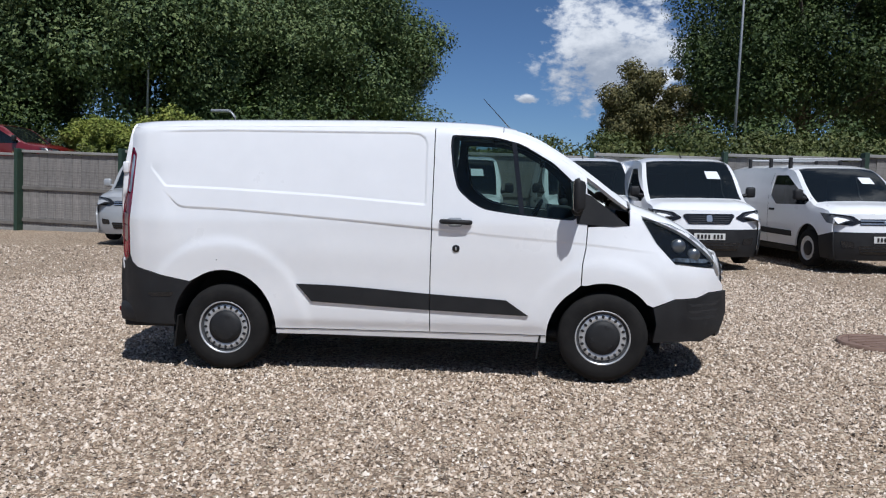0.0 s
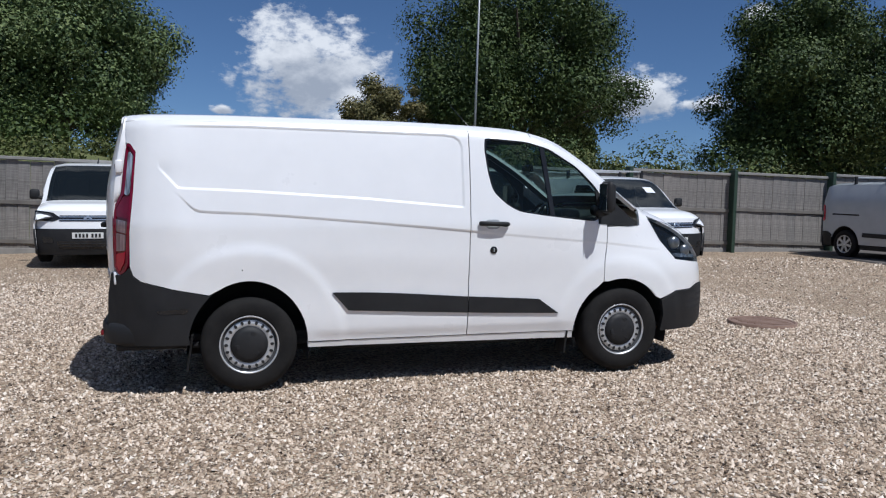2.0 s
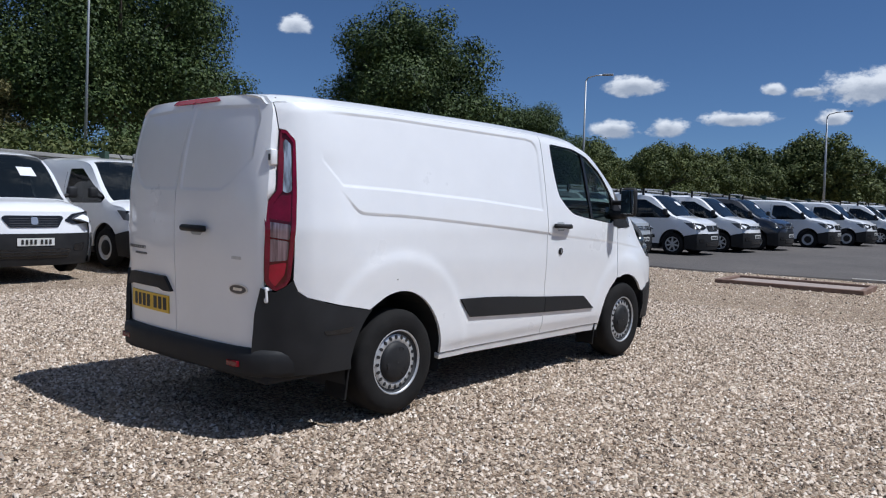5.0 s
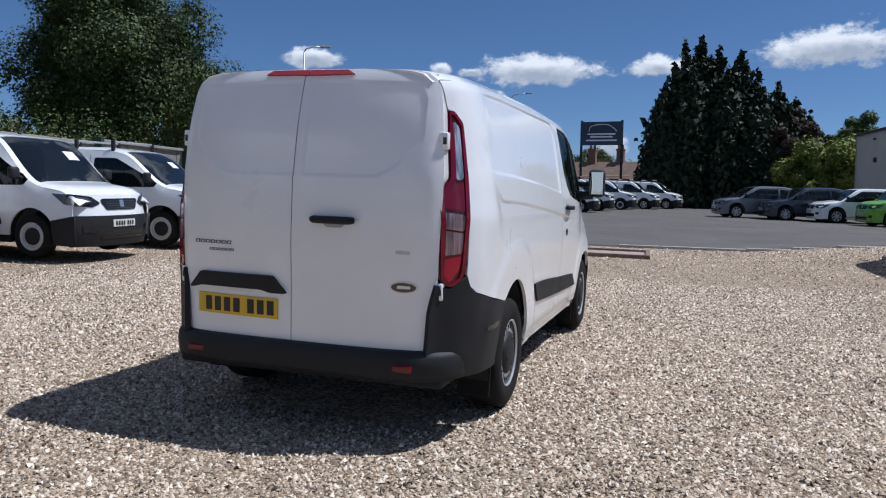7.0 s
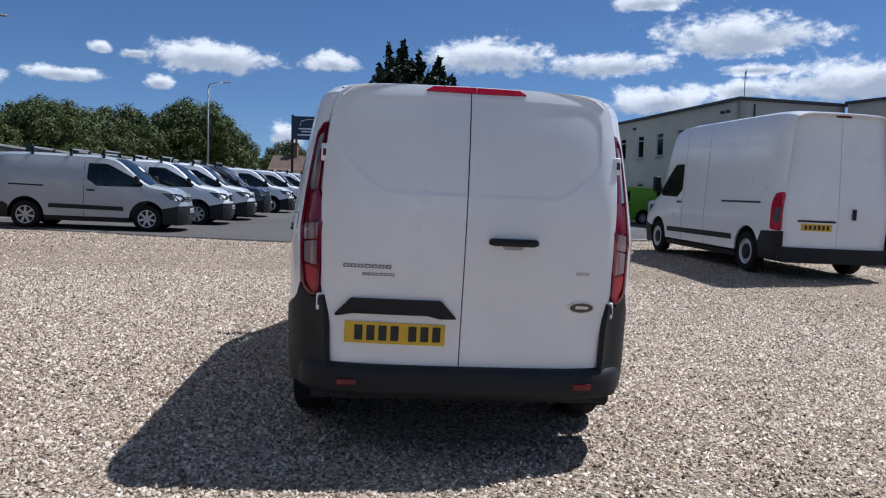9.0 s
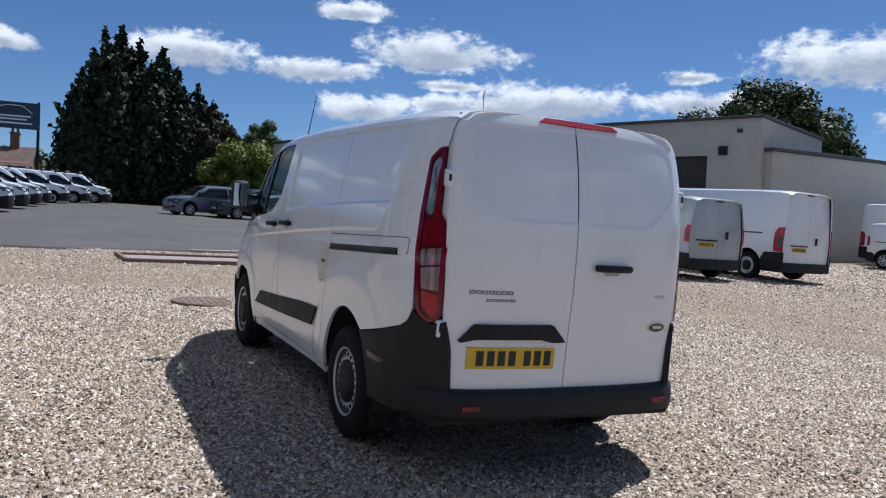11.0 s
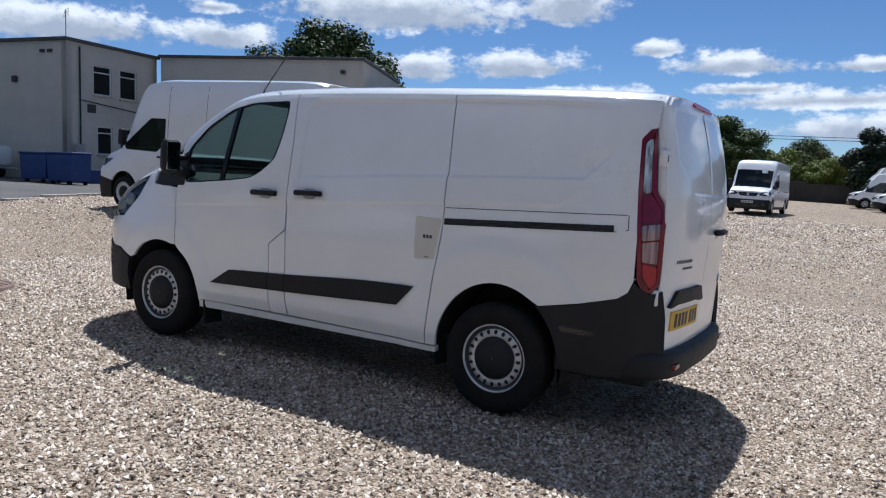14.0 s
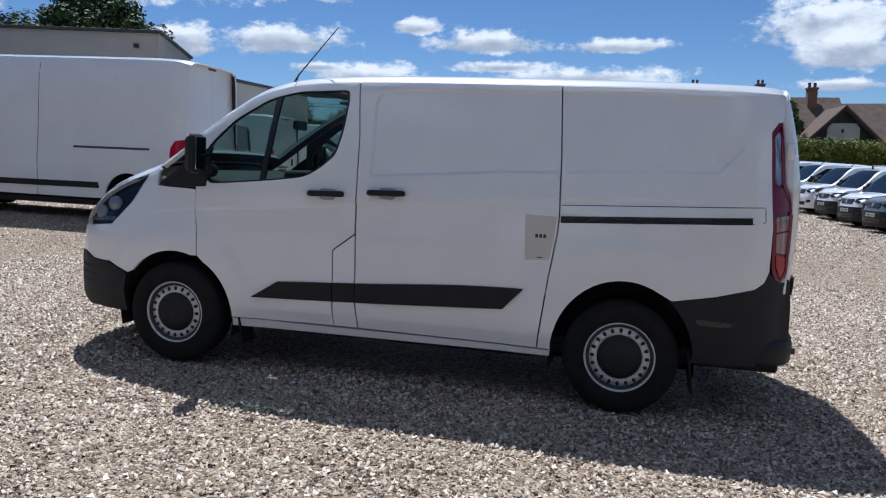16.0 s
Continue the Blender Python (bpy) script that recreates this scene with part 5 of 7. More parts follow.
        # lamps
        hl = [(W * 0.95, nose_z - 0.11), (W * 0.95, nose_z + 0.07), (W * 0.62, nose_z + 0.03), (W * 0.47, nose_z - 0.07), (W * 0.62, nose_z - 0.13)]
        lamp = put("headlight", rounded([(s * y, z) for y, z in hl], 0.03), forward(0.012), GLOSS_BLACK, lab="dark headlight with chrome bowl", g=0.08, thick=0.04)
        hl2 = [(W * 0.86, nose_z - 0.05), (W * 0.86, nose_z + 0.035), (W * 0.68, nose_z + 0.01), (W * 0.60, nose_z - 0.06)]
        put("reflector", rounded([(s * y, z) for y, z in hl2], 0.03), forward(0.018), LAMP_SMOKE, lamp, g=0.06, thick=0.01)
        put("headlight_side", rounded([(L - 0.56, nose_z + 0.07), (L - 0.10, nose_z + 0.05), (L - 0.10, nose_z - 0.11), (L - 0.32, nose_z - 0.09)], 0.02), proud(0.006), LAMP_SMOKE, lamp, g=0.08, thick=0.02)
        put("fog_light", rounded([(s * y, z) for y, z in [(W * 0.60, 0.40), (W * 0.80, 0.40), (W * 0.82, 0.52), (W * 0.62, 0.50)]], 0.03), forward(0.022), GLOSS_BLACK, g=0.08, thick=0.03)
        # tail lamps stand on the rear corners
        tz0, tz1 = (0.76, 1.40) if H > 2.3 else (0.86, 1.28) if H > 1.7 else (0.72, 1.0)
        wide = 0.24 if H > 2.3 else 0.12
        tl = put("tail_light", rounded([(-ro + 0.005, tz0), (-ro + wide, tz0 + 0.02), (-ro + wide, tz1 - 0.16), (-ro + wide * 0.7, tz1 - 0.03), (-ro + 0.005, tz1)], 0.03), proud(0.010), LAMP_RED, lab="red tail light", g=0.08, thick=0.03)
        put("clear_lens", rounded([(-ro + 0.02, tz0 + 0.2 * (tz1 - tz0)), (-ro + wide * 0.55, tz0 + 0.24 * (tz1 - tz0)), (-ro + wide * 0.5, tz0 + 0.58 * (tz1 - tz0)), (-ro + 0.02, tz0 + 0.62 * (tz1 - tz0))], 0.02), proud(0.016), LAMP_SMOKE, tl, g=0.08, thick=0.01)
        # mirror
        mx = foot - 0.30
        y0, y1 = s * W * 1.0, s * (W + 0.19)
        mr = part("door_mirror", box((mx - 0.05, min(y0, y1) + 0.02, belt + 0.08), (mx + 0.06, max(y0, y1), belt + (0.27 if H < 2.3 else 0.42)), 0.04), mirror, v, smooth=True)
        part("mirror_arm", tube([(mx + 0.02, s * W * 0.94, belt + 0.10), (mx + 0.01, s * (W + 0.10), belt + 0.14)], 0.035, 8), mirror, v)
        for x in (0.0, wb):
            build_wheel("wheel", wheel, 0.21, wheel * 0.64, -0.004, v, (x, s * (W - 0.115), wheel), s, "steel" if steel else "alloy", cap, 28, False)
            bm = bmesh.new()
            prof = arch(x, zr, ra + 0.01, rb + 0.01, 190, -10, 12)
            a = [bm.verts.new((px, s * (W - 0.03), pz)) for px, pz in prof]
            b = [bm.verts.new((px, s * (W - 0.42), pz)) for px, pz in prof]
            for i in range(len(a) - 1):
                bm.faces.new((a[i], a[i + 1], b[i + 1], b[i]))
            bm.faces.new([bm.verts.new(q.co) for q in b])
            part("wheel_liner", bm, DARK, v)

    def band(x0, x1, r, n=12):
        xs = [x0 + (x1 - x0) * i / n for i in range(n + 1)]
        return [(x, form["rim"](x, r)) for x in xs] + [(x, -form["rim"](x, r)) for x in xs[::-1]]

    r0 = -ro + 0.0 if not tipper else 0.62
    put("roof", band(r0, head - 0.02, 0.955, 20), form["roof"], body, thick=0.03)
    put("screen_frame", band(head - 0.015, foot, 0.955, 12), form["roof"], [body, TRIM_GREY], holes=[band(head + 0.03 + brow, foot - 0.03, 0.87, 10)], thick=0.03, inner=1)
    put("windscreen", band(head + 0.02 + brow, foot - 0.02, 0.885, 10), lambda x, y: form["roof"](x, y) - np.array([0, 0, 0.01]), GLASS_DARK, lab="dark windscreen", g=0.2, rim=False)
    if notice:
        xn = head + 0.35 * (foot - head)
        put("price_notice", [(xn, W * 0.30), (xn, W * 0.55), (xn + 0.13, W * 0.58), (xn + 0.13, W * 0.32)], lambda x, y: form["roof"](x, y) + np.array([0, 0, 0.006]), PAPER, lab="white paper notice behind the screen", g=0.1, thick=0.002)
    put("bonnet", band(foot + 0.006, L - 0.12, 0.955, 10), form["roof"], body, thick=0.03)
    put("wiper_tray", band(foot - 0.05, foot + 0.04, 0.92, 3), lambda x, y: form["roof"](x, y) - np.array([0, 0, 0.012]), PLASTIC, g=0.2, thick=0.01)
    put("front_panel", [(-W * 0.955, 0.58), (W * 0.955, 0.58), (W * 0.93, nose_z + 0.06), (-W * 0.93, nose_z + 0.06)], nose, body, g=0.1, thick=0.04)
    fb = put("front_bumper", rounded([(-W * 0.955, 0.19), (W * 0.955, 0.19), (W * 0.955, 0.66), (-W * 0.955, 0.66)], 0.03), forward(0.015), bumper, lab="front bumper", g=0.1, thick=0.05)
    put("lower_intake", rounded([(-W * 0.50, 0.30), (W * 0.50, 0.30), (W * 0.56, 0.44), (-W * 0.56, 0.44)], 0.03), forward(0.020), GLOSS_BLACK, fb, g=0.1, thick=0.01)
    for z in (0.34, 0.39):
        put("intake_bar", [(-W * 0.50, z), (W * 0.50, z), (W * 0.50, z + 0.014), (-W * 0.50, z + 0.014)], forward(0.028), PLASTIC, fb, g=0.2, thick=0.01)
    if grille == "slot":
        gr = put("grille", rounded([(-W * 0.36, nose_z - 0.17), (W * 0.36, nose_z - 0.17), (W * 0.46, nose_z - 0.03), (W * 0.42, nose_z + 0.0), (-W * 0.42, nose_z + 0.0), (-W * 0.46, nose_z - 0.03)], 0.03), forward(0.014), GLOSS_BLACK, lab="black oblong grille with small chrome badge", g=0.1, thick=0.02)
        for i in range(4):
            z = nose_z - 0.15 + 0.035 * i
            put("grille_bar", [(-W * 0.36, z), (W * 0.36, z), (W * 0.36, z + 0.008), (-W * 0.36, z + 0.008)], forward(0.019), TRIM_GREY, gr, g=0.2, thick=0.006)
        put("badge", rounded([(-0.05, nose_z - 0.13), (0.05, nose_z - 0.13), (0.045, nose_z - 0.02), (-0.045, nose_z - 0.02)], 0.03), forward(0.026), CHROME, gr, g=0.1, thick=0.01)
    else:
        gr = put("grille", rounded([(-W * 0.50, nose_z - 0.12), (W * 0.50, nose_z - 0.12), (W * 0.50, nose_z - 0.02), (-W * 0.50, nose_z - 0.02)], 0.02), forward(0.012), GLOSS_BLACK, lab="dark grille with two chrome bars", g=0.1, thick=0.02)
        for i in range(2):
            z = nose_z - 0.105 + 0.05 * i
            put("chrome_bar", [(-W * 0.50, z), (W * 0.50, z), (W * 0.50, z + 0.018), (-W * 0.50, z + 0.018)], forward(0.022), CHROME, gr, g=0.2, thick=0.01)
        put("badge", [(-0.07, nose_z - 0.11), (0.0, nose_z - 0.06), (0.07, nose_z - 0.11), (0.07, nose_z - 0.07), (0.0, nose_z - 0.01), (-0.07, nose_z - 0.07)], forward(0.030), CHROME, gr, g=0.1, thick=0.01)
    pl = put("number_plate", [(-0.26, 0.485), (0.26, 0.485), (0.26, 0.595), (-0.26, 0.595)], forward(0.030), PLATE_W, lab="white number plate with plain bars", g=0.3, thick=0.01)
    for i in range(7):
        y0 = -0.21 + 0.06 * i + (0.03 if i > 3 else 0)
        put("plate_bar", [(y0, 0.505), (y0 + 0.035, 0.505), (y0 + 0.035, 0.575), (y0, 0.575)], forward(0.033), INK, pl, g=0.2, rim=False)
    # tail
    tail = lambda d: (lambda y, z: np.stack([-ro - 0.02 + 0.10 * (np.abs(y) / W) ** 3 + 0.05 * np.clip((z - 1.2) / 0.7, 0, 1.5) - d, y, z], 1))
    if not tipper:
        zt_ = H - 0.075 if sides != "car" else 1.0
        for s in (-1, 1):
            rd = put("rear_door", [(s * 0.004, 0.50), (s * W * 0.88, 0.50), (s * W * 0.90, 1.0), (s * W * (0.78 if H < 2.3 else 0.84), zt_ - 0.03), (s * W * 0.6, zt_), (s * 0.004, zt_)], tail(0.0), body, lab="rear door", g=0.15, thick=0.03)
        put("door_gap", [(-W * 0.85, 0.5), (W * 0.85, 0.5), (W * 0.75, zt_ - 0.05), (-W * 0.75, zt_ - 0.05)], tail(-0.04), DARK, g=0.3, rim=False)
        put("rear_bumper", rounded([(-W * 0.96, 0.26), (W * 0.96, 0.26), (W * 0.96, 0.50), (-W * 0.96, 0.50)], 0.03), tail(0.05), bumper, lab="rear bumper", g=0.15, thick=0.10)
        if rear_plate:
            pr = put("rear_plate", [(0.10, 0.78), (0.62, 0.78), (0.62, 0.89), (0.10, 0.89)], tail(0.012), PLATE_Y, lab="yellow number plate with plain bars", g=0.3, thick=0.01)
            for i in range(6):
                put("plate_bar", [(0.15 + 0.075 * i, 0.80), (0.19 + 0.075 * i, 0.80), (0.19 + 0.075 * i, 0.87), (0.15 + 0.075 * i, 0.87)], tail(0.015), INK, pr, g=0.2, rim=False)
            put("plate_trim", [(0.04, 0.92), (0.68, 0.92), (0.68, 0.95), (0.04, 0.95)], tail(0.02), PLASTIC, g=0.3, thick=0.02)
            part("rear_handle", box((-ro - 0.06, -0.30, 0.98), (-ro - 0.02, -0.24, 1.16), 0.012), PLASTIC, v)
            put("brake_light", [(-0.13, zt_ - 0.05), (0.13, zt_ - 0.05), (0.13, zt_ - 0.015), (-0.13, zt_ - 0.015)], tail(0.012), LAMP_DEEP, g=0.2, thick=0.02)
    else:
        tb = part("load_bed", box((-ro, -W, 0.78), (0.55, W, 0.84), 0.01), GALV, v)
        for y in (-W, W - 0.03):
            part("drop_side", box((-ro, y, 0.84), (0.55, y + 0.03, 1.22), 0.006), GALV, v, "grey steel drop side")
        part("tailboard", box((-ro, -W, 0.84), (-ro + 0.03, W, 1.22), 0.006), GALV, v)
        part("bulkhead_frame", box((0.56, -W * 0.9, 0.84), (0.60, W * 0.9, 1.9), 0.006), DARK, v)
    part("floor_pan", box((-ro + 0.06, -W * 0.8, 0.24), (L - 0.3, W * 0.8, 0.34), 0.02), DARK, v)
    part("cab_floor", box((head - 0.95 if sides == "van" else 0.3, -W * 0.85, 0.35), (foot - 0.1, W * 0.85, belt - 0.12), 0.03), TRIM_GREY, v)
    if sides == "van":
        part("bulkhead", box((head - 0.75, -W * 0.86, 0.4), (head - 0.72, W * 0.86, H - 0.18), 0.01), TRIM_GREY, v)
    for y in (-0.42, 0.42):
        part("seat_back", box((head - 0.55, y - 0.24, 0.8), (head - 0.42, y + 0.24, min(1.62, H - 0.28)), 0.05), CLOTH, v, smooth=True)
    if rack:
        for x in (0.1, wb * 0.35, wb * 0.62):
            part("rack_bar", tube([(x, -W * 0.80, H + 0.10), (x, W * 0.80, H + 0.10)], 0.018, 8), GALV, v, "roof rack bar")
            for s in (-1, 1):
                part("rack_foot", box((x - 0.03, s * W * 0.78 - 0.03, H - 0.09), (x + 0.03, s * W * 0.78 + 0.03, H + 0.125), 0.01), PLASTIC, v)
    elif sides == "van":
        part("roof_aerial", tube([(head - 0.25, 0, H - 0.02), (head - 0.40, 0, H + 0.09)], [0.02, 0.006], 6), PLASTIC, v)
    return v


def stand(ob, x, y, yaw, z=None):
    """Sets a vehicle's rear axle down on the sloping yard."""
    ob.matrix_world = TILT @ pose(x, y, ground_height(x, y) if z is None else z, 0, 0, yaw)
    return ob


def nose_at(ob_len, x, y, yaw):
    """Where the rear axle is when the nose stands at (x, y)."""
    return x - ob_len * math.cos(radians(yaw)), y - ob_len * math.sin(radians(yaw))


def park(ob, length, x, y, yaw, z=None, copy=False):
    ax, ay = nose_at(length, x, y, yaw)
    if copy:
        return copy_thing(ob, TILT @ pose(ax, ay, ground_height(ax, ay) if z is None else z, 0, 0, yaw))
    return stand(ob, ax, ay, yaw, z)


MEDIUM = dict(wb=3.2, fo=0.90, ro=0.88, H=1.92, W=0.95, hood=1.16, nose_z=0.92, ws=(3.28, 2.42))
SMALL = dict(wb=2.76, fo=0.88, ro=0.72, H=1.82, W=0.91, hood=1.15, nose_z=0.90, ws=(2.84, 1.95))
LARGE = dict(wb=4.04, fo=0.95, ro=1.02, H=2.76, W=1.02, hood=1.32, nose_z=0.98, ws=(4.26, 3.42), wheel=0.345, brow=0.22)
HIGH = dict(wb=3.7, fo=0.98, ro=1.15, H=2.62, W=1.00, hood=1.25, nose_z=0.98, ws=(3.95, 2.95), wheel=0.345, brow=0.36)
LIFE = dict(wb=2.65, fo=0.88, ro=0.85, H=1.66, W=0.92, hood=1.06, nose_z=0.82, ws=(2.55, 1.70), sides="car", wheel=0.345)
len_m, len_s, len_l, len_h, len_c = 4.10, 3.64, 4.99, 4.68, 3.53

# the row along the north fence
park(other_van("people_carrier", label="silver people carrier with a white windscreen notice", category="people carrier", body=CARRIER_SILVER, bumper=CARRIER_SILVER, mirror=CARRIER_SILVER, notice=True, grille="bars", **{**MEDIUM, "sides": "van"}), len_m, -5.85, 9.15, -84)
park(other_van("delivery_van", label="white medium panel van with black bumper by fence", notice=True, grille="bars", **MEDIUM), len_m, -2.45, 8.75, -88)
expert = other_van("delivery_van", label="white medium van with black bumper and oblong grille", notice=True, strip=True, steel=True, **MEDIUM)
park(expert, len_m, 1.08, 7.5, -88)
park(other_van("delivery_van", label="white medium van with closed black mirrors", steel=True, **MEDIUM), len_m, 3.75, 8.05, -86)
park(expert, len_m, 5.5, 6.7, -86, copy=True)
park(other_van("small_van", label="white small van with roof bars and chrome grille bars", notice=True, rack=True, strip=True, grille="bars", steel=True, **SMALL), len_s, 8.4, 6.75, -80)
# the row along the drive
park(other_van("small_van", label="silver small van with roof bars and black strip", body=SILVER, notice=True, rack=True, strip=True, grille="bars", **SMALL), len_s, 15.35, 5.15, -87)
combo = other_van("small_van", label="white small van with roof bars and black bumper", notice=True, rack=True, strip=True, **SMALL)
park(combo, len_s, 18.9, 4.75, -88)
berl = other_van("small_van", label="white small van with grey bumper and chrome bars", notice=True, rack=True, grille="bars", **SMALL)
park(berl, len_s, 21.9, 4.55, -88)
park(other_van("small_van", label="dark blue small van with roof bars", body=DARK_PAINT, notice=True, rack=True, grille="bars", **SMALL), len_s, 24.7, 4.4, -88)
nv = other_van("small_van", label="white small van with plain steel wheels", notice=True, steel=True, **SMALL)
park(nv, len_s, 29.1, 4.0, -89)
park(nv, len_s, 33.0, 3.6, -90, copy=True)
park(combo, len_s, 37.0, 3.2, -90, copy=True)
park(berl, len_s, 40.5, 2.8, -90, copy=True)
park(nv, len_s, 44.8, 1.9, -92, copy=True)
park(berl, len_s, 48.2, 0.7, -96, copy=True)
park(combo, len_s, 51.0, -0.6, -100, copy=True)
# south side of the yard
stand(other_van("large_van", label="white long high-roof van with grey lower trim", bumper=PLASTIC, steel=True, strip=True, **LARGE), 8.25, -7.0, 1.5)
stand(other_van("delivery_van", label="silver and grey medium van with red tail lights", body=SILVER, steel=True, **{**MEDIUM, "H": 1.96}), 10.0, -11.3, 2)
stand(other_van("large_van", label="white long van with black sliding door rail", steel=True, **{**LARGE, "H": 2.35, "brow": 0.1}), 10.4, -14.7, 3)
# by the two-storey building
stand(other_van("crew_van", label="lime green crew van with side windows", body=GREEN_PAINT, bumper=GREEN_PAINT, mirror=PLASTIC, **{**MEDIUM, "sides": "crew", "wb": 3.45, "ws": (3.53, 2.67)}), 34.5, -12.75, 104)
car_w = other_van("car", label="white estate car beside the green van", category="car", body=WHITE, bumper=WHITE, **LIFE)
stand(car_w, 36.7, -10.2, 104)
stand(other_van("car", label="dark blue parked family car", category="car", body=DARK_PAINT, bumper=DARK_PAINT, **LIFE), 37.8, -8.1, 105)
stand(other_van("car", label="dark grey off-road family car", category="car", body=GREY_PAINT, bumper=GREY_PAINT, **LIFE), 39.0, -5.9, 106)
stand(other_van("car", label="dark red family car beyond the fence", category="car", body=RED_PAINT, bumper=RED_PAINT, **LIFE), -15.6, 17.0, 4, 1.45)
# far south
relay = other_van("large_van", label="white high-roof van facing the yard", notice=True, **HIGH)
park(relay, len_h, 4.25, -34.5, 88)
for i, (x, y) in enumerate(((12.2, -30.4), (12.35, -33.0), (12.5, -35.6), (12.75, -38.4), (13.1, -41.8), (13.4, -45.4))):
    park(relay, len_h, x, y, 190, copy=True)
park(combo, len_s, 11.8, -27.9, 188, copy=True)
park(other_van("tipper_truck", label="white drop-side pickup van with grey load bed", category="truck", tipper=True, **{**HIGH, "H": 2.15, "brow": 0.0}), len_h, 12.1, -56.2, 176)
park(expert, len_m, 11.4, -59.2, 176, copy=True)
viv = other_van("delivery_van", label="white medium van in a long row", body=WHITE, bumper=WHITE, **MEDIUM)
viv2 = other_van("delivery_van", label="dark grey medium van in a long row", body=GREY_PAINT, **MEDIUM)
vivb = other_van("delivery_van", label="white medium van with black bumper and roof bars", rack=True, **MEDIUM)


def box_van(x, y, yaw):
    """A white box-bodied van: cab in front of a tall box."""
    v = thing("box_van", TILT @ pose(x, y, ground_height(x, y), 0, 0, yaw), "white box van with a tall plain body", "van")
    part("box_body", box((-7.6, -1.05, 0.75), (-2.6, 1.05, 3.15), 0.08), WHITE2, v, "tall white box body", True)
    part("luton_nose", prism([(-2.62, 2.2), (-1.5, 2.25), (-1.35, 2.6), (-1.7, 3.12), (-2.62, 3.14)], -1.04, 1.04, "y", 0.05), WHITE2, v, smooth=True)
    part("cab", prism([(-2.6, 0.45), (-0.05, 0.45), (0.0, 1.0), (-0.75, 1.25), (-1.5, 2.15), (-2.6, 2.2)], -0.98, 0.98, "y", 0.06), WHITE2, v, smooth=True)
    part("windscreen", prism([(-0.74, 1.29), (-0.72, 1.29), (-1.43, 2.1), (-1.45, 2.1)], -0.85, 0.85, "y"), GLASS_DARK, v)
    for s in (-1, 1):
        part("cab_window", box((-2.2, s * 0.985 - 0.006, 1.3), (-1.45, s * 0.985 + 0.006, 1.95), 0.003), GLASS_DARK, v)
        for wx in (-6.3, -0.95):
            bm = lathe([(0.08, -0.1), (0.34, -0.1), (0.34, 0.1), (0.08, 0.1)], 20)
            bmesh.ops.translate(bm, verts=bm.verts, vec=(wx, s * 0.9, 0.34))
            part("wheel", bm, RUBBER, v, smooth=True)
    part("bumper", box((-0.2, -0.95, 0.3), (0.06, 0.95, 0.62), 0.05), PLASTIC, v)



# ---------------------------------------------------------------- the long row to the south-west
row = [(-7.15, -20.6), (-7.05, -23.2), (-6.85, -25.7), (-6.55, -28.2), (-6.0, -30.7), (-5.44, -33.2), (-4.79, -35.7), (-4.24, -38.2), (-3.69, -40.8), (-3.14, -43.6), (-2.5, -46.6), (-1.96, -49.6)]
for i, (x, y) in enumerate(row):
    model = viv2 if i in (0, 8) else vivb if i in (1, 2) else viv
    park(model, len_m, x, y, 12, copy=i not in (0, 1, 3))
park(relay, len_h, -0.45, -54.5, 12, copy=True)
park(relay, len_h, 1.25, -59.5, 12, copy=True)
box_van(1.0, -63.5, 10)


# ---------------------------------------------------------------- upright things: fence, posts, buildings
def upright(x, y, z=None, yaw=0.0):
    """A level pose at a point of the sloping yard."""
    p = TILT @ Vector((x, y, ground_height(x, y) if z is None else z))
    return Matrix.Translation(p) @ Matrix.Rotation(radians(yaw), 4, "Z")


def build_fence():
    a, b = Vector((-31.0, 13.8)), Vector((62.0, 7.6))
    n = 32
    step = (b - a) / n
    yaw = math.degrees(math.atan2(step.y, step.x))
    length = step.length
    fence = thing("fence", None, "weathered grey board fence with dark green posts", "fence", kind="structure")
    board = bmesh.new()
    add_box(board, (0.004, -0.012, 0.10), (0.236, 0.012, 2.00), 0.0)
    board_ob = part("board", board, BOARD, fence)
    post_ob = part("post", box((-0.05, -0.24, -0.3), (0.05, 0.05, 2.11), 0.012), FENCE_POST, fence, "dark green square post")
    rail_ob = part("rail", box((0, -0.05, 0), (length, -0.012, 0.09), 0.006), FENCE_WOOD, fence)
    cap_ob = part("coping", box((0, -0.07, 2.01), (length, 0.05, 2.08), 0.01), FENCE_CAP, fence, "pale top coping")
    foot_ob = part("gravel_board", box((0.06, -0.03, -0.25), (length - 0.06, 0.03, 0.12), 0.008), FENCE_CAP, fence)
    used = set()

    def place(ob, m):
        if ob.name in used:
            ob = new(ob.name.split(".")[0], ob.data)
            ob.parent = fence
        used.add(ob.name)
        ob.matrix_basis = m

    for i in range(n):
        p = a + step * i
        m = upright(p.x, p.y, None, yaw)
        place(post_ob, m)
        place(cap_ob, m)
        place(foot_ob, m)
        for z in (0.22, 1.06):
            place(rail_ob, m @ Matrix.Translation((0, 0, z)))
        if 4 <= i <= 25:
            k = 12
            for j in range(k):
                place(board_ob, m @ Matrix.Translation((0.03 + j * length / k * 0.985, random.uniform(-0.008, 0.008), random.uniform(-0.015, 0.015))))
        else:
            place(part("panel", box((0.05, -0.012, 0.10), (length - 0.05, 0.012, 2.00), 0.0), FENCE_WOOD, fence), m)
    # the dark wall at the yard's far end
    wall = thing("wall_south", None, "dark low boundary wall at the far end", "wall", kind="structure")
    for i in range(16):
        x = -30 + i * 7.0
        ob = part("wall_section", box((0, -0.15, -1.0), (7.0, 0.15, 1.75), 0.01), FENCE_DARK, wall)
        ob.matrix_basis = upright(x, -70.5 + 0.05 * i, None, 0.4)


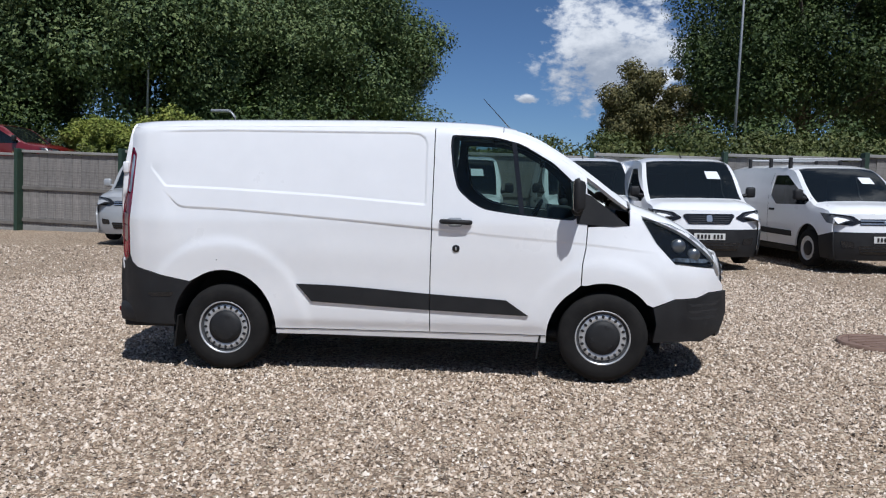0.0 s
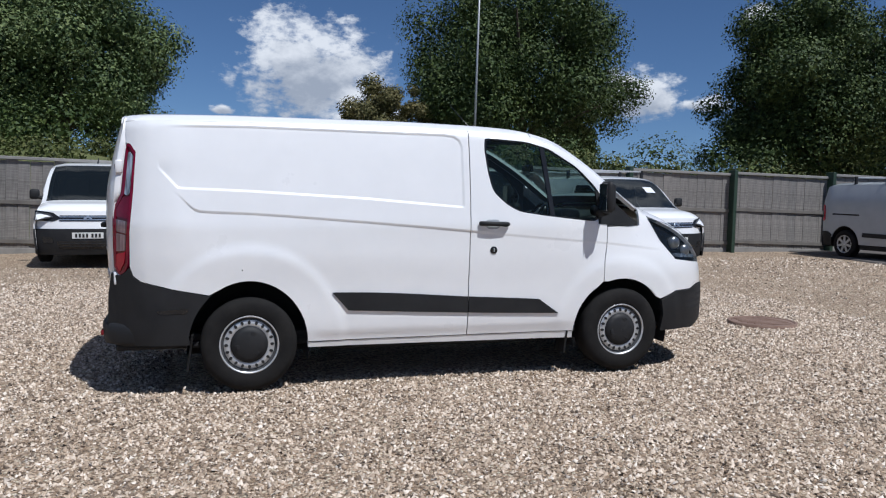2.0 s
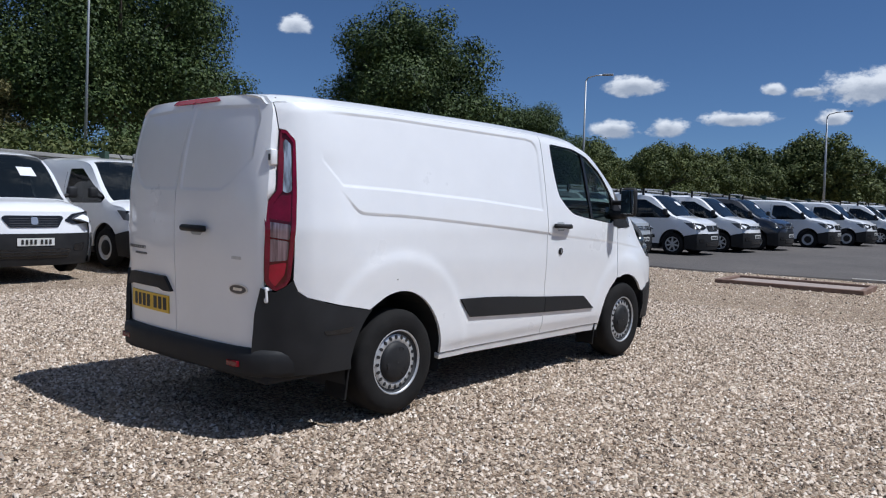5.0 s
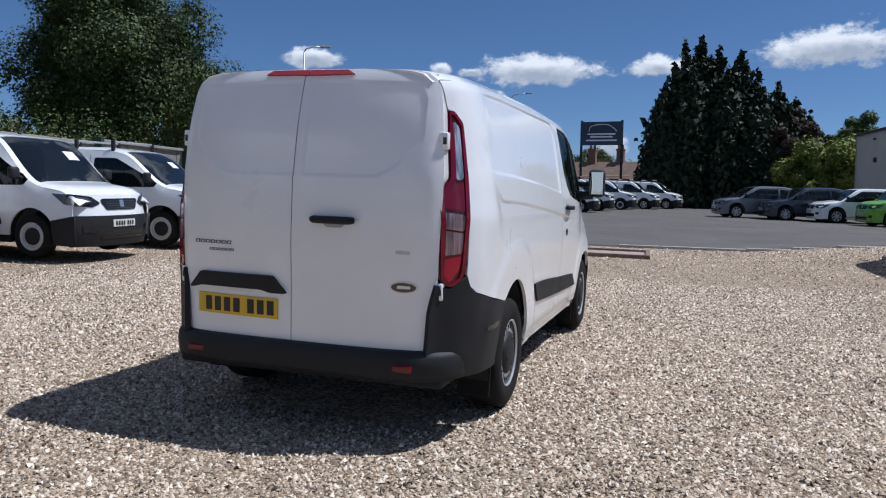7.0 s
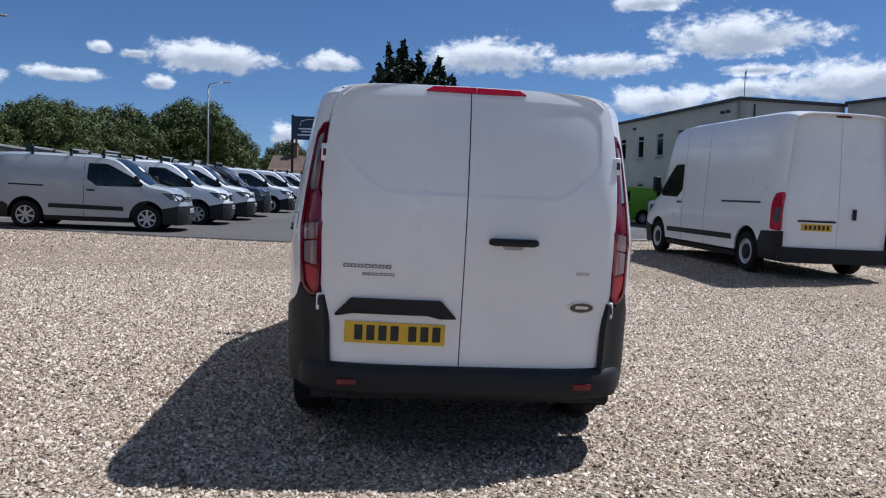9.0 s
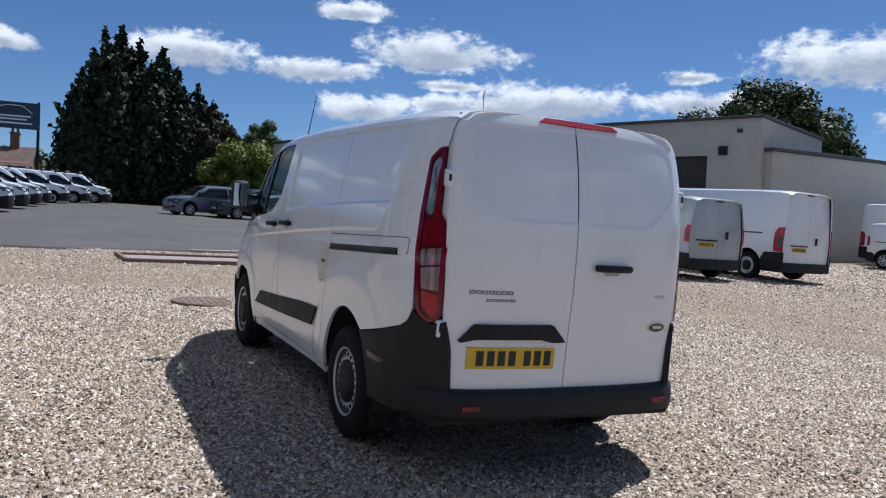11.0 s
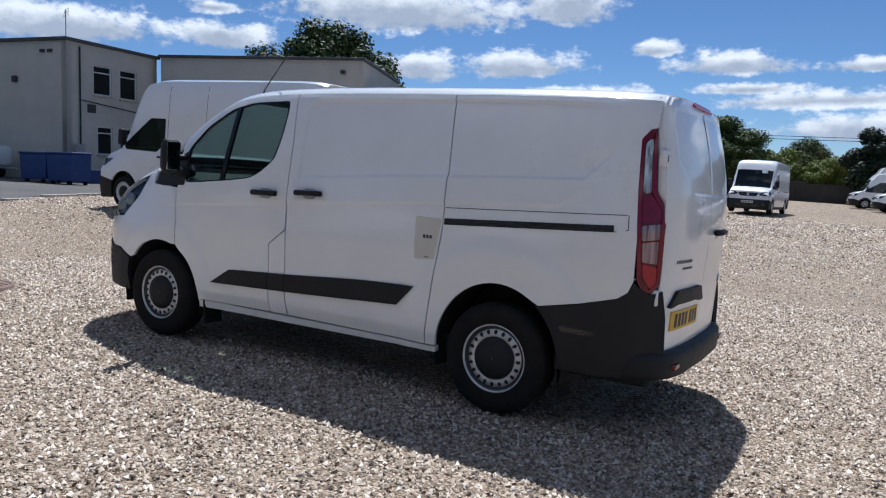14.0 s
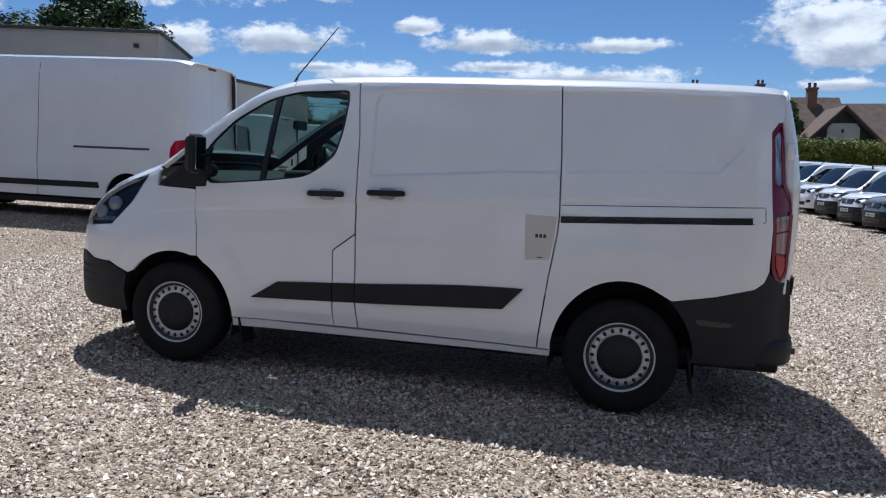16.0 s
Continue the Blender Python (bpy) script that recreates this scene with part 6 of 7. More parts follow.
def board_mat(name, c1, c2):
    m = material(name, c1, 0.9)
    v = coords(m, (6, 6, 0.6))
    n = node(m, "ShaderNodeTexNoise", Scale=3.0, Detail=6.0)
    link(m, v, n.inputs["Vector"])
    info = m.node_tree.nodes.new("ShaderNodeObjectInfo")
    tone = ramp(m, info.outputs["Random"], [(0, (0.9, 0.9, 0.9)), (1, (1.08, 1.06, 1.04))])
    band = node(m, "ShaderNodeTexNoise", Scale=1.0, Detail=5.0, Roughness=0.7)
    link(m, coords(m, (1.6, 1.6, 24)), band.inputs["Vector"])
    tone = mix(m, 1.0, tone, ramp(m, band.outputs[0], [(0.3, (0.66, 0.65, 0.64)), (0.5, (1.0, 1.0, 1.0)), (0.7, (1.28, 1.27, 1.25))]), "MULTIPLY")
    link(m, mix(m, 1.0, ramp(m, n.outputs[0], [(0.3, c1), (0.7, c2)]), tone, "MULTIPLY"), shader(m).inputs["Base Color"])
    bump(m, n.outputs[0], 0.5, 0.01)
    return m


BOARD = board_mat("fence_board", (0.27, 0.255, 0.24), (0.17, 0.16, 0.15))
FENCE_CAP = noisy("grey_coping", (0.30, 0.29, 0.27), (0.23, 0.22, 0.205), 3.0, 0.9)
FENCE_DARK = noisy("dark_wall", (0.045, 0.043, 0.04), (0.07, 0.066, 0.06), 1.5, 0.9)
BLUE = noisy("blue_steel", (0.015, 0.04, 0.16), (0.025, 0.06, 0.2), 4.0, 0.55)
SIGN_BLUE = noisy("sign_blue", (0.015, 0.03, 0.06), (0.02, 0.04, 0.075), 2.0, 0.5)
TILES = noisy("roof_tiles", (0.165, 0.105, 0.078), (0.10, 0.068, 0.054), 2.0, 0.9, bump_scale=8.0, bump_depth=0.05)
GABLE_WOOD = noisy("dark_gable_boards", (0.035, 0.028, 0.024), (0.022, 0.018, 0.016), 6.0, 0.7, bump_scale=20.0, bump_depth=0.01)
BRICK = noisy("house_brick", (0.24, 0.13, 0.09), (0.17, 0.09, 0.065), 5.0, 0.9, bump_scale=14.0, bump_depth=0.01)
RUST = noisy("rusty_steel", (0.18, 0.11, 0.082), (0.26, 0.18, 0.14), 6.0, 0.8, 0.2, bump_scale=50.0, bump_depth=0.003)
CONCRETE = noisy("kerb_concrete", (0.46, 0.43, 0.39), (0.36, 0.34, 0.31), 6.0, 0.9, bump_scale=60.0, bump_depth=0.003)
WINDOW_GLASS = glass_mat("window_glass", (0.35, 0.38, 0.40), 0.6)
build_fence()


def post(name, x, y, height, arm, label, r=0.09):
    m = upright(x, y)
    t = thing(name, m, label, "lamp post" if arm else "pole", "poles")
    part("pole", tube([(0, 0, -0.2), (0, 0, height * 0.5), (0, 0, height)], [r, r * 0.75, r * 0.5], 10), GALV, t, smooth=True)
    part("base", tube([(0, 0, -0.2), (0, 0, 0.9)], r * 1.5, 10), GALV, t, smooth=True)
    if arm:
        part("arm", tube([(0, 0, height), (arm * 0.12, 0, height + 0.22), (arm * 0.5, 0, height + 0.36), (arm, 0, height + 0.42)], 0.045, 8), GALV, t, smooth=True)
        part("lamp_head", box((arm - 0.1, -0.13, height + 0.36), (arm + 0.65, 0.13, height + 0.48), 0.04), GALV, t)
    return t


post("street_lamp", 43.6, 24.3, 10.0, 1.2, "grey steel street lamp with angled arm", 0.10).matrix_world @= Matrix.Rotation(radians(-60), 4, "Z")
post("street_lamp", 74.7, 17.2, 10.3, 1.5, "grey steel street lamp beyond the drive", 0.13).matrix_world @= Matrix.Rotation(radians(-85), 4, "Z")
post("lamp_post", -8.2, 21.2, 3.4, 0.35, "small grey lamp post behind the fence", 0.05).matrix_world @= Matrix.Rotation(radians(170), 4, "Z")
post("flag_pole", 12.0, 30.5, 15.0, 0, "tall thin pale steel pole behind fence", 0.075)
post("flag_pole", -14.2, 26.5, 15.0, 0, "tall thin pale steel pole among trees", 0.06)


def build_wires():
    w = thing("power_lines", None, "thin overhead wires strung beyond the yard", "wires")
    for dz in (0.0, 0.35):
        pts = [TILT @ Vector((-30 + 9 * i, -94.0, 8.4 + dz + 0.012 * (i - 5) ** 2)) for i in range(11)]
        part("wire", tube([tuple(p) for p in pts], 0.03, 5), DARK, w)
    for x in (-30, 60):
        m = TILT @ Vector((x, -94.0, 0))
        part("wooden_pole", tube([(m.x, m.y, m.z - 1), (m.x, m.y, m.z + 9.6)], [0.16, 0.11], 8), BARK, w)


build_wires()


def window_unit(parent, m, w, h, bars=1, name="window"):
    """A framed window: frame, panes and sill, set into an opening that faces +y of m."""
    win = thing(name)
    win.parent = parent
    win.matrix_basis = m
    for lo, hi in (((0, -0.10, 0), (0.06, -0.03, h)), ((w - 0.06, -0.10, 0), (w, -0.03, h)), ((0.06, -0.10, 0), (w - 0.06, -0.03, 0.06)), ((0.06, -0.10, h - 0.06), (w - 0.06, -0.03, h))):
        part("frame", box(lo, hi, 0.004), FRAME_WHITE, win)
    part("frame", box((0.06, -0.095, h * 0.74), (w - 0.06, -0.035, h * 0.74 + 0.05), 0.004), FRAME_WHITE, win)
    part("pane", box((0.05, -0.075, 0.05), (w - 0.05, -0.065, h * 0.75)), WINDOW_GLASS, win)
    part("pane", box((0.05, -0.075, h * 0.77), (w - 0.05, -0.065, h - 0.05)), WINDOW_GLASS, win)
    part("sill", box((-0.05, -0.05, -0.07), (w + 0.05, 0.09, 0.0), 0.01), CONCRETE, win)
    # black block behind the panes: the room's shade put into colour
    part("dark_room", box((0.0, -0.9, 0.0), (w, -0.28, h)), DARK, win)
    return win


FRAME_WHITE = noisy("window_frame", (0.60, 0.60, 0.58), (0.52, 0.52, 0.5), 8.0, 0.5)


def flat_wall(parent, m, w, h0, h1, holes, thick=0.25, mat=None, name="wall"):
    """A wall in the plane y = 0 of m, facing +y, with openings (x0, z0, x1, z1) through it."""
    outline = [(0, h0), (w, h0), (w, h1), (0, h1)]
    gaps = [[(a, b), (c, b), (c, d), (a, d)] for a, b, c, d in holes]
    bm = panel(outline, lambda x, z: np.stack([x, 0 * x, z], 1), 3.0, holes=gaps, thick=thick, inner=1, step=3.0, core=(w / 2, -5.0, 2.0))
    ob = part(name, bm, [mat or RENDER] * 2, parent)
    ob.matrix_basis = m
    return ob


def build_offices():
    yaw = 10.5
    o = thing("office_building", upright(27.6, -15.05, 0.0, yaw), "cream rendered two-storey office building with flat roof", "building")
    H, L, D = 5.76, 22.7, 5.4
    back = Matrix.Identity(4)
    long_holes = [(x, 3.76, x + 0.68, 4.95) for x in (4.2, 6.13, 8.05, 9.96, 11.8, 13.64)] + [(16.85, 2.4, 17.3, 5.1)] + [(x, 1.62, x + 0.68, 2.42) for x in (4.15, 6.08, 8.0, 9.9)]
    flat_wall(o, back, L, -0.6, H, long_holes)
    for a, b, c, d in long_holes:
        window_unit(o, Matrix.Translation((a, 0, b)), c - a, d - b)
    # gable facing the yard
    turn = Matrix.Translation((0, -D, 0)) @ Matrix.Rotation(radians(90), 4, "Z")
    gable_holes = [(D - 2.50, 3.72, D - 1.45, 4.98), (D - 4.05, 3.68, D - 3.0, 4.98), (D - 2.55, 1.2, D - 1.65, 2.42), (D - 3.95, 1.2, D - 3.0, 2.42)]
    flat_wall(o, turn, D, -0.6, H, gable_holes)
    for a, b, c, d in gable_holes:
        window_unit(o, turn @ Matrix.Translation((a, 0, b)), c - a, d - b)
    flat_wall(o, Matrix.Translation((L, 0, 0)) @ Matrix.Rotation(radians(-90), 4, "Z"), D, -0.6, H, [])
    flat_wall(o, Matrix.Translation((L, -D, 0)) @ Matrix.Rotation(radians(180), 4, "Z"), L, -0.6, H, [])
    part("roof", box((-0.12, -D - 0.12, H), (L + 0.12, 0.12, H + 0.14), 0.02), CAPPING, o, "dark flat roof edge")
    part("downpipe", tube([(15.1, 0.07, 0), (15.1, 0.07, 5.5)], 0.06, 8), GLOSS_BLACK, o)
    part("downpipe", tube([(-0.07, -0.65, 0.4), (-0.07, -0.65, 5.6)], 0.035, 8), GLOSS_BLACK, o)
    part("cable_run", tube([(-0.05, -0.65, 3.45), (-0.05, -4.8, 3.10)], 0.025, 6), TRIM_GREY, o)
    part("aerial_mast", tube([(0.6, -0.6, H), (0.6, -0.6, H + 1.35)], 0.02, 6), GALV, o)
    part("aerial_boom", tube([(0.25, -0.35, H + 1.2), (1.0, -0.9, H + 1.28)], 0.012, 6), GALV, o)
    for i in range(5):
        part("aerial_rod", tube([(0.3 + 0.15 * i, -0.55 - 0.08 * i + 0.1, H + 1.06), (0.3 + 0.15 * i, -0.45 - 0.1 * i, H + 1.40)], 0.006, 5), GALV, o)
    for x, z in ((2.6, 4.1), (19.4, 4.0)):
        part("wall_lamp", box((x, 0.0, z), (x + 0.22, 0.14, z + 0.26), 0.02), TRIM_GREY, o)
    for x in (0.7, 1.1, 8.9, 10.9, 19.6):
        part("roof_vent", box((x, 0.0, 5.30), (x + 0.22, 0.10, 5.42), 0.02), TRIM_GREY, o)
    part("louvre", box((-0.04, -1.55, 2.95), (0.0, -1.1, 3.3), 0.01), TRIM_GREY, o)
    # lower wing with the roller door
    w = thing("workshop", upright(28.1, -20.2, 0.0, math.degrees(math.atan2(-3.8, -8.8))), "cream rendered workshop with a dark roller door", "building")
    LW = 9.6
    WH = 5.90
    door = (4.3, -0.2, 7.3, 4.35)
    flat_wall(w, Matrix.Translation((LW, 0, 0)) @ Matrix.Rotation(radians(180), 4, "Z"), LW, -0.8, WH, [(LW - door[2], door[1], LW - door[0], door[3]), (LW - 3.4, 2.9, LW - 2.6, 4.2)])
    part("roller_door", box((door[0], 0.12, door[1]), (door[2], 0.2, door[3]), 0.0), FENCE_DARK, w)
    for i in range(15):
        part("door_slat", box((door[0], 0.09, door[1] + 0.3 * i + 0.02), (door[2], 0.14, door[1] + 0.3 * i + 0.27), 0.01), FENCE_DARK, w)
    part("window_pane", box((2.6, 0.1, 2.9), (3.4, 0.12, 4.2)), WINDOW_GLASS, w)
    # black block again, painted shade of the workshop interior
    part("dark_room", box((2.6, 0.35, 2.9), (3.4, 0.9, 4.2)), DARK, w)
    part("roof", box((-0.1, -0.12, WH), (LW + 0.12, 9.0, WH + 0.13), 0.02), CAPPING, w, "dark flat roof edge")
    part("side_wall", box((LW - 0.25, 0.26, -0.8), (LW, 9.0, WH - 0.003), 0.0), RENDER, w)
    part("wall_lamp", box((3.6, -0.14, 4.2), (3.85, 0, 4.5), 0.02), TRIM_GREY, w)
    part("wall_vent", box((7.8, -0.10, 4.35), (8.2, 0, 4.75), 0.02), GLOSS_BLACK, w)
    part("flood_lamp", box((8.6, -0.2, 5.3), (8.8, 0, 5.45), 0.02), TRIM_GREY, w)
    s = thing("store_building", upright(19.35, -24.45, 0.0, -87.5), "low cream rendered store behind the workshop", "building")
    part("wall", box((0.0, -0.3, -0.8), (16, 5.0, 4.9), 0.02), RENDER, s)
    part("roof", box((-0.1, -0.45, 4.9), (16.1, 5.1, 5.05), 0.02), CAPPING, s, "dark flat roof edge")
    # things along the foot of the wall
    for i, (bw, bh) in enumerate(((1.25, 1.18), (1.35, 1.12))):
        bx = thing("waste_bin", upright(25.3 + 1.42 * i, -13.55 + 0.14 * i, None, yaw), "dark blue wheeled waste bin beside the wall", "bin", "waste bins")
        part("bin_body", prism([(-bw / 2 + 0.06, 0.16), (bw / 2 - 0.06, 0.16), (bw / 2, bh), (-bw / 2, bh)], -0.48, 0.48, "y", 0.03), BLUE, bx)
        part("bin_lid", box((-bw / 2 - 0.03, -0.52, bh), (bw / 2 + 0.03, 0.52, bh + 0.07), 0.03), BLUE, bx)
        for wx in (-0.4, 0.4):
            for wy in (-0.38, 0.38):
                bm = lathe([(0.02, -0.03), (0.09, -0.03), (0.09, 0.03), (0.02, 0.03)], 12)
                bmesh.ops.translate(bm, verts=bm.verts, vec=(wx, wy, 0.09))
                part("castor", bm, RUBBER, bx)
    mt = thing("meter_box", upright(27.46, -15.5, None, yaw), "small grey meter box with pipes on the wall", "meter box")
    part("box_case", box((-0.12, -0.2, 1.15), (0.0, 0.2, 1.62), 0.015), GALV, mt)
    for y in (-0.55, 0.12, 0.45):
        part("pipe", tube([(-0.06, y, 0.0), (-0.06, y, 1.2)], 0.03, 6), GALV, mt)
    for i, (px, py, h, mat) in enumerate(((26.9, -15.6, 0.55, BLUE), (26.8, -16.5, 0.42, GALV), (26.75, -17.3, 0.5, TRIM_GREY), (26.9, -18.1, 0.36, CONCRETE))):
        tb = thing("storage_tub", upright(px, py, None, 13 * i), "scuffed plastic storage tub by the wall foot", "tub", "storage tubs")
        part("tub_body", prism([(-0.26, 0.0), (0.26, 0.0), (0.32, h), (-0.32, h)], -0.28, 0.28, "y", 0.02), mat, tb)
        part("tub_rim", box((-0.35, -0.31, h), (0.35, 0.31, h + 0.04), 0.012), mat, tb)
    tr = thing("box_trailer", upright(29.6, -13.4, None, yaw), "small white covered trailer by the wall", "trailer")
    part("trailer_body", box((0, -0.7, 0.45), (1.9, 0.7, 1.35), 0.18), WHITE2, tr, smooth=True)
    for sgn in (-1, 1):
        bm = lathe([(0.05, -0.08), (0.28, -0.08), (0.28, 0.08), (0.05, 0.08)], 20)
        bmesh.ops.translate(bm, verts=bm.verts, vec=(0.9, sgn * 0.74, 0.28))
        part("wheel", bm, RUBBER, tr, smooth=True)
    part("drawbar", tube([(-0.9, 0, 0.4), (0.1, 0, 0.45)], 0.04, 8), GALV, tr)
    gn = thing("storage_box", upright(58.0, -5.5), "dark green steel storage box", "container")
    part("box_body", box((-1.2, -1.5, 0), (1.2, 1.5, 2.2), 0.04), FENCE_POST, gn)
    part("box_door", box((-1.25, -1.0, 0.1), (-1.2, 1.0, 2.0), 0.01), FENCE_POST, gn)


build_offices()


def build_sign():
    s = thing("sign_board", upright(53.2, 5.2, None, 0), "dark blue sign board with pale car outline and bars", "sign")
    for y in (-1.45, 1.45):
        part("sign_post", tube([(0, y, -0.2), (0, y, 6.2)], 0.09, 8), GLOSS_BLACK, s)
    bd = part("board", box((-0.13, -1.5, 4.4), (-0.05, 1.5, 6.1), 0.01), SIGN_BLUE, s)
    part("car_outline", tube([(-0.14, 0.9, 5.4), (-0.14, 0.8, 5.75), (-0.14, 0.3, 5.9), (-0.14, -0.5, 5.88), (-0.14, -0.9, 5.6), (-0.14, -1.1, 5.4)], 0.03, 6), PLATE_W, s)
    for z, w in ((5.15, 1.0), (4.95, 0.8), (4.7, 1.1)):
        part("text_bar", box((-0.145, -w, z), (-0.13, w, z + 0.1)), PAPER, s)


build_sign()


def build_covers():
    m = thing("manhole_cover", TILT @ Matrix.Translation((5.72, 0.85, ground_height(5.7, 0.8) + 0.006)), "round rusty iron manhole cover set in gravel", "manhole")
    part("cover_frame", lathe([(0.37, -0.03), (0.37, 0.018), (0.345, 0.020), (0.335, 0.010)], 40, "z"), RUST, m, smooth=True)
    part("cover_plate", lathe([(0.335, 0.008), (0.32, 0.014), (0.16, 0.015), (0.002, 0.015)], 40, "z"), RUST, m)
    for i in range(-3, 4):
        part("cover_rib", box((-0.28 + abs(i) * 0.03, i * 0.08 - 0.012, 0.014), (0.28 - abs(i) * 0.03, i * 0.08 + 0.012, 0.021), 0.002), RUST, m)
    d = thing("inspection_slab", TILT @ Matrix.Translation((11.6, 0.2, ground_height(11.6, 0.2) + 0.004)) @ Matrix.Rotation(radians(4), 4, "Z"), "rectangular reddish drain slab with raised edges", "drain cover")
    part("slab", box((-0.60, -1.15, -0.05), (0.60, 1.15, 0.025), 0.01), SLAB, d)
    for lo, hi in (((-0.68, -1.25, -0.05), (-0.60, 1.25, 0.07)), ((0.60, -1.25, -0.05), (0.68, 1.25, 0.07)), ((-0.60, -1.25, -0.05), (0.60, -1.16, 0.07)), ((-0.60, 1.16, -0.05), (0.60, 1.25, 0.07))):
        part("slab_edge", box(lo, hi, 0.012), RUST, d)
    k = thing("kerb", None, "pale flush concrete kerb along the drive", "kerb", kind="structure")
    pts = dense([(13.88, -0.2), (14.45, -3.0), (15.15, -5.0), (16.15, -7.5), (17.25, -10.5), (18.7, -15)], 0.92, False)
    for p, q in zip(pts, pts[1:]):
        yaw = math.degrees(math.atan2(q.y - p.y, q.x - p.x))
        ob = part("kerb_stone", box((0.005, -0.06, -0.15), ((q - p).length - 0.005, 0.06, 0.055), 0.012), CONCRETE, k)
        ob.matrix_basis = TILT @ pose(p.x, p.y, ground_height(p.x, p.y), 0, 0, yaw)


SLAB = noisy("pink_concrete", (0.38, 0.31, 0.27), (0.30, 0.245, 0.215), 5.0, 0.9, bump_scale=70.0, bump_depth=0.003)
build_covers()


# ---------------------------------------------------------------- trees
def leaf_mat(name, dark, mid, light):
    m = material(name, mid, 0.65, 0, 0.3)
    g = m.node_tree.nodes.new("ShaderNodeNewGeometry")
    tone = ramp(m, g.outputs["Random Per Island"], [(0.0, dark), (0.45, mid), (1.0, light)])
    v = coords(m)
    n = node(m, "ShaderNodeTexNoise", Scale=0.5, Detail=3.0)
    link(m, v, n.inputs["Vector"])
    wash = ramp(m, n.outputs[0], [(0.3, (0.75, 0.8, 0.7)), (0.7, (1.2, 1.12, 1.0))])
    link(m, mix(m, 1.0, tone, wash, "MULTIPLY"), shader(m).inputs["Base Color"])
    return m


OAK = leaf_mat("oak_leaf", (0.018, 0.036, 0.010), (0.040, 0.070, 0.018), (0.095, 0.130, 0.038))
MAPLE = leaf_mat("maple_leaf", (0.034, 0.060, 0.024), (0.080, 0.122, 0.045), (0.17, 0.215, 0.090))
OLIVE = leaf_mat("olive_leaf", (0.055, 0.056, 0.022), (0.110, 0.106, 0.042), (0.19, 0.165, 0.075))
ASH = leaf_mat("ash_leaf", (0.030, 0.055, 0.014), (0.060, 0.098, 0.024), (0.11, 0.15, 0.04))
YEL = leaf_mat("hedge_leaf", (0.08, 0.11, 0.017), (0.16, 0.20, 0.033), (0.27, 0.29, 0.07))
BRAMBLE = leaf_mat("bramble_leaf", (0.035, 0.052, 0.012), (0.07, 0.09, 0.024), (0.13, 0.14, 0.05))
DRY = leaf_mat("dry_leaf", (0.06, 0.06, 0.02), (0.10, 0.10, 0.035), (0.16, 0.14, 0.06))
COPPER = leaf_mat("copper_leaf", (0.026, 0.018, 0.011), (0.050, 0.034, 0.020), (0.095, 0.066, 0.040))
FIR = leaf_mat("conifer_leaf", (0.007, 0.016, 0.008), (0.014, 0.028, 0.013), (0.032, 0.050, 0.023))
FAR = leaf_mat("far_leaf", (0.036, 0.056, 0.014), (0.075, 0.100, 0.026), (0.135, 0.155, 0.048))


def leaves(name, blobs, count, size, mat, seed, droop=0.0, fill=0.22, inner=1.7):
    """A crown of many small leaf sprays over a cluster of rounded clumps (x, y, z, r), with larger shaded sprays inside."""
    rng = np.random.RandomState(seed)
    b = np.array(blobs)
    weight = b[:, 3] ** 2
    pick = rng.choice(len(b), count, p=weight / weight.sum())
    d = rng.normal(size=(count, 3))
    d /= np.linalg.norm(d, axis=1)[:, None]
    deep = rng.rand(count) < fill
    r = np.where(deep, rng.uniform(0.35, 0.8, count), 0.80 + 0.36 * rng.rand(count) ** 1.6)
    c = b[pick, :3] + d * (b[pick, 3] * r)[:, None] * np.array([1, 1, 0.85])
    n = d + rng.normal(size=(count, 3)) * 0.55 + np.array([0, 0, 0.35])
    n /= np.linalg.norm(n, axis=1)[:, None]
    t = np.cross(n, rng.normal(size=(count, 3)))
    t /= np.linalg.norm(t, axis=1)[:, None]
    t[:, 2] -= droop
    s = np.cross(n, t)
    k = (size * rng.uniform(0.5, 1.45, count) * np.where(deep, inner, 1.0))[:, None]
    v = np.stack([c - t * k, c + s * k * 0.8 + t * k * 0.35, c - s * k * 0.6 + t * k * 0.75], 1).reshape(-1, 3)
    me = bpy.data.meshes.new(name)
    me.vertices.add(len(v))
    me.vertices.foreach_set("co", v.ravel())
    me.loops.add(count * 3)
    me.loops.foreach_set("vertex_index", np.arange(count * 3))
    me.polygons.add(count)
    me.polygons.foreach_set("loop_start", np.arange(count) * 3)
    me.polygons.foreach_set("loop_total", np.full(count, 3))
    me.update()
    me.validate()
    me.materials.append(mat)
    return me


def crown_blobs(seed, n, rx, rz, cz, low=-0.75, rmin=0.12, rmax=0.31):
    rng = np.random.RandomState(seed)
    out = [(0, 0, cz, 0.60 * min(rx, rz))]
    while len(out) < n:
        d = rng.normal(size=3)
        d /= np.linalg.norm(d)
        if d[2] < low:
            continue
        f = rng.uniform(0.45, 0.90)
        out.append((d[0] * rx * f, d[1] * rx * f, cz + d[2] * rz * f, rng.uniform(rmin, rmax) * rx))
    return out


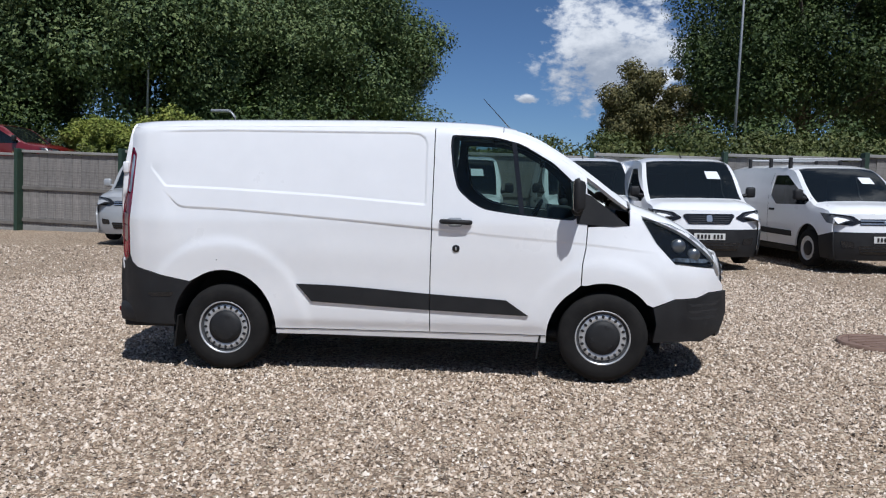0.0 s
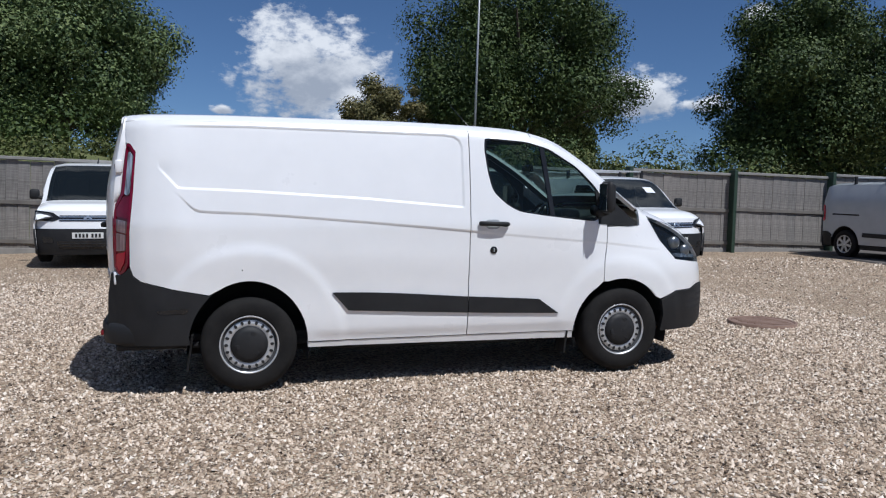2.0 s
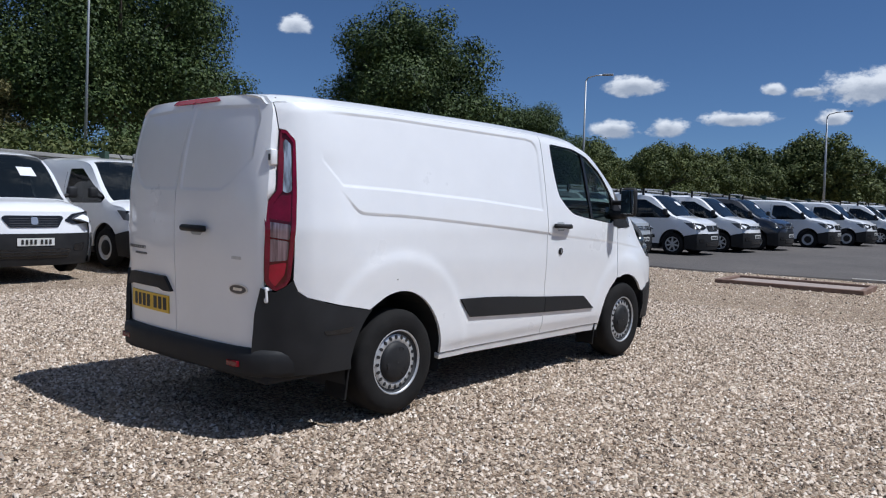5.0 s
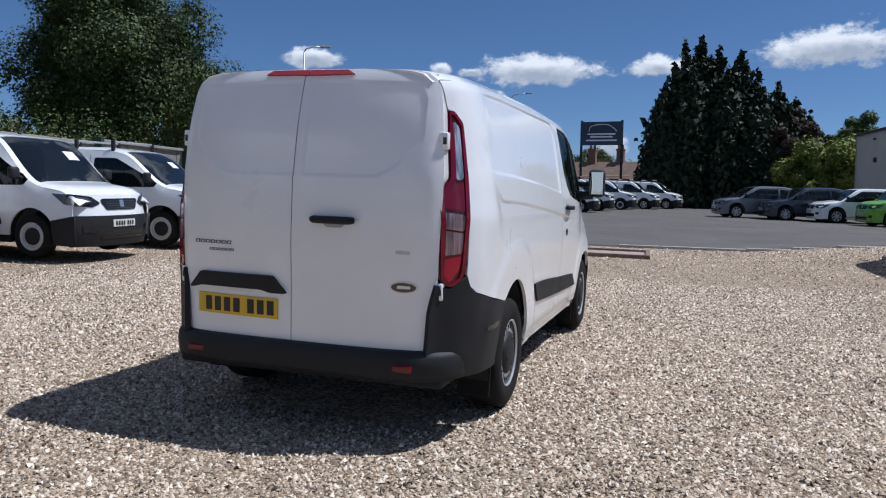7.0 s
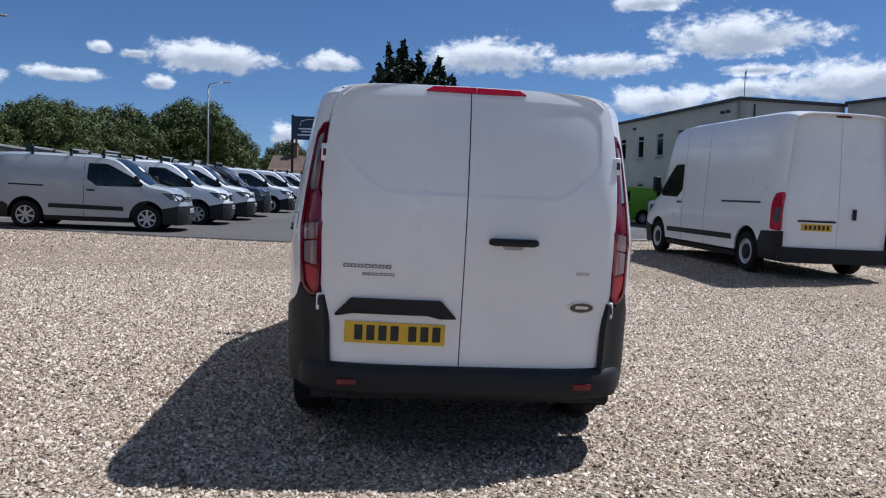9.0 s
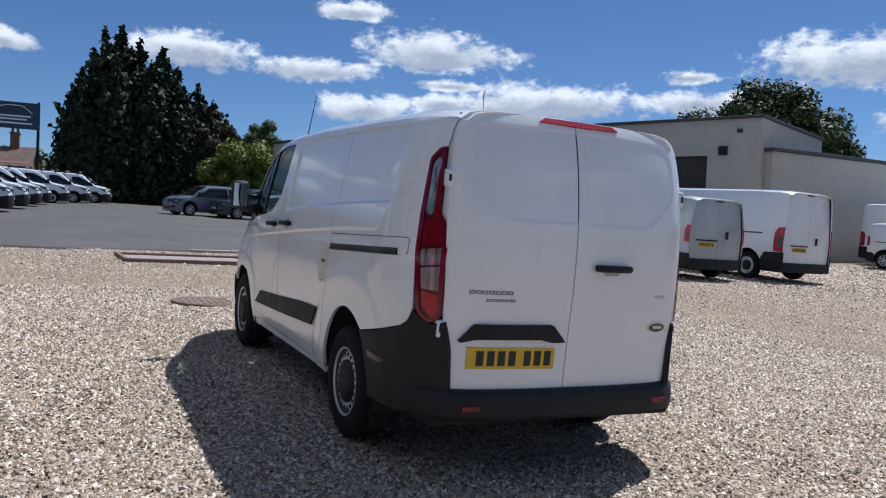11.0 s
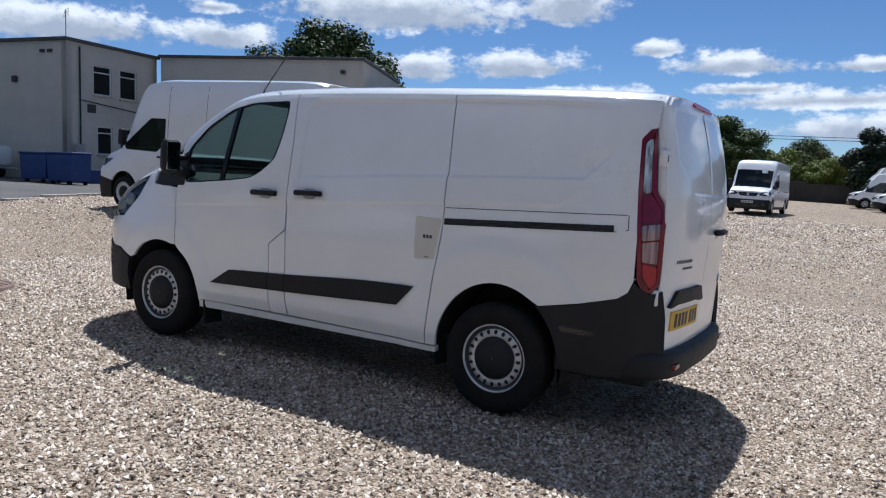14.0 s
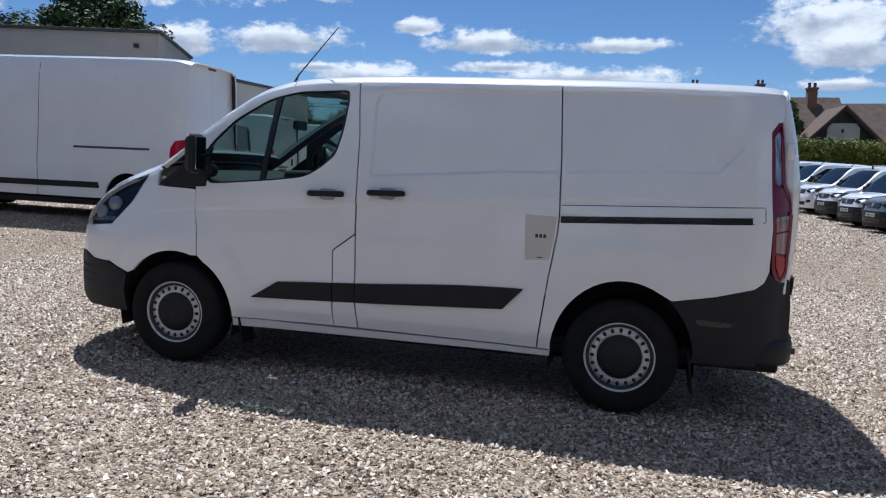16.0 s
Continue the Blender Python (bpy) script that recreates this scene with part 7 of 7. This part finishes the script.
def tree(name, label, height, radius, mat, seed, trunk=0.35, count=26000, leaf=0.28, base=0.18, n=34, category="tree"):
    t = thing(name, None, label, category, "trees")
    cz = height * (base + (1 - base) / 2)
    rz = height * (1 - base) / 2
    blobs = crown_blobs(seed, n, radius, rz, cz)
    cr = new("crown", leaves("crown", blobs, count, leaf, mat, seed))
    cr.parent = t
    rng = random.Random(seed)
    top = height * 0.72
    part("trunk", tube([(0, 0, -0.4), (0.1, 0, height * 0.2), (-0.1, 0.1, height * 0.45), (0, 0, top)], [trunk * 1.25, trunk, trunk * 0.7, trunk * 0.2], 10), BARK, t, smooth=True)
    for i in range(9):
        a = rng.uniform(0, 6.28)
        z0 = height * rng.uniform(0.22, 0.5)
        r = radius * rng.uniform(0.5, 0.85)
        z1 = z0 + height * rng.uniform(0.12, 0.3)
        part("limb", tube([(0, 0, z0), (0.5 * r * math.cos(a), 0.5 * r * math.sin(a), (z0 + z1) / 2 + 0.3), (r * math.cos(a), r * math.sin(a), z1)], [trunk * 0.45, trunk * 0.28, trunk * 0.08], 7), BARK, t, smooth=True)
    return t


def plant(ob, x, y, scale=1.0, yaw=0.0, z=None, copy=True, stretch=1.0):
    m = upright(x, y, z, yaw)
    if copy:
        c = copy_thing(ob, m)
        c.scale = (scale, scale, scale * stretch)
        return c
    ob.matrix_world = m
    ob.scale = (scale, scale, scale * stretch)
    return ob


oak = tree("oak_tree", "large dark green oak with a dense rounded crown", 16.5, 8.2, OAK, 5, 0.5, 170000, 0.082, 0.10, 130)
plant(oak, 18.8, 41.5, 1.0, 20, copy=False)
oak2 = tree("oak_tree", "broad dark green tree with clumped crown", 14.0, 6.6, OAK, 9, 0.42, 125000, 0.082, 0.08, 110)
plant(oak2, 30.3, 28.0, 0.92, 60, copy=False)
maple = tree("maple_tree", "tall mid green tree with airy clumped crown", 14.2, 6.6, MAPLE, 17, 0.42, 125000, 0.080, 0.08, 100)
plant(maple, -7.9, 37.5, 1.0, 200, copy=False)
plant(maple, -17.0, 31.5, 1.12, 300)
olive = tree("hedge_tree", "brownish olive green tree with a loose crown", 15.0, 6.4, OLIVE, 27, 0.4, 90000, 0.082, 0.08, 90)
plant(olive, -13.6, 42.0, 1.0, 110, copy=False)
plant(oak, -28.0, 33.0, 0.95, 240)
plant(oak2, 43.0, 28.5, 0.62, 120)
plant(oak2, 52.0, 36.0, 0.7, 30)
ash = tree("field_tree", "light green field tree with a loose crown", 8.8, 2.7, ASH, 21, 0.16, 26000, 0.10, 0.1, 46)
plant(ash, 24.5, 47.0, 0.95, 90, copy=False)
scrub = tree("hedge_tree", "small olive brown tree with a soft crown", 8.6, 3.1, OLIVE, 21, 0.16, 42000, 0.075, 0.1, 60)
plant(scrub, 9.6, 39.5, 1.0, 0, copy=False)
plant(ash, -12.0, 35.0, 0.8, 40)
bank = tree("bank_tree", "mid green tree on the far bank", 9.5, 5.4, FAR, 33, 0.25, 30000, 0.135, 0.02, 80)
far_sites = [(57, 31, 0.78), (64, 28.5, 0.85), (70, 30, 0.95), (77, 29, 0.9), (84, 26, 0.8), (90, 31, 1.1), (82, 38, 1.0), (74, 42, 1.1), (64, 42, 1.05), (98, 27, 0.95), (104, 21, 1.0), (95, 18, 0.6), (112, 14, 0.85), (54, 40, 0.9), (47, 45, 0.9)]
for i, (x, y, k) in enumerate(far_sites):
    plant(bank, x, y, k * 0.86, 47 * i, copy=i > 0)
plant(bank, 88.5, 21.0, 1.05, 75)
plant(bank, 96.0, 24.0, 0.9, 200)


def conifer():
    t = thing("conifer_tree", None, "tall dark green conifer with a ragged many-tipped outline", "tree", "trees")
    rng = np.random.RandomState(3)
    blobs = []
    # a dense stand of leaders: highest to one side, falling away to the other
    leaders = [(0.3, 4.1, 9.6), (-0.6, 2.7, 12.4), (0.2, 1.5, 13.0), (0.5, 0.2, 12.1), (-0.4, -1.3, 11.6), (0.4, -2.6, 10.2), (-0.2, -4.0, 9.2), (0.3, -5.2, 8.1), (-0.3, -6.2, 6.9),
               (-2.0, 2.0, 10.8), (-1.9, -0.4, 10.2), (-2.0, -2.6, 8.6), (-1.8, -4.6, 7.2), (-1.6, 3.8, 8.4), (2.0, 1.0, 11.0), (2.0, -2.0, 9.0), (1.8, -4.8, 7.4)]
    for px, py, top in leaders:
        base_r = 0.25 * top
        for i in range(7):
            # the dense heart of the leader
            f = i / 7.0
            blobs.append((px, py, 0.9 + (top - 1.9) * f, 1.95 * (1 - f) ** 0.5 + 0.25))
        for i in range(95):
            # one upswept bough: clumps that shrink from the stem to the tip
            f = rng.rand() ** 0.8
            reach = base_r * (1 - f) ** 0.75 * rng.uniform(0.5, 1.15) + 0.25
            a = rng.rand() * 6.283
            z0 = 0.4 + (top - 1.5) * f
            for k in (0.5, 0.75, 0.95, 1.1):
                blobs.append((px + reach * k * math.cos(a), py + reach * k * math.sin(a), z0 + 0.70 * reach * k * k + 0.2 * k, (0.26 + 0.30 * (1 - f)) * (1.3 - k)))
        for i in range(8):
            blobs.append((px + rng.normal() * 0.05, py + rng.normal() * 0.05, top - 0.8 + 0.15 * i, 0.30 - 0.033 * i))
    cr = new("crown", leaves("crown", blobs, 190000, 0.16, FIR, 8, -0.5, 0.20))
    cr.parent = t
    part("trunk", tube([(0, 1.2, -0.4), (0, 1.3, 6), (0.1, 1.4, 11.0)], [0.5, 0.3, 0.06], 10), BARK, t, smooth=True)
    return t


plant(conifer(), 58.5, -3.0, 1.0, 0, copy=False)
copper = tree("copper_tree", "dark brownish leaved tree beside the conifer", 8.6, 2.3, COPPER, 47, 0.2, 30000, 0.11, 0.02, 50)
plant(copper, 56.4, -8.2, 0.95, 0, copy=False)
bush = tree("garden_bush", "bright yellow-green garden bush", 5.0, 3.3, YEL, 41, 0.15, 22000, 0.12, 0.0, 50, "bush")
plant(bush, 53.5, -9.6, 1.0, 0, copy=False)
plant(bush, 60.0, -10.8, 1.1, 90)
plant(ash, 66.0, -13.5, 0.95, 20)
for x, y, k in ((-10.6, 17.4, 0.34), (-9.2, 17.9, 0.44), (-7.9, 17.6, 0.36), (-11.8, 18.6, 0.4)):
    plant(bush, x, y, k, 60 * x, 1.5)
sparse = tree("bare_tree", "half-bare brownish green tree with thin branches", 6.6, 3.9, DRY, 83, 0.22, 9000, 0.09, 0.12, 40)
for i in range(26):
    a, r = 2.4 * i, 1.2 + 2.6 * ((i * 37) % 10) / 10
    z = 2.0 + 0.14 * i
    part("branch", tube([(0.2 * math.cos(a), 0.2 * math.sin(a), z), (0.55 * r * math.cos(a), 0.55 * r * math.sin(a), z + 0.9), (r * math.cos(a + 0.2), r * math.sin(a + 0.2), z + 1.6)], [0.07, 0.045, 0.012], 6), BARK, sparse)
lime = tree("field_tree", "bright green leafy tree at the yard's end", 9.8, 5.0, ASH, 87, 0.3, 60000, 0.13, 0.06, 80)
dome = tree("dome_tree", "rounded dark green tree behind the workshop", 12.6, 6.6, OAK, 55, 0.4, 60000, 0.17, 0.05, 90)
plant(dome, 44.2, -52.2, 1.10, 0, copy=False, stretch=0.95)
plant(sparse, 25.5, -67.0, 1.0, 10, copy=False)
plant(lime, 13.0, -67.5, 0.95, 70, copy=False, stretch=0.74)
plant(lime, 18.5, -70.0, 0.66, 160)
plant(bank, 26.0, -96.0, 0.8, 10)
for i, (x, y, k) in enumerate(((31, -80, 0.42), (36, -84, 0.45), (41, -82, 0.45), (8, -96, 0.7), (0, -100, 0.65), (46, -90, 0.9), (-8, -98, 0.8))):
    plant(bank, x, y, k, 33 * i)
for i in range(9):
    plant(bush, 4 + 4.4 * i, -73.5 - 0.4 * (i % 3), 0.8 + 0.12 * (i % 3), 50 * i)
# hedge of dark conifers and shrubs before the houses
hedge = tree("conifer_hedge", "dark clipped conifer hedge", 5.4, 2.6, FIR, 61, 0.2, 24000, 0.12, 0.0, 50, "hedge")
for i, (x, y) in enumerate(((-0.3, -68.4), (-3.1, -67.8), (-5.5, -67.4))):
    plant(hedge, x, y, 1.16, 70 * i, copy=i > 0)
shrub = tree("shrub", "loose mid green shrub before the houses", 6.0, 2.9, ASH, 71, 0.15, 24000, 0.12, 0.0, 50, "shrub")
for i, (x, y, k) in enumerate(((-6.4, -60.5, 1.1), (-9.4, -57.6, 1.15), (-10.9, -54.5, 0.6))):
    plant(shrub, x, y, k, 55 * i, copy=i > 0)


def far_woods():
    """A wooded skyline all round, far off."""
    rng = np.random.RandomState(90)
    blobs = []
    for i in range(420):
        a = rng.uniform(0, 2 * math.pi)
        r = rng.uniform(170, 240)
        k = rng.uniform(3.0, 6.0) * (1.0 if math.sin(a) < 0.2 else 0.8)
        p = TILT @ Vector((r * math.cos(a), r * math.sin(a), ground_height(r * math.cos(a), r * math.sin(a))))
        blobs.append((p.x, p.y, p.z + k * 0.5, k))
    ob = new("far_woods", leaves("far_woods", blobs, 70000, 0.9, FAR, 91))
    tagged(ob, "distant dark green woods along the skyline", "woods", kind="stuff")


far_woods()


def rough_bank():
    """Rough grass and brambles on the rise behind the fence."""
    bm = bmesh.new()
    rows = []
    for i in range(61):
        x = -45 + 1.0 * i
        f = Vector((-31.0, 13.8)).lerp(Vector((62.0, 7.6)), (x + 31) / 93)
        row = []
        for j, (d, z) in enumerate(((0.5, -0.3), (2.0, 0.9), (4.0, 1.9), (7.5, 2.6), (14, 2.4), (26, 1.2))):
            y = f.y + d
            p = TILT @ Vector((x, y, ground_height(x, y) + z * (0.9 + 0.25 * noise.noise((x * 0.3, j, 0))) * (1 if x < 13 else 0.0)))
            row.append(bm.verts.new(p))
        rows.append(row)
    for a, b in zip(rows, rows[1:]):
        for j in range(len(a) - 1):
            bm.faces.new((a[j], b[j], b[j + 1], a[j + 1]))
    bmesh.ops.recalc_face_normals(bm, faces=bm.faces)
    ob = part("grass_bank", bm, GRASS, smooth=True)
    tagged(ob, "rough grassy bank behind the fence", "bank", kind="structure")
    rng = np.random.RandomState(12)
    blobs = []
    for i in range(420):
        x = rng.uniform(-44, 16)
        f = Vector((-31.0, 13.8)).lerp(Vector((62.0, 7.6)), (x + 31) / 93)
        d = rng.uniform(1.2, 9.0)
        z = float(np.interp(d, [0.5, 2, 4, 7.5, 14], [-0.3, 0.9, 1.9, 2.6, 2.4])) * (1 if x < 13 else 0.3)
        p = TILT @ Vector((x, f.y + d, ground_height(x, f.y + d) + z))
        blobs.append((p.x, p.y, p.z + 0.1, rng.uniform(0.2, 0.6)))
    ob = new("brambles", leaves("brambles", blobs, 80000, 0.06, BRAMBLE, 13, inner=1.2))
    tagged(ob, "yellow-green brambles and tall grass on the bank", "brambles", kind="stuff")
    blobs = []
    for i in range(160):
        x = rng.uniform(16, 120)
        y = 20.5 + 0.02 * x + rng.uniform(-1.5, 3.5) + (5.0 if 24 < x < 49 else 0.0)
        p = TILT @ Vector((x, y, 0.6))
        blobs.append((p.x, p.y, p.z + rng.uniform(0, 1.2), rng.uniform(0.8, 1.9)))
    low = []
    for i in range(150):
        x = rng.uniform(-36, 0) if i % 2 else rng.uniform(9, 40)
        p = TILT @ Vector((x, rng.uniform(25, 32), 0.5))
        low.append((p.x, p.y, p.z + rng.uniform(0.3, 3.6), rng.uniform(0.9, 1.7)))
    ob = new("undergrowth", leaves("undergrowth", low, 85000, 0.075, OAK, 15))
    tagged(ob, "dark green undergrowth below the trees", "undergrowth", kind="stuff")
    ob = new("hedgerow", leaves("hedgerow", blobs, 95000, 0.070, BRAMBLE, 14, inner=1.3))
    tagged(ob, "overgrown green hedgerow beyond the road", "hedgerow", kind="stuff")


rough_bank()


# ---------------------------------------------------------------- houses
def house(x, y, yaw, w, d, eave, ridge, label, chimneys=(), gable=False, wall=BRICK):
    h = thing("house", upright(x, y, None, yaw), label, "house", "houses")
    part("wall", prism([(-d / 2, -1.0), (d / 2, -1.0), (d / 2, eave), (0, ridge - 0.25), (-d / 2, eave)], -w / 2, w / 2, "x"), wall, h)
    for s in (-1, 1):
        out = [(s * (d / 2 + 0.4), eave - 0.25), (0.0, ridge), (0.0, ridge - 0.2), (s * (d / 2 + 0.4), eave - 0.45)]
        part("roof", prism(out, -w / 2 - 0.3, w / 2 + 0.3, "x"), TILES, h, "brown tiled roof slope")
    for cx in chimneys:
        c = part("chimney", box((cx - 0.35, -0.45, ridge - 0.8), (cx + 0.35, 0.45, ridge + 1.1), 0.02), BRICK, h, "brick chimney")
        part("chimney_cap", box((cx - 0.42, -0.52, ridge + 1.1), (cx + 0.42, 0.52, ridge + 1.25), 0.01), BRICK, h)
        for o in (-0.2, 0.2):
            part("chimney_pot", tube([(cx + o, 0, ridge + 1.25), (cx + o, 0, ridge + 1.65)], 0.12, 8), TILES, h)
    return h


house(-10.2, -76.0, 6, 17, 7, 4.7, 8.0, "long low brick house with two chimneys", (-1.5, 4.6))
g = house(-18.2, -63.4, 0, 13, 7, 3.9, 6.8, "brown tiled house with a dark timber gable", (4.4,))


def cross_gable(g, x, z):
    """The dark boarded gable towards the yard, its roof slopes and the white wall below; x: its middle, z: its ridge."""
    for s in (-1, 1):
        part("gable_roof", prism([(x, z), (x + s * 2.45, z - 2.45), (x + s * 2.45, z - 2.60), (x, z - 0.16)], 0.2, 8.0, "y"), TILES, g, "brown tiled gable slope")
        part("barge_board", prism([(x, z - 0.16), (x + s * 2.45, z - 2.60), (x + s * 2.45, z - 2.82), (x, z - 0.42)], 7.86, 7.96, "y"), GABLE_WOOD, g)
    part("gable_front", prism([(x - 2.2, -0.5), (x + 2.2, -0.5), (x + 2.2, z - 2.55), (x, z - 0.30), (x - 2.2, z - 2.55)], 3.0, 7.55, "y"), GABLE_WOOD, g, "dark stained gable boards")
    part("gable_wall", prism([(x - 1.06, -0.4), (x + 1.06, -0.4), (x + 1.06, z - 1.60), (x + 0.80, z - 1.28), (x - 0.80, z - 1.28), (x - 1.06, z - 1.60)], 7.50, 7.62, "y"), RENDER, g, "white rendered wall under the gable")
    part("wall_lamp", box((x + 0.02, 7.62, z - 1.95), (x + 0.14, 7.76, z - 1.70), 0.02), DARK, g)


cross_gable(g, 3.65, 6.2)


def garden_hedge():
    """The sunlit yellow-green hedge between the parked row and the houses."""
    rng = np.random.RandomState(19)
    blobs = []
    for i in range(120):
        p = Vector((-10.6 - 12.0 * i / 119, -51.4 + 2.6 * i / 119 + rng.uniform(-0.5, 0.5), 0))
        p = TILT @ Vector((p.x, p.y, ground_height(p.x, p.y)))
        for z in (0.4, 1.1, 1.8, 2.5, 3.1):
            blobs.append((p.x, p.y, p.z + z + rng.uniform(-0.12, 0.12), rng.uniform(0.42, 0.6)))
    ob = new("garden_hedge", leaves("garden_hedge", blobs, 60000, 0.075, YEL, 23))
    tagged(ob, "sunlit yellow-green hedge before the houses", "hedge", kind="stuff")


garden_hedge()
house(75.2, 7.6, 86, 6.0, 6.0, 2.3, 3.9, "distant house with red tiled roof", (-1.6, 1.2))


# ---------------------------------------------------------------- loose gravel stones
def gravel_stones(count):
    rng = np.random.RandomState(77)
    wide = rng.rand(count) < 0.34
    x = np.where(wide, rng.uniform(-14, 17, count), rng.uniform(-6.0, 7.2, count))
    y = np.where(wide, rng.uniform(-34, 9.0, count), rng.uniform(-6.6, 6.6, count))
    r = np.hypot((x - 1.2) / 7.4, y / 7.8)
    under = (np.abs(x - 1.4) < 2.0) & (np.abs(y) < 0.6)
    keep = (x < 13.6 + 0.33 * np.clip(-y, 0, 20)) & ~under & ((rng.rand(count) > np.clip((r - 0.72) / 0.33, 0, 1)) | wide)
    x, y = x[keep], y[keep]
    m = len(x)
    z = np.array([0.022 * (noise.noise((a * 0.5, b * 0.5, 0)) + 0.5 * noise.noise((a * 1.4, b * 1.4, 3))) - 0.008 + ground_height(a, b) for a, b in zip(x, y)])
    size = (0.0062 + 0.0080 * rng.rand(m) ** 1.7) * (1 + 0.55 * np.clip(r[keep] - 0.7, 0, 3))
    base = np.array([(1, 0.05, -0.35), (-0.45, 0.9, -0.3), (-0.55, -0.85, -0.3), (0.05, 0.0, 0.8)], float)
    sc = np.stack([size * rng.uniform(0.9, 1.9, m), size * rng.uniform(0.8, 1.3, m), size * rng.uniform(0.7, 1.5, m)], 1)
    v = base[None] * sc[:, None, :] + rng.uniform(-0.4, 0.4, (m, 4, 3)) * size[:, None, None]
    a, tilt = rng.uniform(0, 6.283, m), rng.normal(0, 0.6, m)
    vy, vz = v[:, :, 1] * np.cos(tilt)[:, None] - v[:, :, 2] * np.sin(tilt)[:, None], v[:, :, 1] * np.sin(tilt)[:, None] + v[:, :, 2] * np.cos(tilt)[:, None]
    px = v[:, :, 0] * np.cos(a)[:, None] - vy * np.sin(a)[:, None] + x[:, None]
    py = v[:, :, 0] * np.sin(a)[:, None] + vy * np.cos(a)[:, None] + y[:, None]
    pz = vz + z[:, None] + (sc[:, 2] * 0.45)[:, None]
    co = np.stack([px, py, pz], 2).reshape(-1, 3)
    tri = np.array([(0, 1, 3), (1, 2, 3), (2, 0, 3)])
    idx = (tri[None] + 4 * np.arange(m)[:, None, None]).reshape(-1)
    me = bpy.data.meshes.new("gravel_stones")
    me.vertices.add(len(co))
    me.vertices.foreach_set("co", co.ravel())
    me.loops.add(len(idx))
    me.loops.foreach_set("vertex_index", idx)
    me.polygons.add(len(idx) // 3)
    me.polygons.foreach_set("loop_start", np.arange(0, len(idx), 3))
    me.polygons.foreach_set("loop_total", np.full(len(idx) // 3, 3))
    me.update()
    me.materials.append(STONES)
    ob = new("gravel_stones", me)
    ob.matrix_world = TILT
    tagged(ob, "loose pale pink and grey gravel stones", "gravel", kind="stuff")


def stone_mat():
    m = material("loose_stones", (0.45, 0.38, 0.32), 0.8)
    g = m.node_tree.nodes.new("ShaderNodeNewGeometry")
    tone = ramp(m, g.outputs["Random Per Island"], [(0.0, (0.12, 0.090, 0.066)), (0.22, (0.32, 0.245, 0.180)), (0.45, (0.50, 0.400, 0.305)), (0.70, (0.64, 0.530, 0.425)), (0.9, (0.80, 0.695, 0.590)), (1.0, (0.90, 0.830, 0.740))])
    v = coords(m)
    n = node(m, "ShaderNodeTexNoise", Scale=70.0, Detail=3.0)
    link(m, v, n.inputs["Vector"])
    wash = ramp(m, n.outputs[0], [(0.3, (0.80, 0.78, 0.755)), (0.7, (1.03, 1.005, 0.975))])
    link(m, mix(m, 1.0, tone, wash, "MULTIPLY"), shader(m).inputs["Base Color"])
    return m


STONES = stone_mat()
gravel_stones(540000)
